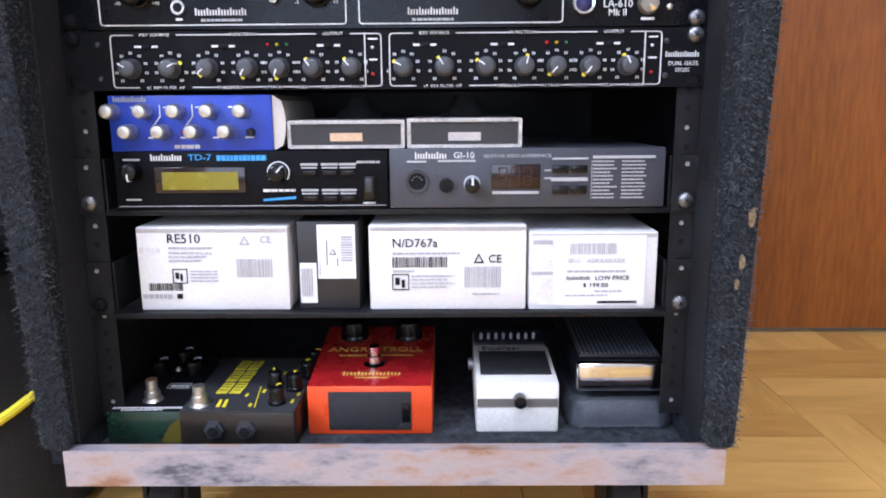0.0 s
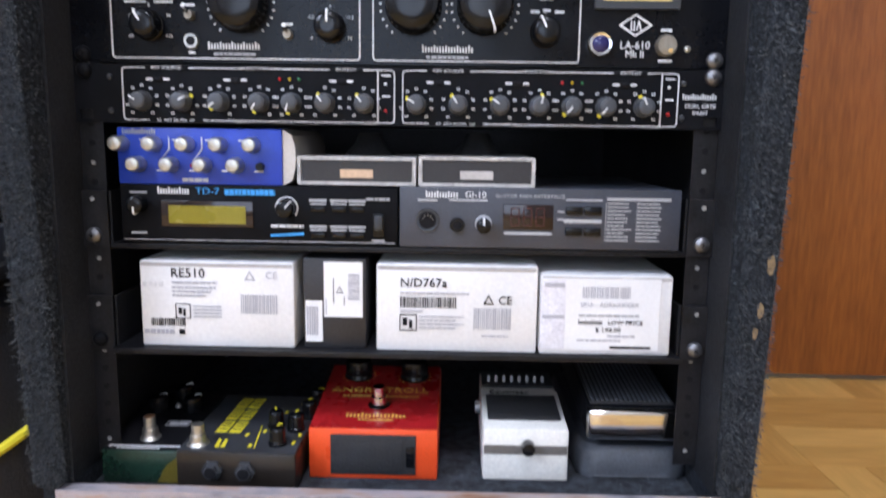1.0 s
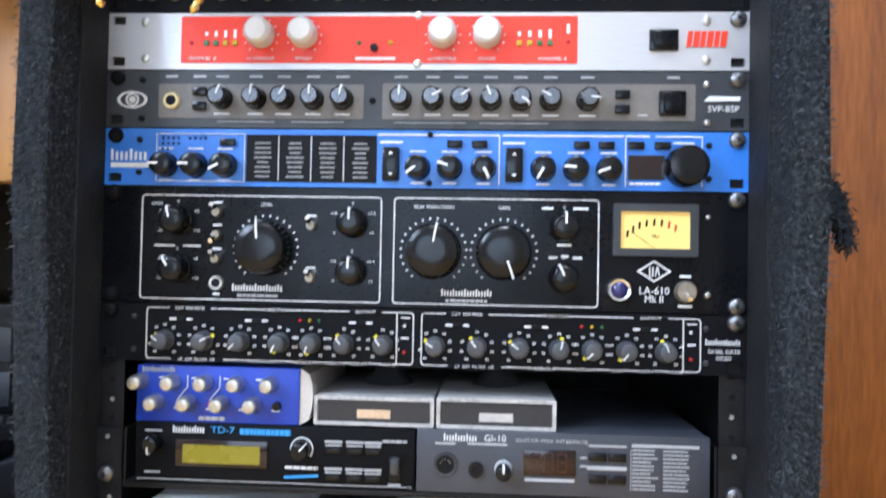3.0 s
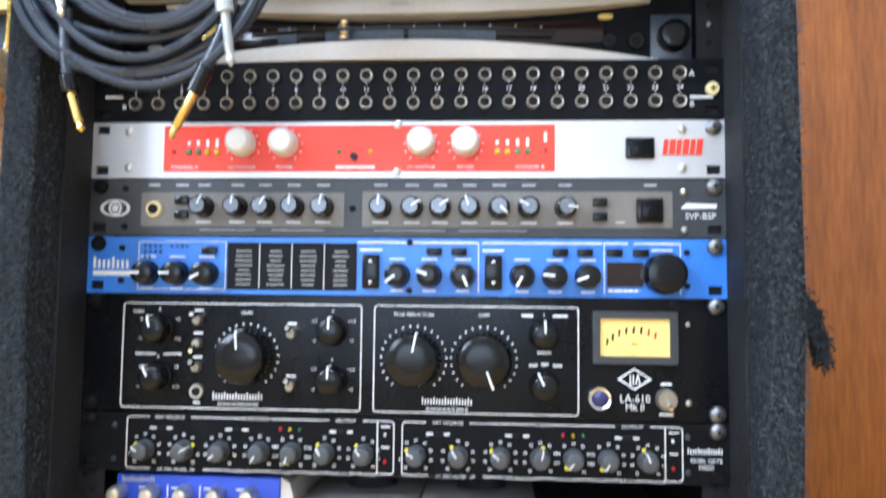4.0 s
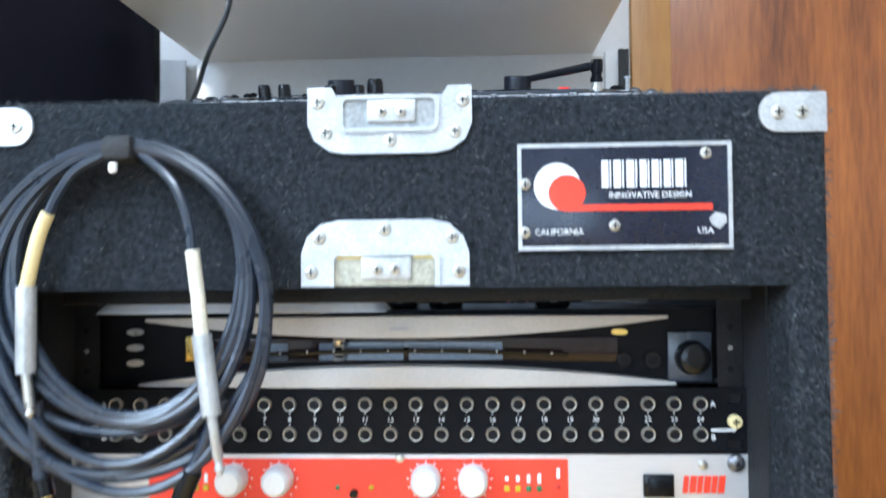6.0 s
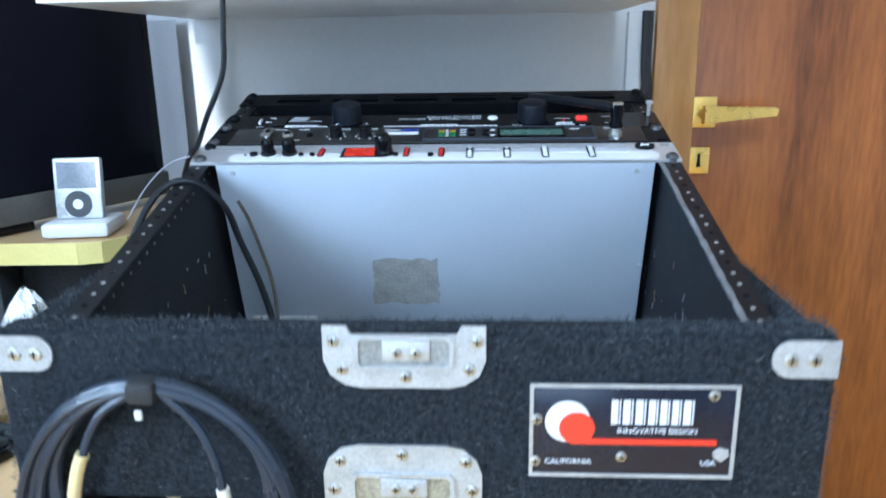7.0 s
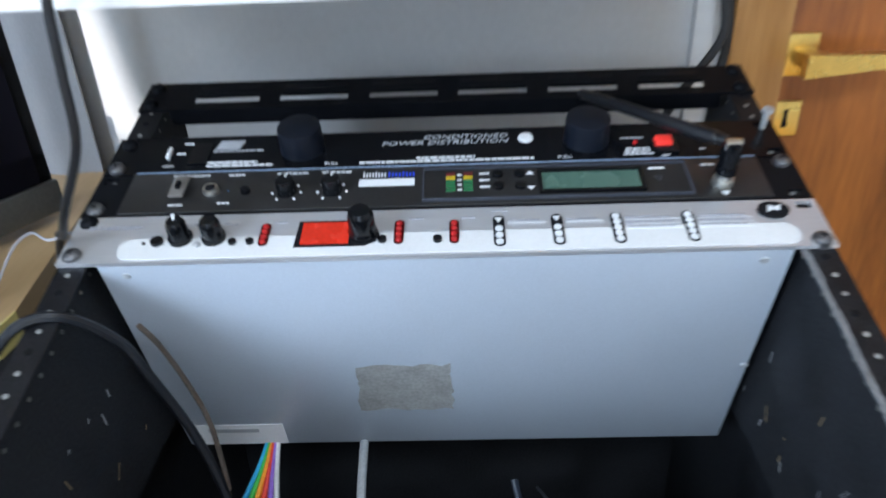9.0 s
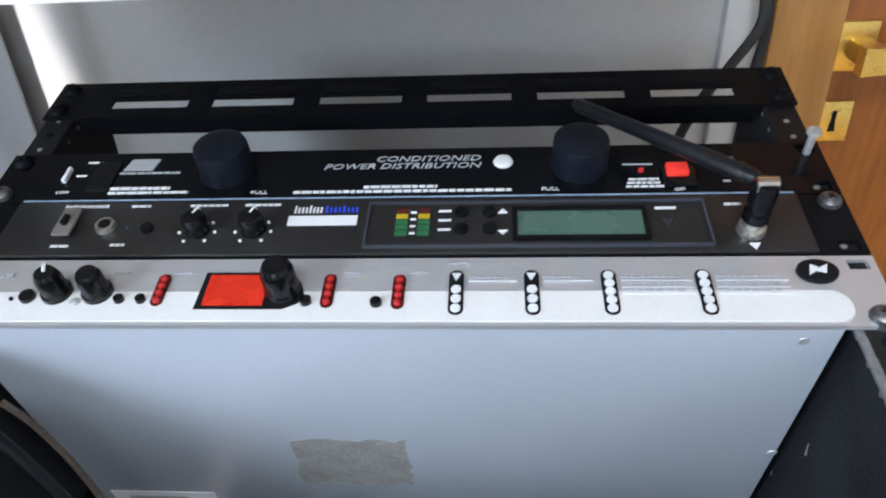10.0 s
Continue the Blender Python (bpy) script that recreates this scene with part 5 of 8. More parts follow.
def carton(x0, x1, h, label, material=CARD, y=0.003, depth=0.19, lid=True):
    c = thing("microphone_carton", label, "carton", Matrix.Translation((0, y, 0.2463)) @ Matrix.Rotation(radians(RND.uniform(-0.6, 0.6)), 4, "Z"), "cartons on the shelf")
    part("body", bx(B(), x0, x1, 0.0, depth, 0.0, h, 0.0016), material, c)
    if lid:
        part("lid_flap", bx(B(), x0 + 0.0015, x1 - 0.0015, -0.0006, 0.0002, h - 0.0042, h - 0.0015), CARDG, c)
    return c


def barcode(c, x0, x1, z0, z1, material=INK, y=-0.0006):
    x, rows = x0, []
    while x < x1 - 0.0004:
        w = RND.choice((0.0004, 0.0006, 0.001))
        rows.append((x, min(x + w, x1), (z0 + z1) / 2, z1 - z0))
        x += w + RND.choice((0.0005, 0.0007, 0.001))
    ob = part("barcode", bars(rows, y=y), material, c)
    return ob


def recycle_mark(c, x, z, r, material=INKG):
    bm = B()
    ps = [(x, z + r), (x - 0.95 * r, z - 0.75 * r), (x + 0.95 * r, z - 0.75 * r)]
    qs = [(x, z + 0.62 * r), (x - 0.62 * r, z - 0.55 * r), (x + 0.62 * r, z - 0.55 * r)]
    for k in range(3):
        j = (k + 1) % 3
        slab(bm, [ps[k], ps[j], qs[j], qs[k]], -0.0008, -0.0002)
    part("recycling_mark", bm, material, c)


c = carton(-0.201, -0.0795, 0.0685, "white microphone carton with black print")
letters("RE510", 0.0105, -0.1765, 0.0555, c, INK, y=-0.0006)
part("caption", bars(word_bars(-0.1755, -0.14, 0.0515, 0.0016)), INKG, c)
for k in range(3):
    part("caption", bars(word_bars(-0.1755, -0.141 - 0.004 * k, 0.0475 - 0.0032 * k, 0.0014)), INKG, c)
part("maker_plate", outline(B(), -0.1735, -0.1615, 0.0225, 0.0345, 0.0003, 0.0006, -0.0008, -0.0002), INK, c)
part("maker_mark", bars([(-0.171, -0.1683, 0.0288, 0.005), (-0.1672, -0.1655, 0.0275, 0.006)]), INK, c)
for k in range(4):
    part("caption", bars(word_bars(-0.159, -0.137, 0.0325 - 0.0027 * k, 0.001)), INKG, c)
barcode(c, -0.1215, -0.093, 0.0275, 0.0425, INKG)
barcode(c, -0.193, -0.165, 0.0165, 0.0225)
part("caption", bars(word_bars(-0.199, -0.175, 0.0118, 0.0034)), INKG, c)
part("caption", bars([(-0.171, -0.1665, 0.0118, 0.004)]), INK, c)
recycle_mark(c, -0.1142, 0.0572, 0.0044)
letters("CE", 0.008, -0.102, 0.0555, c, INKG, y=-0.0006)
part("handwriting", bars(word_bars(-0.1985, -0.182, 0.05, 0.004, 0.0022, 0.001, 0.003)), mat("pale_pencil", (0.6, 0.59, 0.6), 0.7), c)

c = carton(-0.0728, -0.0235, 0.0722, "slim black carton with white stickers", CARDB, y=0.006, lid=False)
lb = part("sticker", bx(B(), -0.0565, -0.0262, -0.0006, 0.0, 0.0255, 0.0695), LABEL, c)
part("sticker", bx(B(), -0.0712, -0.0578, -0.0006, 0.0, 0.0055, 0.0385), LABEL, c)
barcode(c, -0.0702, -0.0612, 0.011, 0.034, INKG, -0.0012)
for k in range(10):
    part("sticker_print", bars([(-0.0375, -0.0285, 0.0405 + 0.0021 * k, 0.0009 if k % 3 else 0.0014)], y=-0.0012), INKG, lb)
part("sticker_print", bars([(-0.0492, -0.0487, 0.047, 0.02), (-0.0408, -0.0403, 0.039, 0.007)], y=-0.0012), INK, lb)
recycle_mark(lb, -0.0443, 0.0472, 0.003, INK)
part("sticker_print", bars([(-0.0552, -0.0545, 0.034, 0.012)], y=-0.0012), INKG, lb)

c = carton(-0.0152, 0.11, 0.0692, "white microphone carton with creased corner")
letters("N/D767a", 0.0098, 0.0032, 0.0515, c, INK, y=-0.0006)
part("caption", bars(word_bars(0.0035, 0.057, 0.0465, 0.0015)), INKG, c)
barcode(c, 0.0035, 0.047, 0.035, 0.0435)
part("caption", bars([(0.0035, 0.021, 0.0322, 0.0012)]), INKG, c)
part("maker_plate", outline(B(), 0.003, 0.0165, 0.0165, 0.0295, 0.0003, 0.0007, -0.0008, -0.0002), INK, c)
part("maker_mark", bars([(0.0055, 0.009, 0.0237, 0.006), (0.0105, 0.013, 0.0217, 0.0065)]), INK, c)
for k in range(4):
    part("caption", bars(word_bars(0.0185, 0.053 - 0.006 * (k % 2), 0.028 - 0.003 * k, 0.001)), INKG, c)
barcode(c, 0.0608, 0.0908, 0.0185, 0.0355, INKG)
recycle_mark(c, 0.0722, 0.0418, 0.0044, INK)
letters("CE", 0.0092, 0.0795, 0.0388, c, INK, y=-0.0006)
part("caption", bars(word_bars(0.067, 0.088, 0.0132, 0.0012)), INKG, c)

c = carton(0.1122, 0.2138, 0.0632, "white carton with printed price label", y=0.001)
part("price_label", bx(B(), 0.1128, 0.2045, -0.0008, 0.0, 0.0035, 0.0605), LABEL, c)
part("label_band", bx(B(), 0.1128, 0.1315, -0.0011, -0.0008, 0.0045, 0.0595), mat("lilac_label", (0.68, 0.67, 0.72), 0.6), c)
part("caption", bars([(0.115, 0.1305, 0.0552, 0.0034), (0.114, 0.131, 0.0302, 0.0028)], y=-0.0015), INKG, c)
barcode(c, 0.1445, 0.182, 0.0452, 0.0542, INKG, -0.0012)
letters("SKU:", 0.0048, 0.1428, 0.0386, c, INKG, y=-0.0012, name="caption", squeeze=1.05)
letters("ADRXXXXXX", 0.0048, 0.158, 0.0386, c, INKG, y=-0.0012, name="caption", squeeze=1.0)
part("caption", bars(word_bars(0.1422, 0.189, 0.0315, 0.0018), y=-0.0012), PRINTG, c)
part("maker_mark", bars(mark_bars(0.142, 0.161, 0.0262, 0.0034, 7), y=-0.0012), INK, c)
letters("LOW PRICE", 0.005, 0.1645, 0.0245, c, INK, y=-0.0012, squeeze=1.05)
letters("$ 199.00", 0.0052, 0.155, 0.0185, c, INK, y=-0.0012, squeeze=1.1)
part("caption", bars(word_bars(0.1645, 0.186, 0.0152, 0.0016), y=-0.0012), INKG, c)
part("caption", bars(word_bars(0.141, 0.175, 0.0118, 0.0014), y=-0.0012), INKG, c)
part("caption", bars(word_bars(0.167, 0.1985, 0.0062, 0.002, 0.0003), y=-0.0012), INK, c)

# ---- effects pedals on the base of the case ----
PZ = 0.1356


def wedge(bm, x0, x1, y0, y1, zf, zb, bev=0.002):
    """A box whose top rises from the front to the back."""
    vs = [bm.verts.new(p) for p in ((x0, y0, 0), (x1, y0, 0), (x1, y1, 0), (x0, y1, 0), (x0, y0, zf), (x1, y0, zf), (x1, y1, zb), (x0, y1, zb))]
    for f in ((0, 1, 2, 3), (7, 6, 5, 4), (0, 4, 5, 1), (1, 5, 6, 2), (2, 6, 7, 3), (3, 7, 4, 0)):
        bm.faces.new([vs[i] for i in f])
    bmesh.ops.bevel(bm, geom=list(bm.edges), offset=bev, segments=2, affect="EDGES", profile=0.5)
    return bm


def on_top(zf, zb, y0, y1):
    """A frame whose panel is the sloping top: x to the right, z up the slope."""
    a = math.atan2(zb - zf, y1 - y0)
    return Matrix.Translation((0, y0, zf)) @ Matrix.Rotation(a - math.pi / 2, 4, "X")


def face_group(thing_, name, m):
    o = new(name)
    o.parent = thing_
    o.matrix_basis = m
    return o


def lay(ob, m):
    ob.matrix_basis = m @ ob.matrix_basis
    return ob


# dark green small pedal
pd = thing("effects_pedal", "small dark green effects pedal with metal footswitch", "effects pedal", Matrix.Translation((-0.2015, -0.008, PZ)), "effects pedals in the case")
part("housing", wedge(B(), -0.032, 0.032, 0, 0.115, 0.028, 0.034), GREENP, pd)
F = on_top(0.028, 0.034, 0, 0.115)
lay(part("top_plate", bx(B(), -0.031, 0.031, -0.0006, 0, 0.001, 0.113), INK, pd), F)
fs = lay(part("footswitch", turned(B(), [(-0.019, 0.0042), (-0.0188, 0.0048), (-0.009, 0.0048), (-0.0085, 0.0062), (-0.003, 0.0064), (0, 0.009)], (-0.001, 0, 0.022), seg=16), NICKEL, pd), F)
part("cap", turned(B(), [(-0.0195, 0.003), (-0.019, 0.0046), (-0.0125, 0.0047)], (-0.001, 0, 0.022), seg=16), mat("tarnished_copper", (0.4, 0.2, 0.1), 0.4, 0.8), fs)
lay(part("caption", bars(word_bars(-0.028, 0.03, 0.006, 0.0026) + word_bars(-0.02, 0.014, 0.0022, 0.0016)), PRINT, pd), F)
lay(part("badge", outline(B(), 0.002, 0.022, 0.043, 0.053, 0.001, 0.0008), PRINTG, pd), F)
lay(part("badge_print", bars(word_bars(0.0045, 0.02, 0.048, 0.004)), PRINT, pd), F)
for x, z in ((-0.016, 0.076), (0.015, 0.076), (-0.001, 0.1)):
    k = lay(knob(pd, knob_mesh(0.0082, 0.014, DARKP, flute=8), pointer_mesh(0.0082, 0.014, PRINT, 0.001), x, z, 40), F)
lay(part("led", turned(B(), [(-0.004, 0.001), (-0.002, 0.0025), (0, 0.003)], (-0.001, 0, 0.082), seg=10), NICKEL, pd), F)
part("camouflage_patch", slab(B(), [(0.012, 0.001), (0.0305, 0.001), (0.0305, 0.024), (0.02, 0.016)], -0.0005, 0.0003), mat("olive_patch", (0.09, 0.07, 0.01), 0.35), pd)

# black and yellow bass preamp pedal
pd = thing("effects_pedal", "black effects pedal with yellow lettering and knobs", "effects pedal", Matrix.Translation((-0.1235, -0.016, PZ)) @ Matrix.Rotation(radians(-1.5), 4, "Z"), "effects pedals in the case")
part("housing", wedge(B(), -0.0475, 0.0475, 0, 0.12, 0.031, 0.034), BROWNB, pd)
F = on_top(0.031, 0.034, 0, 0.12)
lay(part("top_plate", bx(B(), -0.0465, 0.0465, -0.0006, 0, 0.001, 0.118), mat("charcoal_top", (0.042, 0.044, 0.05), 0.4, var=0.3, scale=40), pd), F)
for x in (-0.0185, 0.0075):
    j = part("jack_socket", turned(B(), [(-0.006, 0.004), (-0.006, 0.0055), (-0.003, 0.006), (-0.003, 0.0082), (0, 0.0084)], (x, 0, 0.0165), seg=6), mat("grey_nut", (0.06, 0.065, 0.075), 0.35, 0.4), pd)
    part("bore", disc(B(), x, 0.0165, 0.0042, -0.0072, -0.004, 14), INK, j)
fs = lay(part("footswitch", turned(B(), [(-0.017, 0.0042), (-0.0168, 0.005), (-0.009, 0.005), (-0.0085, 0.0062), (-0.003, 0.0066), (0, 0.0098)], (-0.0345, 0, 0.014), seg=16), NICKEL, pd), F)
for k in range(3):
    z = 0.035 + 0.026 * k
    for j in range(2):
        x = -0.0285 + 0.0115 * j
        lay(part("yellow_lettering", slab(B(), [(x, z), (x + 0.0095, z), (x + 0.0105, z + 0.022), (x + 0.001, z + 0.022)], -0.0011, -0.0005), YELLOW, pd), F)
        lay(part("lettering_gap", bars([(x + 0.0018, x + 0.0085, z + q, 0.0012) for q in (0.006, 0.012, 0.0175)], y=-0.0014), SLATE, pd), F)
for j in range(2):
    lay(part("yellow_lettering", slab(B(), [(-0.0195 + 0.005 * j, 0.008), (-0.0163 + 0.005 * j, 0.008), (-0.018 + 0.005 * j, 0.022), (-0.0205 + 0.005 * j, 0.022)], -0.0011, -0.0005), YELLOW, pd), F)
YP = pointer_mesh(0.0062, 0.016, YELLOW, 0.0018, 0.1)
for x, z, a in ((0.029, 0.017, 20), (0.019, 0.05, -20), (0.037, 0.045, 10), (0.042, 0.072, 15), (0.044, 0.1, 60)):
    k = lay(knob(pd, knob_mesh(0.0064, 0.016, DARKP, skirt=0.001, flute=10), YP, x, z, a), F)
for x, z in ((0.008, 0.012), (0.041, 0.02), (0.043, 0.034), (-0.0005, 0.032), (0.012, 0.04), (0.02, 0.08), (0.03, 0.1), (0.046, 0.06)):
    lay(part("yellow_mark", bars([(x - 0.0012, x + 0.0012, z, 0.006)], y=-0.0011), YELLOW, pd), F)
lay(part("yellow_line", slab(B(), [(0.012, 0.008), (0.013, 0.008), (0.007, 0.05), (0.006, 0.05)], -0.0011, -0.0005), YELLOW, pd), F)
led(pd, 0, 0, LEDOFF, 0.0012)
pd.children[-1].matrix_basis = F @ Matrix.Translation((0.003, 0, 0.033))

# red overdrive pedal
pd = thing("effects_pedal", "glossy red overdrive pedal with black battery door", "effects pedal", Matrix.Translation((-0.0185, 0.008, PZ)), "effects pedals in the case")
part("housing", wedge(B(), -0.0525, 0.0525, 0, 0.125, 0.043, 0.056), ORANGE, pd)
F = on_top(0.043, 0.056, 0, 0.125)
lay(part("top_plate", bx(B(), -0.0515, 0.0515, -0.0007, 0, 0.001, 0.1235), REDDARK, pd), F)
dr = part("battery_door", bx(B(), -0.0345, 0.0348, -0.0015, 0.0, 0.0045, 0.0385, 0.0008), RUBBER, pd, "black plastic battery door")
part("door_latch", bx(B(), 0.027, 0.0335, -0.0028, -0.0012, 0.012, 0.029, 0.0006), DARKP, dr)
part("door_panel", bx(B(), -0.0265, 0.024, -0.0022, -0.0012, 0.0075, 0.0332, 0.0005), RUBBER, dr)
GOLDP = mat("gold_print", (0.85, 0.52, 0.1), 0.5)
ob = lay(letters("ANGRY TROLL", 0.0135, -0.001, 0.066, pd, GOLDP, align="CENTER", squeeze=0.96), F)
lay(part("caption", bars(word_bars(-0.033, 0.034, 0.058, 0.0022)), GOLDP, pd), F)
lay(part("maker_plate", bars(mark_bars(-0.025, 0.026, 0.0225, 0.0075, 8)), GOLDP, pd), F)
lay(part("caption", bars(word_bars(-0.014, 0.015, 0.0145, 0.0018)), GOLDP, pd), F)
fs = lay(part("footswitch", turned(B(), [(-0.018, 0.0042), (-0.0178, 0.005), (-0.0095, 0.005), (-0.009, 0.0064), (-0.003, 0.0068), (0, 0.0105)], (0.0005, 0, 0.042), seg=18), CHROME, pd), F)
for x in (-0.024, 0.028):
    lay(knob(pd, knob_mesh(0.0125, 0.019, DARKP, skirt=0.001), pointer_mesh(0.0125, 0.019, PRINT, 0.0012), x, 0.1, -10), F)
    lay(ticks(pd, x, 0.1, 0.0145, 0.016, 12, -140, 140, 0.001, GOLDP), F)

# white graphic equaliser pedal
pd = thing("effects_pedal", "cream compact equaliser pedal with black thumbscrew", "effects pedal", Matrix.Translation((0.1055, 0.012, PZ)), "effects pedals in the case")
part("base", bx(B(), -0.0345, 0.0345, 0, 0.125, 0, 0.0225, 0.002), CREAM, pd)
part("housing", wedge(B(), -0.0342, 0.0342, 0.006, 0.124, 0.042, 0.050), CREAM, pd)
part("treadle", wedge(B(), -0.0348, 0.0348, -0.001, 0.075, 0.044, 0.051, 0.0022), CREAM, pd)
# taupe strip on the front, standing in for the shade under the treadle
part("shadow_gap", bx(B(), -0.0338, 0.0338, -0.0018, 0.006, 0.0232, 0.0305), TAUPE, pd, "strip coloured for the shade below the treadle")
part("thumbscrew", turned(B(), [(-0.012, 0.0035), (-0.0118, 0.0052), (-0.003, 0.0055), (0, 0.0045)], (0.0015, 0, 0.031), seg=18), DARKP, pd)
F = on_top(0.044, 0.051, -0.001, 0.075)
lay(part("rubber_pad", bx(B(), -0.0305, 0.0305, -0.0016, 0, 0.0155, 0.062, 0.0008), RUBBER, pd), F)
letters_ob = lay(letters("Equalizer", 0.0098, -0.0275, 0.0655, pd, INK), F)
F2 = on_top(0.042, 0.050, 0.006, 0.124)
lay(part("control_plate", bx(B(), -0.033, 0.033, -0.0025, 0, 0.082, 0.116), SLATE, pd), F2)
for k in range(8):
    lay(part("slider", bx(B(), -0.028 + 0.0072 * k, -0.0252 + 0.0072 * k, -0.0085, -0.002, 0.09, 0.094, 0.0008), PRINTG, pd), F2)
for s in (-1, 1):
    part("side_jack", turned(B(), [(s * 0.034, 0.006), (s * 0.039, 0.006), (s * 0.0395, 0.004)], (0, 0.085, 0.03), "x", 14), STEEL, pd)

# wah pedal
pd = thing("wah_pedal", "black wah pedal with chrome toe and ribbed treadle", "effects pedal", Matrix.Translation((0.1955, 0.018, PZ)), "effects pedals in the case")
bm = B()
for lvl, (z, w, y0) in enumerate(((0.0, 0.0455, 0.0), (0.004, 0.0465, -0.001), (0.022, 0.0445, 0.002), (0.0265, 0.041, 0.006))):
    ring = [bm.verts.new((x, y, z)) for x, y in [(p[0], p[1]) for p in round_rect(-w, w, y0, 0.2, 0.016, 4)]]
    if lvl:
        for k in range(len(ring)):
            j = (k + 1) % len(ring)
            bm.faces.new((prev[k], prev[j], ring[j], ring[k]))
    else:
        bm.faces.new(list(reversed(ring)))
    prev = ring
bm.faces.new(prev)
WAHG = mat("grey_cast_housing", (0.06, 0.066, 0.078), 0.5, var=0.25, scale=60, bump=0.2)
part("base", bm, WAHG, pd)
part("trim_line", bx(B(), -0.034, 0.034, -0.0022, 0.001, 0.001, 0.0028), CHROME, pd)
part("pivot_block", bx(B(), -0.028, 0.024, 0.03, 0.15, 0.0262, 0.04, 0.002), INK, pd)
T_ = Matrix.Translation((-0.003, 0.002, 0.0345)) @ Matrix.Rotation(radians(5), 4, "X")
tr = lay(part("treadle", bx(B(), -0.0372, 0.0372, 0, 0.16, 0.0, 0.0275, 0.004), BLACK, pd), T_)
part("chrome_toe", bx(B(), -0.0375, 0.0375, -0.006, 0.004, 0.0005, 0.0272, 0.004, 4), CHROME, tr, "polished chrome toe band")
part("rubber_tread", bx(B(), -0.034, 0.034, 0.006, 0.15, 0.0272, 0.0298, 0.0006), RUBBER, tr)
for k in range(17):
    part("rib", bx(B(), -0.0325 + 0.0039 * k, -0.0307 + 0.0039 * k, 0.0075, 0.149, 0.0296, 0.0312), WAHG, tr)

# ---- units in the slanted top of the case ----


def top_unit(name, label, v):
    return thing(name, label, "rack unit", TOP @ Matrix.Translation((0, 0, v)), "units in the slanted top")


# silver effects unit: grey steel lid hangs down into the case
sil = top_unit("silver_effects_unit", "silver effects unit with red display, hanging grey chassis", 0.0)
part("faceplate", ear_plate(), SILVER, sil)
ch = part("chassis", bx(B(), -0.2165, 0.2165, 0.0029, 0.2158, 0.0008, 0.0425, 0.0012), LID, sil, "plain blue-grey painted steel chassis")
part("white_field", slab(B(), round_rect(-0.205, 0.222, 0.0028, 0.0212, 0.0085), -0.0006, 0), WHITEP, sil)
bm = B()
rr_ = random.Random(8)
ring = []
for k in range(40):
    f = k / 40
    px, pz = ((-0.066 + 0.069 * (f * 4), 0.112) if f < .25 else (0.003, 0.112 + 0.056 * (f * 4 - 1)) if f < .5 else (0.003 - 0.072 * (f * 4 - 2), 0.168) if f < .75 else (-0.069 + 0.003 * (f * 4 - 3), 0.168 - 0.056 * (f * 4 - 3)))
    ring.append((px + rr_.uniform(-.0016, .0016), pz + rr_.uniform(-.0022, .0022)))
lo_ = [bm.verts.new((x, y, 0.0006)) for x, y in ring]
up_ = [bm.verts.new((x, y, 0.0010)) for x, y in ring]
bm.faces.new(lo_), bm.faces.new(up_)
for k in range(40):
    bm.faces.new((lo_[k - 1], lo_[k], up_[k], up_[k - 1]))
part("glue_mark", bm, RESIDUE, ch, "square patch of old glue residue")
part("sticker", bx(B(), -0.207, -0.1345, 0.186, 0.2145, 0.0003, 0.0007), LABEL, ch, "white rating label")
part("sticker_print", bx(B(), -0.196, -0.155, 0.192, 0.197, 0.0001, 0.0003), PRINTG, ch)
for x, y in ((-0.2, 0.012), (0.2, 0.012), (0.214, 0.12)):
    part("lid_screw", turned(B(), [(0.0002, 0.0025), (0.0009, 0.003)], (x, y, 0), "z", 10), STEEL, ch)
PK = knob_mesh(0.0066, 0.017, DARKP, skirt=0.0012, flute=10, dome=0.3)
PP = pointer_mesh(0.0066, 0.017, PRINT, 0.0018, 0.0)
knob(sil, PK, PP, -0.1665, 0.0205, -20), knob(sil, PK, None, -0.145, 0.0205)
for x, z, r in ((-0.181, 0.0175, 0.0042), (-0.1322, 0.0158, 0.0027), (-0.121, 0.0158, 0.0027), (-0.0367, 0.0145, 0.003), (-0.0018, 0.0135, 0.003)):
    part("button", turned(B(), [(-0.0035, r * 0.6), (-0.003, r * 0.95), (0, r)], (x, 0, z), seg=16), DARKP, sil)
led(sil, -0.1895, 0.0165, INK, 0.0012), led(sil, -0.155, 0.0145, STEEL, 0.0028)
for x, z0, z1 in ((-0.1127, 0.0118, 0.0325), (-0.0264, 0.0105, 0.0322), (0.0087, 0.0098, 0.0315)):
    c = part("led_column", slab(B(), round_rect(x - 0.0032, x + 0.0032, z0, z1, 0.0031), -0.0012, 0), mat("smoked_red", (0.07, 0.004, 0.004), 0.25) if x < -0.1 else bpy.data.materials["smoked_red"], sil)
    for k in range(4):
        led(c, x, z0 + 0.0034 + (z1 - z0 - 0.0068) * k / 3, LEDOFF, 0.0021)
        c.children[-1].matrix_basis = Matrix.Translation((0, -0.001, 0))
ds = part("display_window", slab(B(), [(-0.0925, 0.0098), (-0.048, 0.0098), (-0.0405, 0.0135), (-0.0385, 0.02), (-0.041, 0.0265), (-0.046, 0.03), (-0.0585, 0.0335), (-0.0915, 0.0335)], -0.0011, 0), INK, sil)
part("display", bx(B(), -0.0885, -0.058, -0.0018, -0.0008, 0.0118, 0.0312), LEDRED, ds, "lit orange-red numeric display")
knob(sil, knob_mesh(0.0084, 0.021, DARKP, skirt=0.0008, dome=0.3), None, -0.0493, 0.0212)
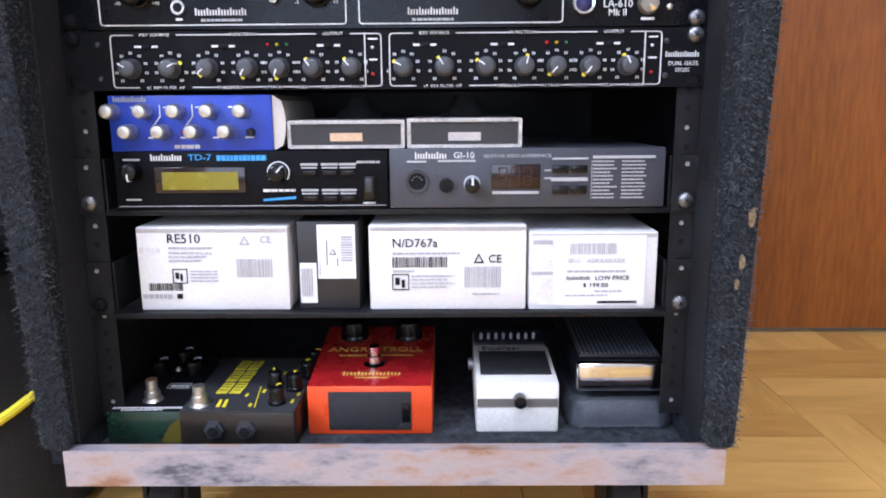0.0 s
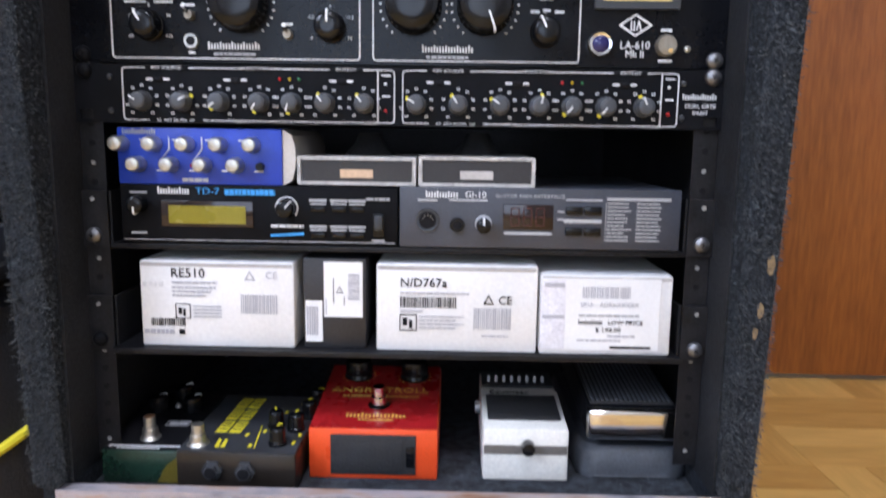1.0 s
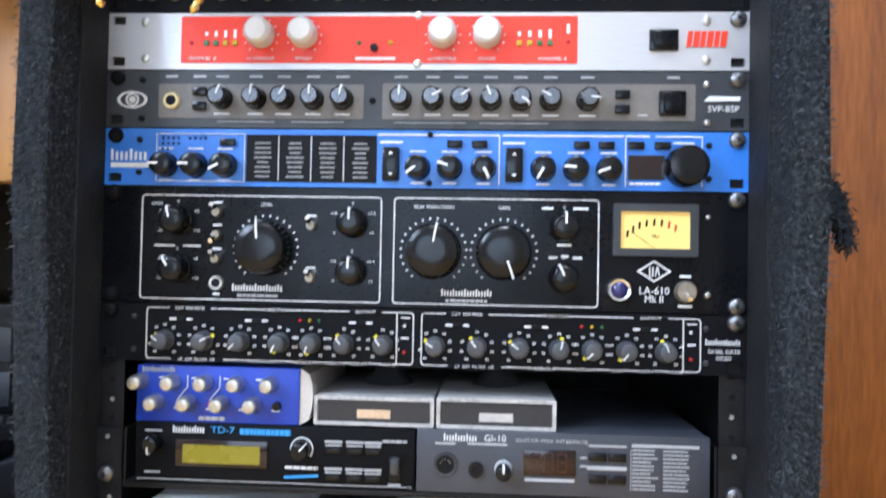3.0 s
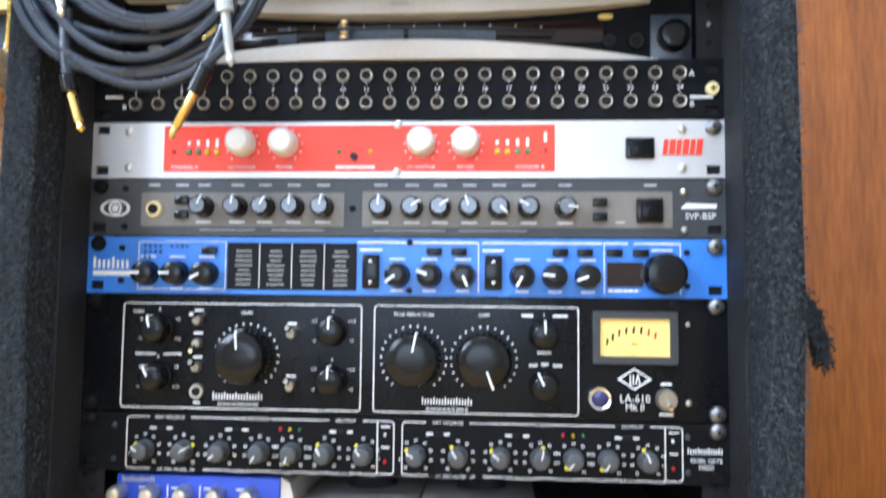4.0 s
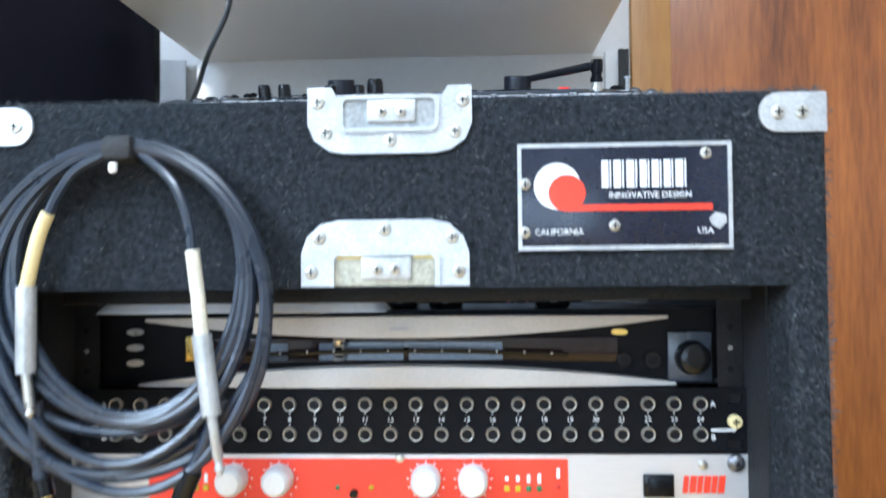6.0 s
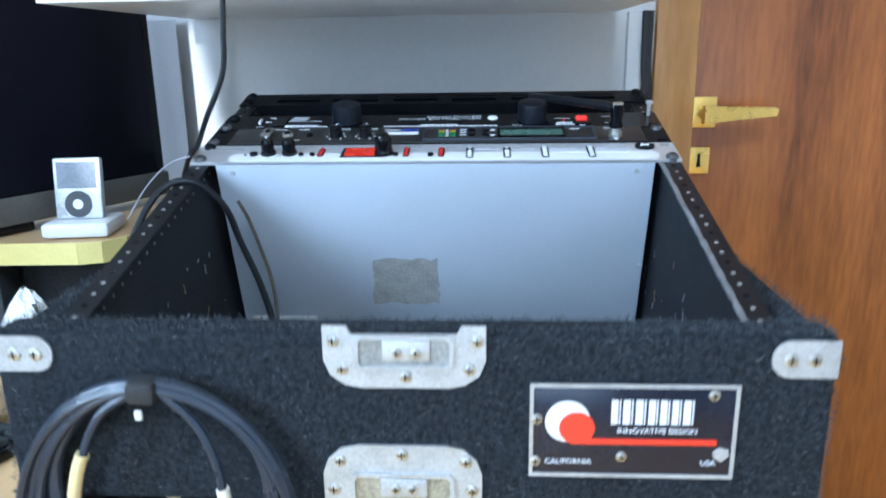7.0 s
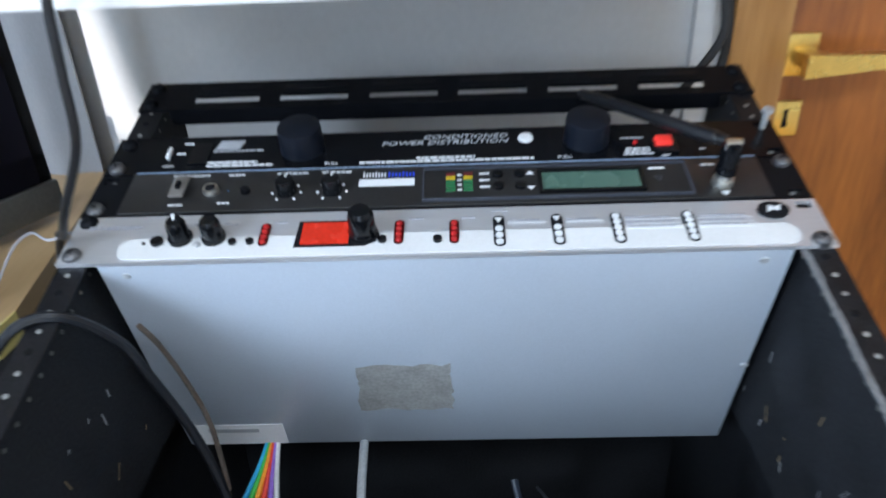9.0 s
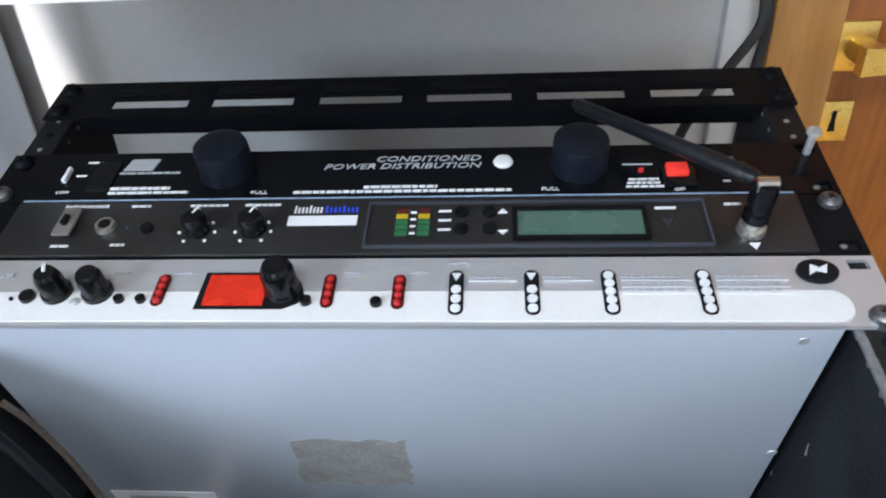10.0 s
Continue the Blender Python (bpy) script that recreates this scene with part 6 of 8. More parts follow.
for j, x in enumerate((0.0371, 0.0741, 0.1116, 0.1569)):
    c = part("led_column", slab(B(), round_rect(x - 0.0037, x + 0.0037, 0.0062, 0.0342, 0.0036), -0.0012, 0), INK, sil)
    n_ = 3 if j < 2 else 5
    for k in range(n_):
        z = 0.0098 + (0.0118 if j < 2 else 0.0206) * k / (n_ - 1)
        part("indicator", disc(B(), x, z, 0.0025, -0.0019, -0.001, 14), PRINT, c)
    if j < 2:
        part("arrow", slab(B(), [(x - 0.0024, 0.0318), (x, 0.0272), (x + 0.0024, 0.0318)], -0.0019, -0.001), PRINT, c)
    for q in range(3 if j > 1 else 1):
        part("caption", bars(word_bars(x + 0.006, x + (0.036 if j > 1 else 0.026), 0.0298 - 0.0042 * q, 0.0015)), INKG, sil)
        part("panel_line", bars([(x + 0.006, x + (0.04 if j > 1 else 0.03), 0.0275 - 0.0042 * q, 0.0005)]), PRINT, sil)
for x in (-0.161, -0.141, -0.109, -0.02, 0.0135):
    part("caption", bars(word_bars(x, x + 0.009, 0.0335, 0.0013)), INKG, sil)
part("caption", bars([(0.033, 0.0435, 0.0395, 0.0014)]), INKG, sil)
part("caption", bars(word_bars(-0.23, -0.195, 0.0325, 0.0028)), INKG, sil)
ov = [(0.2115 + 0.0098 * math.cos(2 * math.pi * k / 24), 0.0325 + 0.0072 * math.sin(2 * math.pi * k / 24)) for k in range(24)]
em = part("emblem", slab(B(), ov, -0.0022, 0), INK, sil, "black and chrome oval emblem")
part("emblem_mark", slab(B(), [(0.2065, 0.029), (0.2085, 0.0358), (0.212, 0.0335), (0.2165, 0.0358), (0.2148, 0.0305), (0.2108, 0.0318)], -0.003, -0.002), PRINT, em)
rack_screw(sil, -0.2328, 0.0075), rack_screw(sil, 0.2328, 0.0055)
rack_screw(sil, -0.2328, 0.0385, SCREWB)

# wireless receiver
wr = top_unit("wireless_receiver", "black wireless receiver with green display and antenna", U)
part("faceplate", ear_plate(), BLACK, wr)
chassis(wr, 0.0437, 0.18)
part("front_cover", bx(B(), -0.2165, 0.2165, -0.0022, 0, 0.0008, 0.0425, 0.0008), mat("charcoal_brown_cover", (0.019, 0.018, 0.018), 0.38, spec=0.4, var=0.2, scale=40), wr)
WY = -0.0022


def raised(ob, y=WY):
    ob.matrix_basis = Matrix.Translation((0, y, 0)) @ ob.matrix_basis
    return ob


rk = part("power_switch", bx(B(), -0.184, -0.1735, -0.0045, WY, 0.0125, 0.0335, 0.001), TAUPE, wr)
part("rocker", bx(B(), -0.1805, -0.177, -0.007, -0.004, 0.019, 0.026, 0.0008), DARKP, rk)
raised(jack_socket(wr, -0.1572, 0.0215, 0.0058, NICKEL))
raised(jack_socket(wr, -0.133, 0.0195, 0.0034, DARKP))
led(wr, -0.1455, 0.0215, CYAN, 0.002)
raised(wr.children[-1])
WKN = knob_mesh(0.0066, 0.012, DARKP, flute=10)
for x in (-0.1045, -0.0735):
    knob(wr, WKN, pointer_mesh(0.0066, 0.012, PRINT, 0.001), x, 0.0185, 20, y=WY)
    for q in range(7):
        a = radians(-145 + 48 * q)
        part("dial_dot", disc(B(), x + 0.0098 * math.sin(a), 0.0178 + 0.0092 * math.cos(a), 0.0009, WY - 0.0008, WY, 8), PRINT, wr)
st = part("sticker", bx(B(), -0.056, -0.018, WY - 0.0004, WY, 0.0215, 0.0288), LABEL, wr, "white blank name sticker")
part("maker_mark", bars(mark_bars(-0.0535, -0.037, 0.0335, 0.0058, 4), y=WY - 0.0009), PRINT, wr)
part("maker_mark", bars(mark_bars(-0.0362, -0.017, 0.0335, 0.0052, 4), y=WY - 0.0009), mat("blue_print", (0.03, 0.07, 0.6), 0.5), wr)
rc = part("display_recess", outline(B(), -0.0125, 0.1665, 0.004, 0.0375, 0.001, 0.0012, WY - 0.0022, WY), GREYP, wr)
part("recess_floor", bx(B(), -0.011, 0.165, WY - 0.0009, WY - 0.0002, 0.0056, 0.036), bpy.data.materials["charcoal_brown_cover"], rc)
for c_ in range(2):
    for k, m in enumerate((LEDGRN, LEDGRN, LEDGRN, LEDYEL, LEDDIM)):
        part("meter_segment", bx(B(), 0.0035 + 0.0118 * c_, 0.0098 + 0.0118 * c_, WY - 0.0016, WY - 0.0008, 0.0125 + 0.0042 * k, 0.0155 + 0.0042 * k), m, wr)
    for k in range(4):
        part("caption", bars([(0.0112, 0.0142, 0.0140 + 0.0052 * k, 0.0014)], y=WY - 0.0014), PRINT, wr) if c_ else None
for x in (0.0385, 0.0535):
    for z in (0.0165, 0.029):
        part("button", turned(B(), [(WY - 0.0035, 0.0022), (WY - 0.003, 0.0036), (WY, 0.004)], (x, 0, z), seg=16), DARKP, wr)
for z in (0.0165, 0.0235, 0.0305):
    part("caption", bars([(0.0262, 0.033, z, 0.0015)], y=WY - 0.0014), PRINT, wr)
part("arrow", slab(B(), [(0.0578, 0.0155), (0.0605, 0.0125), (0.0632, 0.0155)], WY - 0.0016, WY - 0.0008), PRINT, wr)
part("arrow", slab(B(), [(0.0578, 0.0285), (0.0605, 0.0318), (0.0632, 0.0285)], WY - 0.0016, WY - 0.0008), PRINT, wr)
dw = part("display_window", outline(B(), 0.0655, 0.1355, 0.0078, 0.0318, 0.0006, 0.0025, WY - 0.003, WY), DARKP, wr)
part("display", bx(B(), 0.068, 0.133, WY - 0.0016, WY - 0.0006, 0.0102, 0.0294), LCDG, dw, "unlit green display")
part("arrow", slab(B(), [(0.143, 0.0232), (0.146, 0.0178), (0.149, 0.0232)], WY - 0.0016, WY - 0.0008), SLATE, wr)
part("caption", bars([(0.1405, 0.1515, 0.0312, 0.0018)], y=WY - 0.0014), PRINT, wr)
part("maker_plate", bars(mark_bars(-0.187, -0.161, 0.0382, 0.0028, 11), y=WY - 0.0006), PRINT, wr)
for a, b, z in ((-0.148, -0.137, 0.0378), (-0.114, -0.092, 0.0378), (-0.0825, -0.062, 0.0378), (-0.183, -0.173, 0.0072), (-0.15, -0.142, 0.0078), (0.177, 0.186, 0.0345)):
    part("caption", bars(word_bars(a, b, z, 0.0016), y=WY - 0.0006), PRINT, wr)
ant = part("antenna_socket", turned(B(), [(WY - 0.011, 0.0042), (WY - 0.011, 0.0054), (WY - 0.005, 0.0056), (WY - 0.0045, 0.0068), (WY, 0.0072)], (0.1862, 0, 0.0148), seg=18), NICKEL, wr)
part("arrow", slab(B(), [(0.1835, 0.0058), (0.1862, 0.0018), (0.1889, 0.0058)], WY - 0.0008, WY), PRINT, wr)
an = part("antenna", turned(B(), [(-0.036, 0.004), (-0.0355, 0.0062), (-0.028, 0.0066), (-0.022, 0.0066), (-0.0215, 0.0055), (-0.017, 0.0055), (-0.0165, 0.0066), (-0.0115, 0.0068)], (0.1862, 0, 0.0148), seg=16), GLOSSB, wr, "black whip antenna folded over")
inv = (TOP @ Matrix.Translation((0, 0, U))).inverted()
p0, p1 = inv @ Vector((0.185, 0.275, 1.036)), inv @ Vector((0.104, 0.366, 1.0425))
part("whip", tube(B(), [p0, p0.lerp(p1, 0.08), p0.lerp(p1, 0.97), p1], [0.0036, 0.0048, 0.004, 0.002], 12), mat("black_whip", (0.008, 0.009, 0.012), 0.32, spec=0.5), an)
part("hinge", turned(B(), [(0.1805, 0.002), (0.181, 0.0042), (0.191, 0.0042), (0.1915, 0.002)], (0, -0.0335, 0.0148), "x", 14), CHROME, an)
rack_screw(wr, -0.2328, 0.0065), rack_screw(wr, 0.2328, 0.038)

# power conditioner with two big pull-out lamps
pc = top_unit("power_conditioner", "black power conditioner with two large pull-out lamps", 2 * U)
part("faceplate", ear_plate(), GLOSSB, pc)
chassis(pc, 0.0437, 0.14)
# pale blue strip paints the reflection along the lower edge
part("edge_line", bx(B(), -0.2165, 0.2165, -0.0006, 0, 0.0006, 0.0014), mat("pale_blue_edge", (0.3, 0.4, 0.55), 0.3), pc)
PT = mat("pull_lamp_plastic", (0.005, 0.007, 0.013), 0.36, var=0.15, spec=0.35)
for x in (-0.1015, 0.1045):
    bm = turned(B(), [(-0.0195, 0.0138), (-0.019, 0.0152), (-0.0165, 0.0158), (-0.003, 0.0158), (0, 0.0162)], (x, 0, 0.0262), seg=36)
    part("pull_lamp", bm, PT, pc)
letters("CONDITIONED", 0.0068, 0.048, 0.0312, pc, PRINTG, align="RIGHT", squeeze=1.3, slant=0.25)
letters("POWER DISTRIBUTION", 0.0068, 0.048, 0.0248, pc, PRINTG, align="RIGHT", squeeze=1.3, slant=0.25)
part("lamp_lens", turned(B(), [(-0.002, 0.003), (-0.0015, 0.005), (0, 0.0058)], (0.0612, 0, 0.0302), seg=20), WHITEP, pc)
part("caption", bars(word_bars(-0.018, 0.024, 0.0092, 0.002)), PRINT, pc)
part("caption", bars(word_bars(-0.058, 0.0655, 0.0055, 0.002)), PRINT, pc)
part("maker_plate", slab(B(), [(-0.166, 0.027), (-0.148, 0.027), (-0.1455, 0.0368), (-0.163, 0.0368)], -0.0009, 0), PRINTG, pc)
part("caption", bars(word_bars(-0.167, -0.13, 0.0242, 0.0016)), PRINTG, pc)
part("caption", bars(word_bars(-0.168, -0.132, 0.0105, 0.0024)), PRINT, pc)
part("caption", bars(word_bars(-0.168, -0.12, 0.0068, 0.002)), PRINT, pc)
letters("PULL", 0.0038, -0.083, 0.0045, pc, PRINT, name="caption", squeeze=1.2), letters("PULL", 0.0038, 0.082, 0.0045, pc, PRINT, name="caption", squeeze=1.2)
letters("LOW", 0.0034, -0.2, 0.0068, pc, PRINT, name="caption"), letters("OFF", 0.0034, 0.154, 0.0028, pc, PRINT, name="caption")
part("caption", bars([(-0.1905, -0.181, 0.0345, 0.0014), (-0.1935, -0.187, 0.0225, 0.0014)]), PRINT, pc)
part("slide_switch", bx(B(), -0.2, -0.1975, -0.003, 0, 0.0165, 0.0285, 0.0005), PRINT, pc)
part("switch_plate", bx(B(), -0.1835, -0.169, -0.001, 0, 0.01, 0.035), DARKP, pc)
led(pc, 0.1385, 0.0205, LEDOFF, 0.0018)
part("caption", bars([(0.1285, 0.1455, 0.0255, 0.0012)]), PRINTG, pc)
for k in range(3):
    part("caption", bars(word_bars(0.1305 - 0.001 * k, 0.147 + 0.001 * k, 0.0128 - 0.003 * k, 0.0016)), PRINT, pc)
psw = part("power_switch", bx(B(), 0.149, 0.167, -0.0025, 0, 0.006, 0.0222, 0.0008), DARKP, pc)
part("rocker", bx(B(), 0.1512, 0.1632, -0.006, -0.002, 0.0125, 0.0215, 0.001), mat("lit_red_rocker", (0.75, 0.04, 0.03), 0.3, glow=0.5), psw, "lit red rocker switch")
part("caption", bars([(0.1805, 0.191, 0.0302, 0.0014), (0.1815, 0.1855, 0.0105, 0.0014)]), PRINTG, pc)
rack_screw(pc, -0.2328, 0.0065), rack_screw(pc, -0.2328, 0.036, SCREWB)
bm = turned(B(), [(-0.0165, 0.0018), (-0.0163, 0.0038), (-0.014, 0.0042), (-0.0137, 0.0022), (0.002, 0.0022)], (0.2325, 0, 0.034), seg=14)
part("loose_screw", bm, STEEL, pc)

# vent panel at the top end of the rails
vp = top_unit("vent_panel", "black slotted steel vent panel at the rear", 0.1705)
bm = B()
xs_ = [-0.2413, -0.199, -0.1462, -0.1302, -0.075, -0.058, -0.0035, 0.0128, 0.0672, 0.0838, 0.1388, 0.1548, 0.2065, 0.2413]
bx(bm, -0.2413, 0.2413, 0, 0.002, 0.0, 0.0095), bx(bm, -0.2413, 0.2413, 0, 0.002, 0.0195, 0.0395)
for k in range(0, 14, 2):
    bx(bm, xs_[k], xs_[k + 1], 0, 0.002, 0.0095, 0.0195)
bx(bm, -0.2165, 0.2165, 0.002, 0.014, 0.0, 0.0018), bx(bm, -0.2165, 0.2165, 0.002, 0.014, 0.0377, 0.0395)
part("panel", bm, BLACK, vp)
for k in range(1, 13, 2):
    part("slot", bx(B(), xs_[k] + 0.002, xs_[k + 1] - 0.002, -0.0006, 0.0, 0.0235, 0.031, 0.0002), INK, vp)
for s in (-1, 1):
    rack_screw(vp, s * 0.2328, 0.031, SCREWB), rack_screw(vp, s * 0.2328, 0.0075, SCREWB)

# ---- hardware on the front of the case ----


def screw_head(parent, x, z, y, r=0.0042):
    s = part("screw", turned(B(), [(y - 0.0018, r * 0.5), (y - 0.0012, r * 0.9), (y, r)], (x, 0, z), seg=14), NICKEL, parent)
    bm = bx(B(), x - r * 0.6, x + r * 0.6, y - 0.0022, y - 0.001, z - 0.0004, z + 0.0004)
    bx(bm, x - 0.0004, x + 0.0004, y - 0.0022, y - 0.001, z - r * 0.6, z + r * 0.6)
    part("slot", bm, INK, s)


YF = CYF - 0.0005
# upper catch, wide at the top
up = thing("case_latch", "worn zinc recessed case latch on the carpet", "latch", Matrix.Translation((0.001, 0, 0.8)), "latches on the case")
bm = slab(B(), [(-0.051, 0.131), (-0.051, 0.108), (-0.047, 0.098), (-0.038, 0.0915), (-0.028, 0.0895), (0.028, 0.0895), (0.038, 0.0915), (0.047, 0.098), (0.051, 0.108), (0.051, 0.131),
               (0.036, 0.131), (0.033, 0.1255), (-0.033, 0.1255), (-0.036, 0.131)], YF - 0.0022, YF)
part("plate", bm, STEEL, up)
part("dish_rim", outline(B(), -0.031, 0.031, 0.1025, 0.1255, 0.006, 0.0026, YF - 0.0046, YF - 0.002), STEEL, up)
# darker zinc puts the shade of the recess into the dish
part("dish", bx(B(), -0.0284, 0.0284, YF - 0.0026, YF - 0.0022, 0.1051, 0.1229), mat("dull_zinc_dish", (0.3, 0.31, 0.31), 0.42, 0.5, var=0.3, scale=70), up, "dish darkened for the shade of its recess")
part("keeper", bx(B(), -0.0135, 0.0165, YF - 0.0046, YF - 0.002, 0.1085, 0.1225, 0.0012), STEEL, up)
for x in (-0.0045, 0.0075):
    screw_head(up, x, 0.1145, YF - 0.0046, 0.0034)
for x, z in ((-0.0445, 0.1215), (-0.0395, 0.1025), (0.0005, 0.0975), (0.0405, 0.1025), (0.0455, 0.1215)):
    screw_head(up, x, z, YF - 0.0022)
# lower catch, its mirror
lw = thing("case_latch", "worn zinc recessed case latch with yellowed dish", "latch", Matrix.Translation((-0.0025, 0, 0.8)), "latches on the case")
bm = slab(B(), [(-0.052, 0.0075), (-0.034, 0.0075), (-0.034, 0.024), (-0.031, 0.029), (0.031, 0.029), (0.034, 0.024), (0.034, 0.0075), (0.052, 0.0075), (0.052, 0.028), (0.0485, 0.038),
               (0.04, 0.046), (0.028, 0.0485), (-0.028, 0.0485), (-0.04, 0.046), (-0.0485, 0.038), (-0.052, 0.028)], YF - 0.0022, YF)
part("plate", bm, STEEL, lw)
rim = B()
for o, i in (((-0.034, 0.0075, -0.034, 0.025), (-0.0312, 0.0075, -0.0312, 0.0235)), ((-0.034, 0.025, -0.031, 0.0292), (-0.0312, 0.0235, -0.029, 0.0265)), ((-0.031, 0.0292, 0.031, 0.0292), (-0.029, 0.0265, 0.029, 0.0265)), ((0.031, 0.0292, 0.034, 0.025), (0.029, 0.0265, 0.0312, 0.0235)), ((0.034, 0.025, 0.034, 0.0075), (0.0312, 0.0235, 0.0312, 0.0075))):
    slab(rim, [o[:2], o[2:], i[2:], i[:2]], YF - 0.0046, YF - 0.0005)
part("dish_rim", rim, STEEL, lw)
part("dish", bx(B(), -0.033, 0.033, YF - 0.0012, YF - 0.0002, 0.0078, 0.028), mat("yellowed_zinc_dish", (0.36, 0.34, 0.27), 0.42, 0.4, var=0.35, scale=60), lw)
part("keeper", bx(B(), -0.0145, 0.0165, YF - 0.004, YF - 0.001, 0.0115, 0.0255, 0.0012), STEEL, lw)
part("stain", bx(B(), -0.03, -0.013, YF - 0.0018, YF - 0.001, 0.0245, 0.0278), YEDGE, lw)
part("stain", bx(B(), 0.0175, 0.0305, YF - 0.0018, YF - 0.001, 0.0245, 0.0278), YEDGE, lw)
for x in (-0.0045, 0.0065):
    screw_head(lw, x, 0.018, YF - 0.004, 0.0034)
for x, z in ((-0.0455, 0.0165), (-0.0405, 0.0375), (0.0, 0.0425), (0.0415, 0.0375), (0.0455, 0.0165)):
    screw_head(lw, x, z, YF - 0.0022)
# corner braces
for s in (-1, 1):
    cb = thing("corner_brace", "white-painted steel corner brace with two screws", "corner brace", Matrix.Translation((0, 0, 0.8)), "corner braces on the case")
    o = round_rect(0.2255, 0.2655, 0.0985, 0.1225, 0.0115)
    o = [((x if x < 0.254 else 0.2655), z if x < 0.254 else (0.1225 if z > 0.11 else 0.0985)) for x, z in o]
    part("plate", slab(B(), [(s * x, z) for x, z in o], YF - 0.0018, YF), STEEL, cb)
    for x in (0.2365, 0.2505):
        screw_head(cb, s * x, 0.1105, YF - 0.0018, 0.0045)
# name plate
npl = thing("name_plate", "dark blue metal name plate with white border", "name plate", Matrix.Translation((0, 0, 0.8)))
part("plate", bx(B(), 0.0795, 0.2085, YF - 0.0018, YF, 0.0285, 0.0935, 0.0006), mat("navy_enamel", (0.008, 0.011, 0.025), 0.22), npl)
part("border", outline(B(), 0.0795, 0.2085, 0.0285, 0.0935, 0.0005, 0.0024, YF - 0.0026, YF - 0.0016), STEEL, npl)
part("white_disc", disc(B(), 0.1035, 0.0675, 0.0142, YF - 0.0023, YF - 0.0016, 36), PRINT, npl)
part("red_disc", disc(B(), 0.1093, 0.0632, 0.0112, YF - 0.0028, YF - 0.002, 36), RED, npl)
part("red_bar", bx(B(), 0.109, 0.1965, YF - 0.0027, YF - 0.0016, 0.0522, 0.0558), RED, npl)
x = 0.1305
for w in (0.0072, 0.0078, 0.008, 0.0072, 0.0072, 0.007, 0.008):
    for f0, f1 in ((0.0, 0.56), (0.68, 0.78)):
        part("maker_mark", bx(B(), x + f0 * w, x + f1 * w, YF - 0.0025, YF - 0.0016, 0.0662, 0.0828), PRINT, npl)
    x += w
letters("INNOVATIVE DESIGN", 0.0052, 0.1595, 0.0598, npl, PRINT, y=YF - 0.0022, align="CENTER", squeeze=1.0)
letters("CALIFORNIA", 0.0052, 0.0895, 0.0378, npl, PRINT, y=YF - 0.0022, squeeze=1.0)
letters("USA", 0.0052, 0.1875, 0.0378, npl, PRINT, y=YF - 0.0022)
for x, z in ((0.138, 0.0432), (0.193, 0.0865), (0.0835, 0.0395), (0.084, 0.069)):
    screw_head(npl, x, z, YF - 0.0018, 0.0036)
part("scratch", slab(B(), [(0.196, 0.043), (0.2005, 0.0405), (0.205, 0.0445), (0.2045, 0.049), (0.1985, 0.0505), (0.1945, 0.047)], YF - 0.0024, YF - 0.0016), STEEL, npl, "bare metal scratch")
# grey patch on the back of the front panel
part("worn_patch", bx(B(), -0.026, 0.05, -0.0405, -0.0399, 0.815, 0.835), GREYP, case)

# torn tuft at the outer edge of the side
bm = B()
tf = random.Random(21)
for k in range(1900):
    f = tf.random()
    mid = Vector((0.266 + 0.0145 * f, -0.06, 0.55 - 0.034 * f * f))
    p = mid + Vector((tf.gauss(0, 0.0022), tf.uniform(-0.008, 0.008), tf.gauss(0, 0.0045)))
    d = Vector((tf.uniform(-0.2, 0.7), tf.uniform(-0.6, 0.6), tf.uniform(-1.0, 0.25))).normalized() * tf.uniform(0.0025, 0.006)
    tube(bm, [p, p + d * 0.5 + Vector((tf.uniform(-.001, .001), 0, tf.uniform(-.001, .001))), p + d], [0.0005, 0.0005, 0.0002], 4)
tagged(part("torn_tuft", bm, CARPET, case, "torn tuft of carpet hanging off the edge", smooth=0), kind="stuff")
for x, z, h in ((0.261, 0.330, 0.0075), (0.257, 0.297, 0.006), (0.2545, 0.281, 0.0045)):
    ring = [(x + h * 0.45 * math.cos(a) * tf.uniform(0.6, 1.1), z + h * math.sin(a) * tf.uniform(0.7, 1.1)) for a in [2 * math.pi * k / 11 for k in range(11)]]
    yb = front_y(z)
    part("bare_patch", slab(B(), ring, yb - 0.0009, yb + 0.001), BAREW, case)

# ---- coiled instrument cables on the front ----
coil = thing("coiled_cable", "coiled dark instrument cables with plugs tied together", "cable")
rc_ = random.Random(5)
YC = CYF - 0.012
for k in range(8):
    bm = B()
    ax, az = 0.072 + 0.0029 * k + rc_.uniform(-.003, .003), 0.078 + 0.0037 * k + rc_.uniform(-.003, .003)
    cx, cz = -0.1605 + rc_.uniform(-.004, .004), 0.895 - az + rc_.uniform(-.002, .002)
    ph, tw = rc_.uniform(0, 6.28), rc_.uniform(-.006, .006)
    pts = []
    for j in range(56):
        a = 2 * math.pi * j / 56
        w = 0.5 + 0.5 * math.cos(a)
        pts.append((cx + ax * math.sin(a) + tw * (1 - w), YC - 0.0015 * (k % 4) - 0.003 * math.sin(a + ph) * (1 - w) - 0.006 * (1 - w), cz + az * math.cos(a) + 0.006 * math.sin(2 * a + ph) * (1 - w)))
    tube(bm, pts, 0.0034, 8, closed=True)
    part("cable_turn", bm, CABLE, coil)
part("tie", bx(B(), -0.171, -0.152, YC - 0.0118, YC + 0.006, 0.885, 0.9005, 0.004), RUBBER, coil, "black cable tie")
part("tie_tag", bx(B(), -0.1645, -0.1595, YC - 0.0145, YC - 0.0112, 0.877, 0.8835, 0.0014), WHITEP, coil)


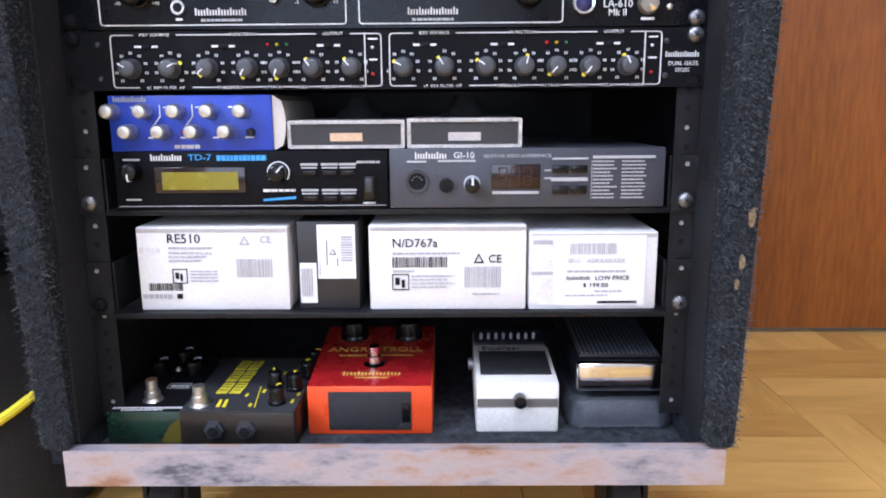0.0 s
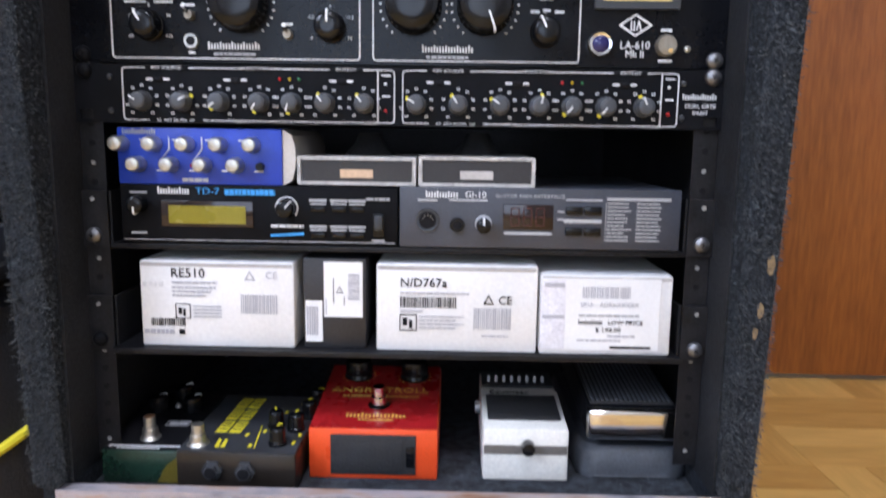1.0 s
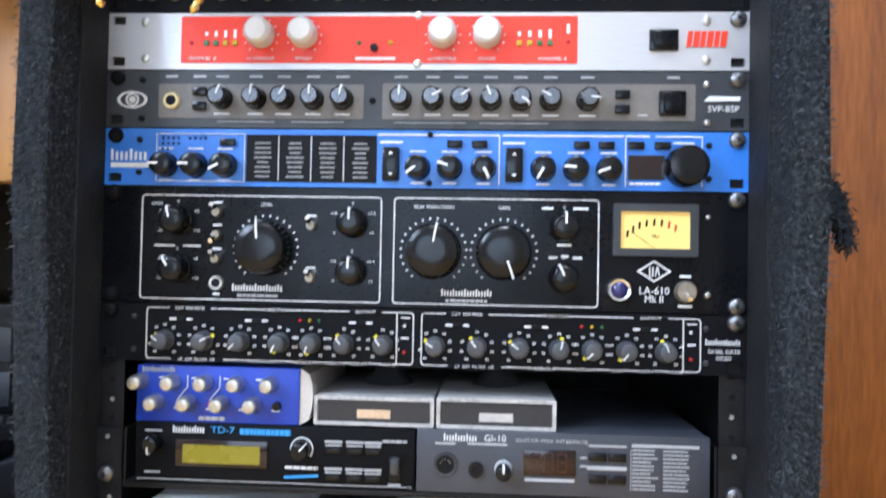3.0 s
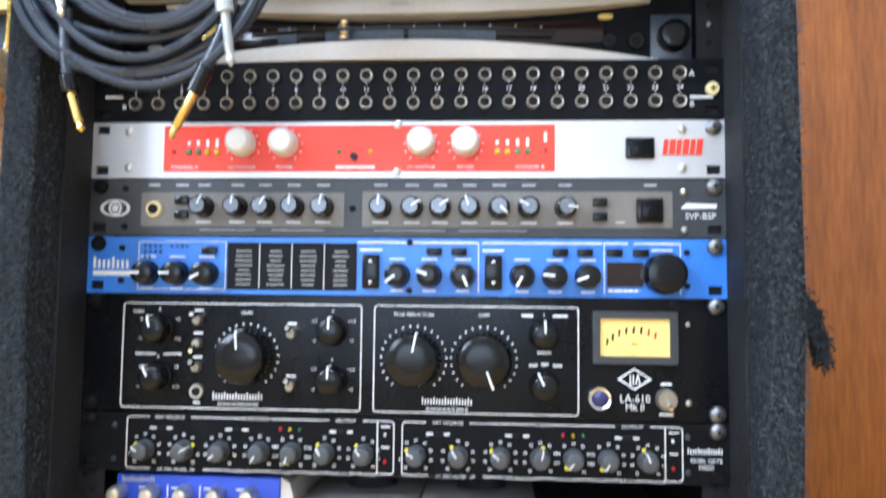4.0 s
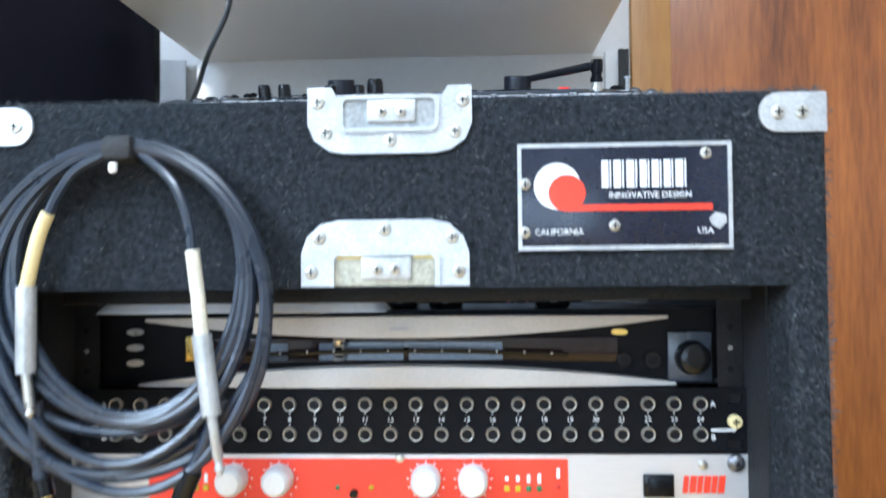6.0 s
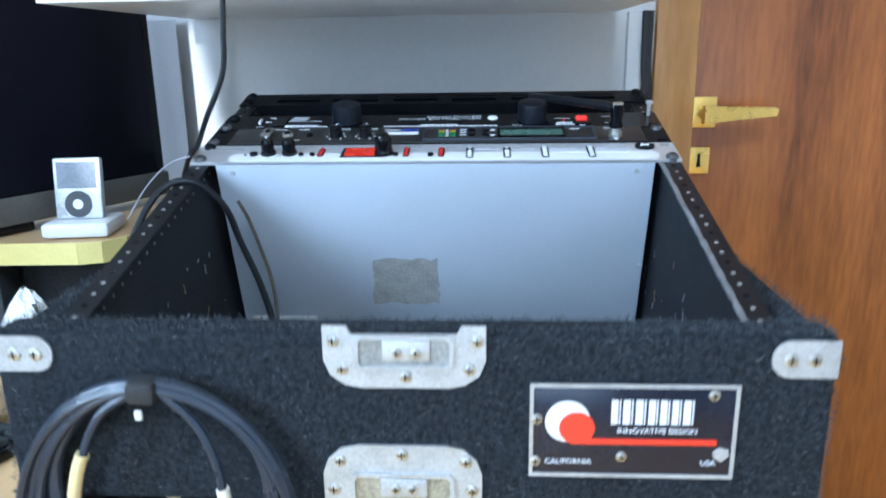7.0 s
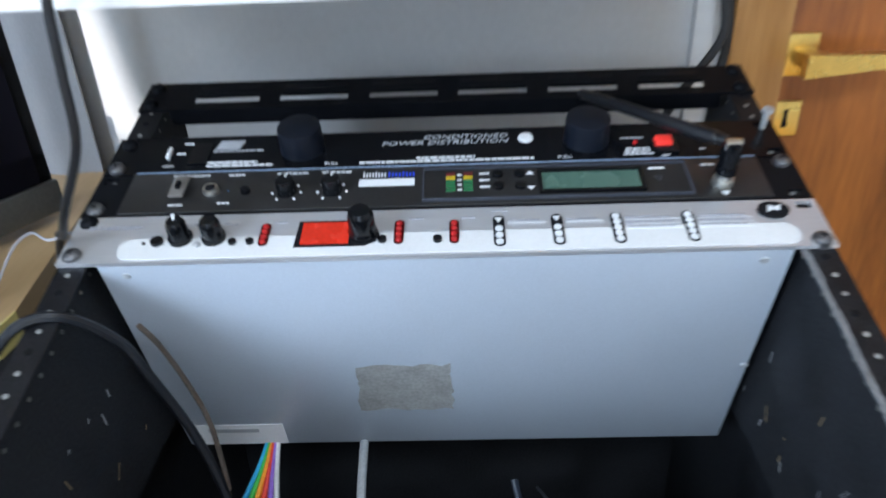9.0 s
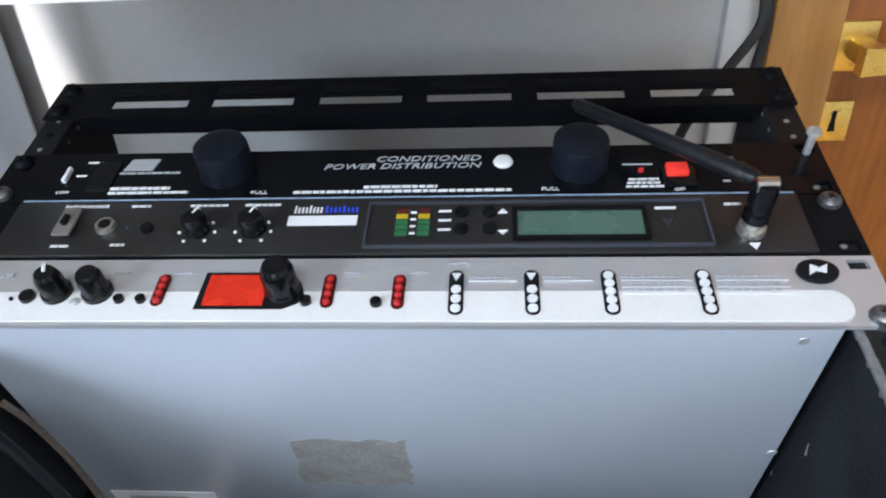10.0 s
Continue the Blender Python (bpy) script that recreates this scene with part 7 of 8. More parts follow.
def plug(path_sleeve, path_body, path_tip, sleeve_mat, body_mat, tip_mat):
    pl = part("plug", tube(B(), curve_points(path_body, 4), 0.0058, 14), body_mat, coil)
    part("sleeve", tube(B(), curve_points(path_sleeve, 6), 0.0042, 12), sleeve_mat, pl)
    a, b = Vector(path_tip[0]), Vector(path_tip[-1])
    part("tip", tube(B(), [a, a.lerp(b, 0.72), a.lerp(b, 0.76), a.lerp(b, 0.8), a.lerp(b, 0.9), b], [0.0031, 0.0031, 0.0022, 0.0022, 0.0031, 0.0009], 12), tip_mat, pl)


YP = YC - 0.014
plug([(-0.2009, YP, 0.8535), (-0.2055, YP, 0.843), (-0.2095, YP, 0.829), (-0.214, YP, 0.809)], [(-0.2142, YP, 0.810), (-0.2142, YP, 0.7588)], [(-0.2142, YP, 0.7588), (-0.211, YP, 0.7321)], SLEEVE, STEEL, NICKEL)
plug([(-0.1137, YP, 0.8305), (-0.112, YP, 0.817), (-0.1102, YP, 0.802), (-0.1082, YP, 0.780)], [(-0.1082, YP, 0.781), (-0.1022, YP, 0.7337)], [(-0.1022, YP, 0.7337), (-0.0972, YP, 0.6985)], mat("ivory_sleeve", (0.72, 0.68, 0.56), 0.45), STEEL, STEEL)
plug([(-0.212, YP + 0.006, 0.74), (-0.211, YP + 0.006, 0.712), (-0.2075, YP + 0.006, 0.69)], [(-0.2085, YP + 0.006, 0.695), (-0.206, YP + 0.006, 0.684)], [(-0.206, YP + 0.006, 0.684), (-0.1975, YP + 0.006, 0.658)], CABLE, DARKP, GOLD)
plug([(-0.098, YP + 0.004, 0.742), (-0.107, YP + 0.004, 0.718), (-0.117, YP + 0.004, 0.696)], [(-0.115, YP + 0.004, 0.700), (-0.123, YP + 0.004, 0.682)], [(-0.123, YP + 0.004, 0.682), (-0.1375, YP + 0.004, 0.653)], CABLE, DARKP, GOLD)

for ctrl in ([(-0.2009, YP, 0.8525), (-0.196, YP + 0.003, 0.866), (-0.187, YP + 0.006, 0.88), (-0.17, YP + 0.01, 0.8905)], [(-0.1137, YP, 0.8295), (-0.117, YP + 0.002, 0.848), (-0.128, YP + 0.005, 0.872), (-0.15, YP + 0.01, 0.8905)]):
    part("cable_end", tube(B(), curve_points(ctrl, 6), 0.003, 8), CABLE, coil)

# ---- wall shelf with a red wooden box and books ----
shf = thing("wall_shelf", "white laminate wall shelf over the case", "shelf")
part("board", bx(B(), -0.372, 0.2375, 0.2152, RY1, 1.143, 1.162, 0.001), LACQ, shf)
part("front_edging", bx(B(), -0.372, 0.2375, 0.2136, 0.215, 1.1432, 1.1618, 0.0004), LACQ, shf, "white edging strip")
rb = thing("wooden_box", "red stained wooden box with grain on small feet", "box")
part("plinth", bx(B(), -0.2745, 0.1615, 0.2, 0.52, 1.1692, 1.196, 0.0015), REDW, rb)
part("body", bx(B(), -0.268, 0.155, 0.215, 0.51, 1.196, 1.3, 0.0015), REDW, rb)
for x in (-0.236, 0.1335):
    for y in (0.2245, 0.48):
        part("foot", turned(B(), [(1.162, 0.0078), (1.1625, 0.0088), (1.1692, 0.009)], (x, y, 0), "z", 16), RUBBER, rb)
bk = random.Random(3)
x = -0.366
BOOKC = [mat("book_" + k, c, 0.6) for k, c in (("cream", (0.7, 0.66, 0.5)), ("blue", (0.08, 0.12, 0.5)), ("yellow", (0.65, 0.55, 0.25)), ("white", (0.75, 0.74, 0.7)), ("grey", (0.4, 0.38, 0.4)), ("red", (0.45, 0.08, 0.1)), ("green", (0.2, 0.4, 0.15)))]
k = 0
order = [5, 1, 3, 0, 2, 0, 4, 2, 3, 4, 0, 6]
while x < -0.288:
    w = bk.uniform(0.006, 0.011)
    h = bk.uniform(0.16, 0.2)
    b = thing("book", "thin upright paperback book on the shelf", "book", group="books on the shelf")
    part("cover", bx(B(), x, x + w, 0.225, 0.36, 1.1621, 1.162 + h, 0.0008), BOOKC[order[k % 12]], b)
    part("pages", bx(B(), x + 0.0012, x + w - 0.0012, 0.2242, 0.356, 1.1635, 1.16 + h), BOOKC[0], b)
    x += w + 0.0004
    k += 1
pp = whole("paper_sheet", bx(B(), 0.168, 0.236, 0.27, 0.4, 1.1621, 1.1635), mat("violet_paper", (0.35, 0.25, 0.6), 0.6), "violet printed paper lying on the shelf", "paper")
whole("pencil", tube(B(), [(0.168, 0.3, 1.168), (0.235, 0.31, 1.168)], 0.0042, 6), FRAMEW, "golden wooden stick lying on the paper", "stick")

# cables on the wall
def cable(name, ctrl, r, material, label, per=8):
    return whole(name, tube(B(), curve_points(ctrl, per), r, 8), material, label, "cable")


cable("hanging_cable", [(-0.150, 0.188, 1.32), (-0.158, 0.188, 1.23), (-0.175, 0.189, 1.176), (-0.183, 0.19, 1.15), (-0.186, 0.19, 1.116), (-0.191, 0.192, 1.077), (-0.213, 0.198, 1.035), (-0.235, 0.225, 1.006), (-0.262, 0.262, 0.985), (-0.285, 0.29, 0.93), (-0.29, 0.31, 0.8)], 0.0027, CABLEK, "thin dark cable hanging from above the shelf")
cable("wall_cable", [(0.277, 0.585, 1.143), (0.275, 0.57, 1.07), (0.274, 0.56, 1.034), (0.254, 0.56, 0.998), (0.227, 0.56, 0.953), (0.2, 0.56, 0.85), (0.19, 0.56, 0.6)], 0.0046, RUBBER, "black cable hanging down the wall")
cable("wall_cable", [(0.284, 0.585, 1.143), (0.283, 0.58, 1.07), (0.286, 0.58, 1.02), (0.28, 0.58, 0.94), (0.27, 0.58, 0.6)], 0.0046, RUBBER, "black cable hanging down the wall")
whole("cable_duct", bx(B(), 0.2535, 0.2905, 0.588, RY1, RZ0, 1.143, 0.002), PLASTER, "white painted cable duct on the wall", "cable duct")

# cable over the side of the case, ribbon and leads inside
cable("audio_cable", [(-0.285, 0.13, 0.80), (-0.280, 0.138, 0.9), (-0.266, 0.152, 0.948), (-0.247, 0.168, 0.975), (-0.222, 0.176, 0.978), (-0.2, 0.188, 0.952), (-0.19, 0.196, 0.915), (-0.172, 0.196, 0.865), (-0.158, 0.19, 0.811), (-0.14, 0.17, 0.74), (-0.1, 0.12, 0.66), (-0.05, 0.1, 0.5)], 0.0034, CABLEK, "thick dark cable draped over the case side")
loom = thing("wire_loom", "fanned rainbow wire loom below the grey chassis", "cable")
for k, m in enumerate(WIRES):
    f = k / 5
    part("wire", tube(B(), curve_points([(-0.152 + 0.008 * f, 0.274, 0.783), (-0.156 + 0.015 * f, 0.25, 0.776), (-0.166 + 0.03 * f, 0.215, 0.762), (-0.166 + 0.03 * f, 0.19, 0.742), (-0.158 + 0.016 * f, 0.165, 0.72), (-0.155 + 0.01 * f, 0.14, 0.70)], 6), 0.0022, 6), m, loom)
part("sheath", tube(B(), curve_points([(-0.178, 0.175, 0.70), (-0.174, 0.178, 0.735), (-0.155, 0.18, 0.762), (-0.132, 0.178, 0.758), (-0.118, 0.174, 0.73), (-0.122, 0.17, 0.70)], 6), 0.0065, 10), CABLE, loom, "black cable sheath")
cable("grey_lead", [(-0.072, 0.275, 0.783), (-0.072, 0.255, 0.775), (-0.072, 0.23, 0.76), (-0.07, 0.2, 0.735), (-0.068, 0.165, 0.765), (-0.066, 0.14, 0.795), (-0.064, 0.11, 0.815), (-0.063, 0.07, 0.8145)], 0.0036, mat("pale_grey_jacket", (0.4, 0.42, 0.44), 0.5), "pale grey lead inside the case")
cable("black_lead", [(0.05, 0.25, 0.76), (0.06, 0.21, 0.73), (0.072, 0.18, 0.71), (0.11, 0.16, 0.725), (0.13, 0.15, 0.735), (0.145, 0.15, 0.72)], 0.003, CABLE, "thin black lead inside the case")
def soft_pack(name, x0, x1, y0, y1, z0, h, material, label, category, seed, rough=0.002):
    """A soft packet: pillow-shaped top with creases, flat underneath."""
    rp, bm = random.Random(seed), B()
    nx, ny = 22, 12
    waves = [(rp.uniform(20, 70), rp.uniform(20, 70), rp.uniform(0, 6.28)) for k in range(5)]
    top = {}
    for i in range(nx + 1):
        for j in range(ny + 1):
            u, v = i / nx, j / ny
            edge = min(1.0, 4.5 * min(u, 1 - u), 3.5 * min(v, 1 - v)) ** 0.55
            x, y = x0 + (x1 - x0) * u, y0 + (y1 - y0) * v
            crease = sum(math.sin(a * x * 3 + b * y * 3 + c) for a, b, c in waves) / 5
            wob = 0.0025 * math.sin(60 * x + seed) * (1 if j in (0, ny) else 0)
            top[i, j] = bm.verts.new((x, y + wob, z0 + 0.001 + h * edge + rough * crease * edge))
    low = {k: bm.verts.new((v.co.x, v.co.y, z0)) for k, v in top.items()}
    for i in range(nx):
        for j in range(ny):
            bm.faces.new((top[i, j], top[i + 1, j], top[i + 1, j + 1], top[i, j + 1]))
            bm.faces.new((low[i, j], low[i, j + 1], low[i + 1, j + 1], low[i + 1, j]))
    rim = [(i, 0) for i in range(nx)] + [(nx, j) for j in range(ny)] + [(i, ny) for i in range(nx, 0, -1)] + [(0, j) for j in range(ny, 0, -1)]
    for k in range(len(rim)):
        p, q = rim[k], rim[(k + 1) % len(rim)]
        bm.faces.new((low[p], low[q], top[q], top[p]))
    return whole(name, bm, material, label, category, smooth=70)


pk = soft_pack("plastic_packet", -0.2235, -0.012, 0.0, 0.14, 0.7868, 0.027, mat("white_film", (0.72, 0.74, 0.78), 0.35, var=0.08, scale=40), "white plastic packet with blue print on the top unit", "packet", 3, 0.003)
part("blue_print", slab(B(), [(-0.2, 0.0), (-0.172, 0.0), (-0.186, 0.03), (-0.206, 0.03)], -0.0002, 0.0002), mat("packet_blue", (0.05, 0.13, 0.6), 0.45), pk).matrix_basis = Matrix.Translation((0, 0.096, 0.8165)) @ Matrix.Rotation(radians(-90), 4, "X") @ Matrix.Diagonal((1, 1, -1, 1))
pouch = soft_pack("nylon_pouch", 0.138, 0.223, 0.1225, 0.186, 0.6862, 0.113, mat("grey_nylon", (0.014, 0.015, 0.018), 0.6, var=0.3, bump=0.4, bscale=700), "dark nylon pouch with a buckle in the case", "pouch", 8)
part("buckle", outline(B(), 0.178, 0.204, 0.0, 0.014, 0.002, 0.0025, -0.0035, 0.0), RUBBER, pouch).matrix_basis = Matrix.Translation((0, 0.15, 0.803)) @ Matrix.Rotation(radians(-88), 4, "X")
for name, label, col, ctrl in (("thin_lead", "thin dark lead in the case", (0.03, 0.032, 0.036), [(0.07, 0.26, 0.74), (0.078, 0.215, 0.765), (0.086, 0.17, 0.775), (0.09, 0.13, 0.79), (0.088, 0.09, 0.7887)]),
                               ("thin_lead", "thin dark lead in the case", (0.03, 0.032, 0.036), [(0.12, 0.13, 0.789), (0.121, 0.15, 0.802), (0.13, 0.16, 0.806), (0.139, 0.15, 0.798), (0.141, 0.12, 0.8035)]),
                               ("pink_lead", "thin pink lead in the case", (0.22, 0.06, 0.12), [(0.08, 0.09, 0.789), (0.085, 0.115, 0.797), (0.093, 0.112, 0.796), (0.096, 0.09, 0.789)]),
                               ("teal_lead", "thin teal lead in the case", (0.02, 0.13, 0.11), [(0.112, 0.09, 0.789), (0.117, 0.112, 0.796), (0.124, 0.11, 0.795), (0.126, 0.09, 0.789)])):
    cable(name, ctrl, 0.0013, mat(name + "_jacket", col, 0.5), label)
# brown strand added for the draped cable's reflection in the grey chassis
cable("brown_lead", [(-0.19, 0.199, 0.955), (-0.182, 0.203, 0.935), (-0.172, 0.206, 0.9), (-0.163, 0.204, 0.865), (-0.157, 0.194, 0.815)], 0.0019, mat("browned_jacket", (0.085, 0.065, 0.05), 0.45, var=0.4), "thin brown strand for the draped cable's reflection")

# ---- desk beside the case ----
desk = thing("desk", "light wooden desk with raised monitor shelf", "desk")
outl = [(-1.1, 0.215), (-0.385, 0.242), (-0.362, 0.25), (-0.345, 0.27), (-0.3425, 0.3), (-0.385, RY1 - 0.01), (-1.1, RY1 - 0.01)]
bm = B()
lo_ = [bm.verts.new((x, y, 0.878)) for x, y in outl]
up_ = [bm.verts.new((x, y, 0.9)) for x, y in outl]
bm.faces.new(lo_), bm.faces.new(up_)
for k in range(len(outl)):
    bm.faces.new((lo_[k - 1], lo_[k], up_[k], up_[k - 1]))
part("monitor_shelf", bm, DESKW, desk, smooth=0)
bm = B()
for k in range(4):
    (xa, ya), (xb, yb) = outl[k], outl[k + 1]
    n_ = Vector((yb - ya, -(xb - xa), 0)).normalized() * 0.002
    q = [bm.verts.new((x + n_.x * s, y + n_.y * s, z)) for x, y in ((xa, ya), (xb, yb)) for z in (0.877, 0.9012) for s in (0.1, 1)]
    for f in ((0, 1, 3, 2), (4, 6, 7, 5), (1, 5, 7, 3), (0, 2, 6, 4), (2, 3, 7, 6), (0, 4, 5, 1)):
        bm.faces.new([q[i] for i in f])
part("edging", bm, YEDGE, desk, "pale yellow plastic edging", smooth=0)
part("shelf_post", bx(B(), -0.52, -0.485, 0.25, 0.29, 0.74, 0.878, 0.003), SLATE, desk)
part("desktop", bx(B(), -1.1, -0.305, -0.08, RY1 - 0.01, 0.71, 0.74, 0.003), DESKW, desk)
# the apron takes a darker wood that paints in its shade
part("apron", bx(B(), -1.1, -0.31, 0.0, 0.02, 0.555, 0.71, 0.002), FRAMEW, desk)
part("end_panel", bx(B(), -0.345, -0.325, 0.3, RY1 - 0.02, FLOOR, 0.71, 0.002), INNER, desk)
# rear panel, added in black for the dark cavity under the desk
part("rear_panel", bx(B(), -1.1, -0.346, RY1 - 0.05, RY1 - 0.03, FLOOR, 0.71, 0.002), INNER, desk)
part("end_panel", bx(B(), -1.1, -1.08, 0.021, RY1 - 0.051, FLOOR, 0.71, 0.002), INNER, desk)
# added black sheet stands in for the dark under the monitor shelf
part("backboard", bx(B(), -1.1, -0.345, 0.292, 0.302, 0.7403, 0.8777), INNER, desk, "black board added to darken the space under the monitor shelf")

# monitor, turned towards the seat
MA = math.degrees(math.atan2(0.453 - 0.243, -0.386 + 0.477))
mon = thing("monitor", "large black flat-screen monitor, switched off", "monitor", Matrix.Translation((-0.386, 0.453, 0.9)) @ Matrix.Rotation(radians(MA - 5), 4, "Z"))
part("casing", bx(B(), -0.5, 0.015, 0.0, 0.045, 0.014, 0.37, 0.004), DARKP, mon)
part("screen", bx(B(), -0.485, 0.0, -0.003, 0.002, 0.045, 0.355, 0.0006), SCREEN, mon)
part("lower_bezel", bx(B(), -0.5, 0.015, -0.0062, 0.0, 0.012, 0.0435, 0.002), mat("grey_bezel", (0.1, 0.098, 0.09), 0.4), mon)
part("stand", bx(B(), -0.32, -0.17, 0.0, 0.13, 0.0005, 0.012, 0.003), DARKP, mon)

dk = thing("media_player_dock", "white plastic docking cradle on the desk shelf", "dock", Matrix.Translation((-0.4, 0.288, 0.9013)) @ Matrix.Rotation(radians(8), 4, "Z"))
part("cradle", bx(B(), -0.036, 0.036, -0.03, 0.032, 0, 0.017, 0.005), WHITEP, dk)
ip = thing("media_player", "silver portable media player standing in its dock", "media player", Matrix.Translation((-0.3995, 0.284, 0.9182)) @ Matrix.Rotation(radians(5), 4, "Z") @ Matrix.Rotation(radians(-8), 4, "X"))
part("body", bx(B(), -0.0262, 0.0262, -0.005, 0.005, 0, 0.068, 0.003), mat("silver_player", (0.6, 0.62, 0.66), 0.3, 0.4), ip)
part("screen", bx(B(), -0.0215, 0.0215, -0.0056, -0.0048, 0.034, 0.0635), mat("grey_screen", (0.22, 0.24, 0.28), 0.2), ip)
wh = part("click_wheel", turned(B(), [(-0.0062, 0.0055), (-0.0062, 0.0148), (-0.005, 0.015)], (0, 0, 0.0165), seg=28), SLATE, ip)
part("centre_button", disc(B(), 0, 0.0165, 0.0055, -0.0068, -0.0055, 20), LABEL, wh)
cable("dock_cable", [(-0.36, 0.31, 0.912), (-0.34, 0.32, 0.945), (-0.30, 0.29, 0.975), (-0.262, 0.25, 0.99), (-0.25, 0.26, 0.99), (-0.26, 0.29, 0.97)], 0.0009, INKG, "thin grey dock cable")

# small things on the desk
rt, bm = random.Random(41), B()
rings = []
for z, r in ((0.0, 0.028), (0.03, 0.036), (0.07, 0.037), (0.1, 0.033), (0.122, 0.027), (0.136, 0.02), (0.146, 0.011), (0.15, 0.003)):
    rings.append([bm.verts.new((0.72 * r * math.cos(2 * math.pi * k / 22) * rt.uniform(0.72, 1.2), 0.72 * r * math.sin(2 * math.pi * k / 22) * rt.uniform(0.72, 1.2), max(z + rt.uniform(-.005, .005) * (z > 0), 0))) for k in range(22)])
for a_, b_ in zip(rings, rings[1:]):
    for k in range(22):
        bm.faces.new((a_[k], a_[(k + 1) % 22], b_[(k + 1) % 22], b_[k]))
bm.faces.new(rings[0]), bm.faces.new(rings[-1])
whole("plastic_bag", bm, mat("white_bag_film", (0.78, 0.79, 0.78), 0.4, var=0.05), "crumpled white plastic bag standing on the desk", "bag", Matrix.Translation((-0.364, 0.112, 0.7405)), smooth=25)
cable("yellow_cord", [(-0.333, 0.094, 0.874), (-0.331, 0.082, 0.87), (-0.3305, 0.066, 0.8655), (-0.332, 0.035, 0.853), (-0.352, 0.055, 0.8), (-0.36, 0.065, 0.7455)], 0.0026, mat("yellow_jacket", (0.75, 0.45, 0.03), 0.4), "yellow cord beside the white bag")
cable("red_cord", [(-0.328, 0.09, 0.868), (-0.3265, 0.08, 0.864), (-0.3255, 0.064, 0.859), (-0.3265, 0.033, 0.847), (-0.346, 0.053, 0.79), (-0.354, 0.063, 0.7455)], 0.0026, mat("red_jacket", (0.6, 0.09, 0.07), 0.4), "red cord beside the white bag")
whole("green_cup", turned(B(), [(0, 0.022), (0.002, 0.025), (0.085, 0.029), (0.088, 0.028)], (0, 0, 0), "z", 20), mat("lime_plastic", (0.25, 0.6, 0.03), 0.4), "bright lime green plastic cup", "cup", Matrix.Translation((-0.444, 0.115, 0.7405)))
kb = thing("computer_keyboard", "black computer keyboard lying on the desk", "keyboard", Matrix.Translation((-0.45, 0.03, 0.7405)) @ Matrix.Rotation(radians(70), 4, "Z"))
part("case", bx(B(), -0.1, 0.1, -0.05, 0.05, 0, 0.012, 0.003), DARKP, kb)
KEY = to_mesh("key", bx(B(), -0.007, 0.007, -0.007, 0.007, 0.012, 0.019, 0.0015), SLATE)
for i in range(10):
    for j in range(5):
        o = new("key", KEY)
        o.parent = kb
        o.location = (-0.086 + 0.019 * i, -0.038 + 0.019 * j, 0)

# under the desk: drum stool bag, boxes
bag = thing("gear_bag", "round black fabric gear bag with yellow piping", "bag", Matrix.Translation((-0.435, 0.1, FLOOR)))
part("body", turned(B(), [(0.0, 0.12), (0.01, 0.135), (0.12, 0.137), (0.24, 0.132), (0.255, 0.12), (0.262, 0.05), (0.263, 0.002)], (0, 0, 0), "z", 40), mat("black_nylon", (0.008, 0.009, 0.014), 0.7, var=0.4, bump=0.3), bag)
part("piping", tube(B(), [(0.138 * math.cos(a), 0.138 * math.sin(a), 0.124 + 0.06 * math.sin(a + 0.65)) for a in [2 * math.pi * j / 48 for j in range(48)]], 0.0045, 8, closed=True), YELLOW, bag, "bright yellow piping")
bxs = thing("tower_unit", "black computer tower under the desk", "computer", Matrix.Translation((-0.55, 0.33, FLOOR)))
part("casing", bx(B(), -0.14, 0.14, -0.15, 0.17, 0, 0.42, 0.004), DARKP, bxs)
for k in range(3):
    part("drive_bay", bx(B(), -0.12, 0.12, -0.1535, -0.1495, 0.27 + 0.045 * k, 0.305 + 0.045 * k, 0.001), SLATE, bxs)
gb = thing("tape_recorder", "grey and silver recorder on the gear bag", "recorder", Matrix.Translation((-0.415, 0.0, FLOOR + 0.2635)))
part("casing", bx(B(), -0.12, 0.1, -0.06, 0.1, 0, 0.045, 0.004), GREYP, gb)
part("silver_band", bx(B(), -0.121, 0.101, -0.0615, -0.0595, 0.008, 0.024, 0.0006), SILVER, gb)
part("lid", bx(B(), -0.115, 0.095, -0.05, 0.095, 0.045, 0.062, 0.003), DARKP, gb)

# grey sheet stands in for the shaded wall beside the monitor
bm = B()
n_ = 60
g_ = []
for k in range(n_ + 1):
    x = -0.80 + 0.408 * k / n_
    y = 0.583 + 0.0015 * math.sin(k * 0.9) + 0.005 * math.sin(k * 0.21)
    g_.append([bm.verts.new((x, y + d_, z)) for d_, z in ((0, 0.76), (0, 1.142), (0.003, 1.142), (0.003, 0.76))])
for a_, b_ in zip(g_, g_[1:]):
    for j in range(4):
        bm.faces.new((a_[j], a_[(j + 1) % 4], b_[(j + 1) % 4], b_[j]))
bm.faces.new(g_[0]), bm.faces.new(g_[-1])
whole("curtain", bm, WALLSHADE, "grey sheet standing in for shaded wall beside the monitor", "curtain", smooth=60)

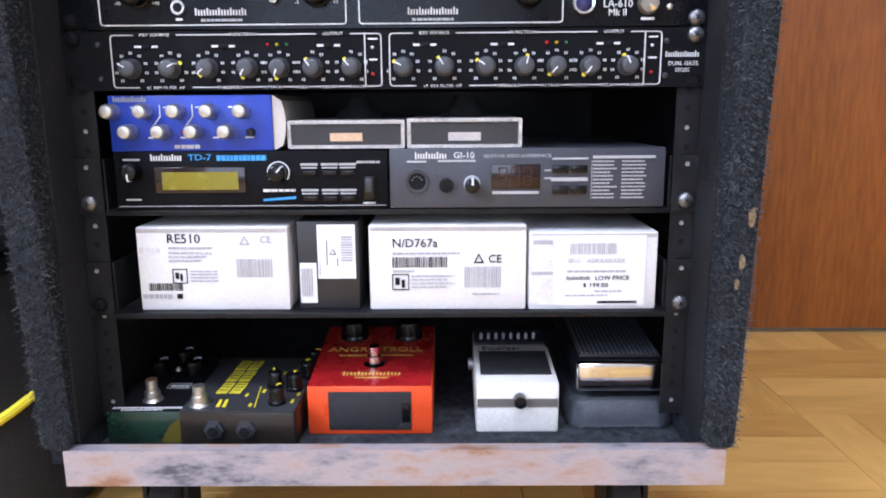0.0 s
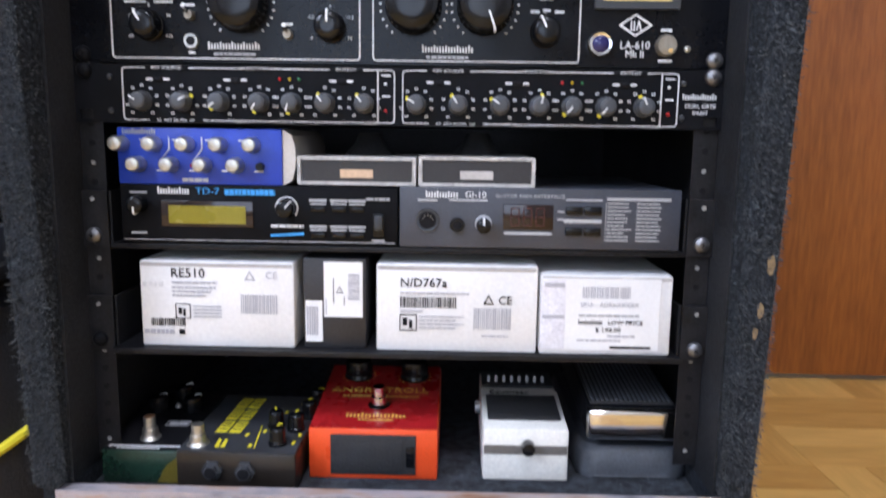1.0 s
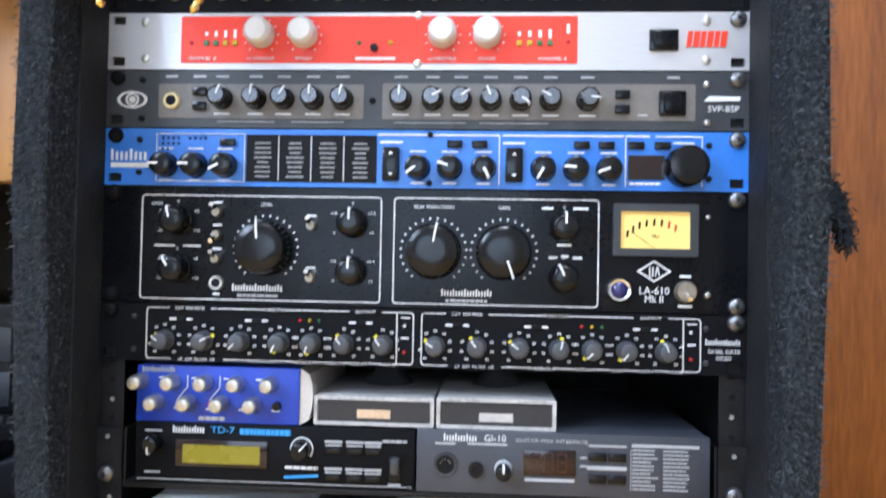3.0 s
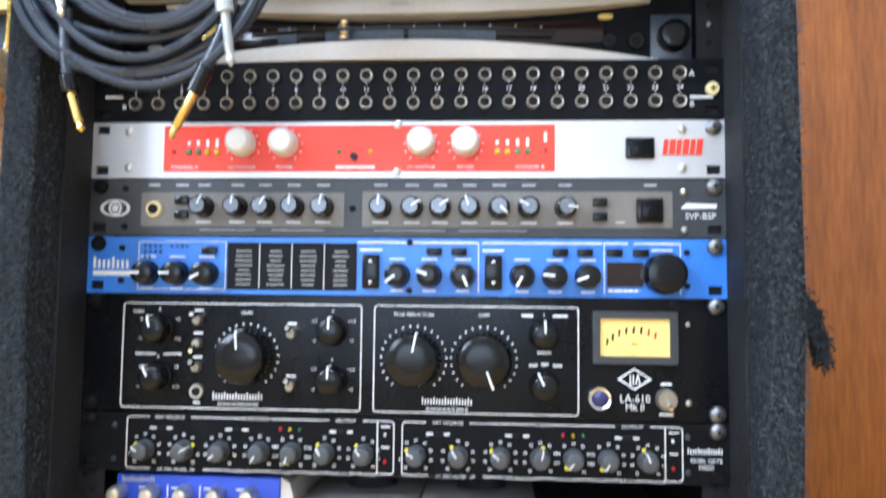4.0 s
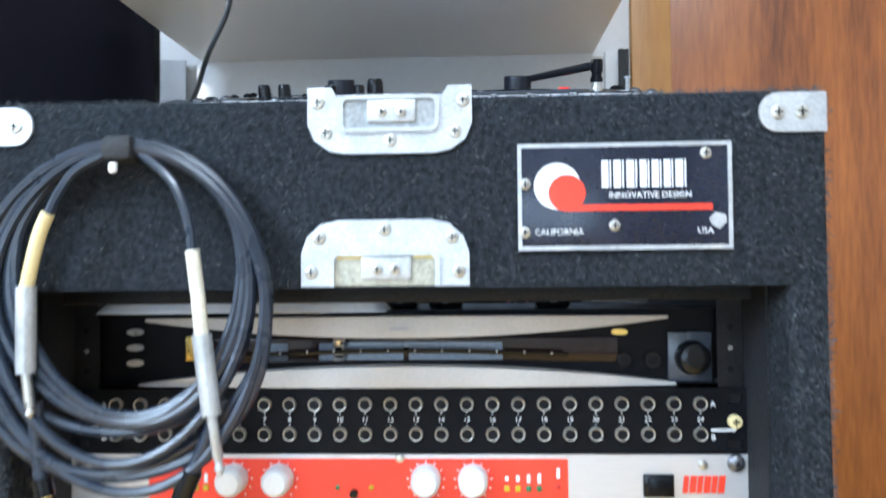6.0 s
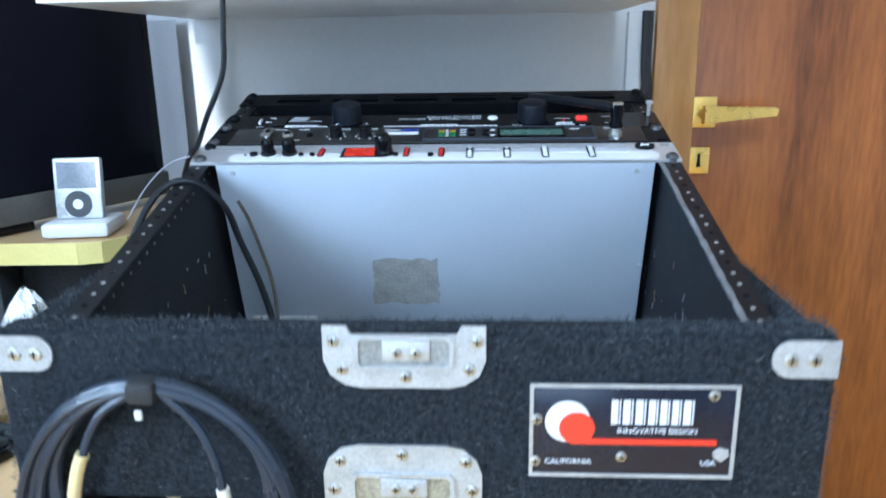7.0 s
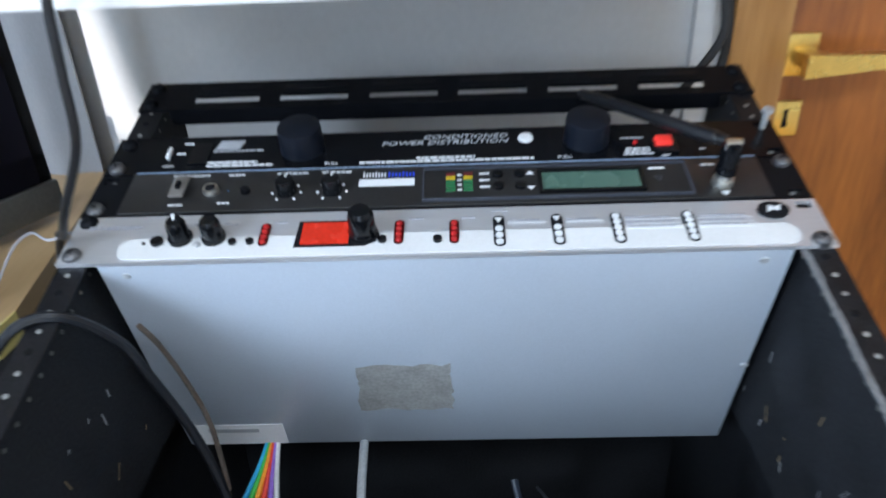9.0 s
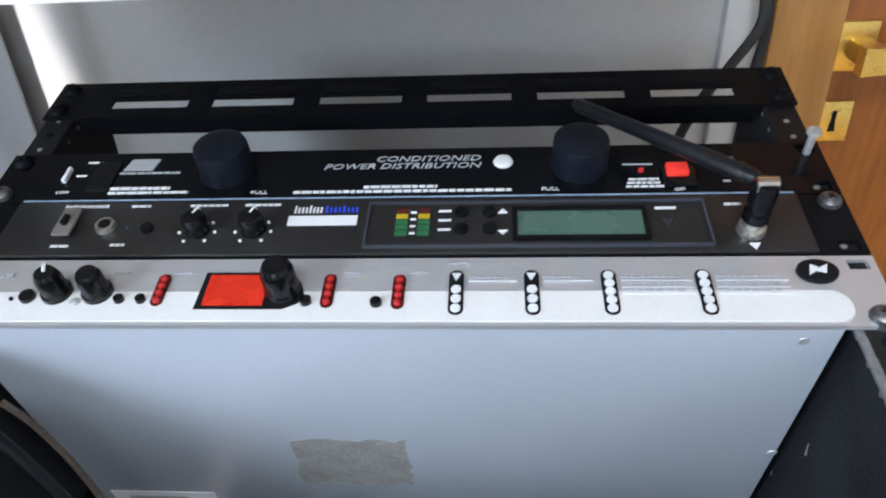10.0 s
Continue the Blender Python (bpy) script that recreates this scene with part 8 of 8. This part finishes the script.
# things lying on the top unit behind the front panel
whole("foam_roll", tube(B(), [(-0.175, 0.045, 0.7975), (-0.165, 0.045, 0.798), (-0.03, 0.045, 0.798), (-0.022, 0.045, 0.7975)], [0.006, 0.0105, 0.0105, 0.006], 14), mat("beige_foam", (0.3, 0.27, 0.21), 0.8), "beige foam roll lying on the top unit", "foam roll")
for x in (-0.005, 0.03, 0.112):
    o = thing("adapter_plug", "black adapter plug with amber tip", "plug", Matrix.Translation((x, 0.05, 0.7868)), "plugs on the top unit")
    part("shell", bx(B(), -0.013, 0.013, -0.012, 0.02, 0, 0.017, 0.003), DARKP, o)
    part("contact", turned(B(), [(-0.0165, 0.003), (-0.016, 0.0045), (-0.012, 0.0045)], (0, 0, 0.0085), seg=12), SLATE, o)

# ---- parquet blocks, laid in squares of alternating direction ----
floor_ob = bpy.data.objects["floor"]
BL, BW = 0.24, 0.06
blk = [to_mesh("parquet_block", bx(B(), -BL / 2 + 0.0004, BL / 2 - 0.0004, -BW / 2 + 0.0004, BW / 2 - 0.0004, 0, 0.008), PARQ, 0)]
rest = B()
for i in range(-8, 8):
    for j in range(-11, 4):
        for k in range(4):
            cx, cy = (i + 0.5) * BL, (j + 0.5) * BL - 0.2
            turn = (i + j) % 2
            px, py = (cx, cy + (k - 1.5) * BW) if not turn else (cx + (k - 1.5) * BW, cy)
            near = 0.2 < px < 1.3 and -0.8 < py < 0.65
            if near:
                o = new("parquet_block", blk[0])
                o.parent = floor_ob
                o.matrix_basis = Matrix.Translation((px, py, FLOOR - 0.008)) @ Matrix.Rotation(radians(90 * turn), 4, "Z")
            else:
                a, b = (BL / 2 - 0.0004, BW / 2 - 0.0004) if not turn else (BW / 2 - 0.0004, BL / 2 - 0.0004)
                vs = [rest.verts.new((px + sx * a, py + sy * b, z)) for z in (FLOOR - 0.008, FLOOR) for sx, sy in ((-1, -1), (1, -1), (1, 1), (-1, 1))]
                rest.faces.new(vs[4:])
                for q in range(4):
                    rest.faces.new((vs[q], vs[(q + 1) % 4], vs[4 + (q + 1) % 4], vs[4 + q]))
me = bpy.data.meshes.new("parquet_rest")
rest.to_mesh(me)
rest.free()
me.materials.append(PARQ)
ro = new("parquet_rest", me)
ro.parent = floor_ob
tagged(ro, "far oak parquet blocks", kind="stuff")
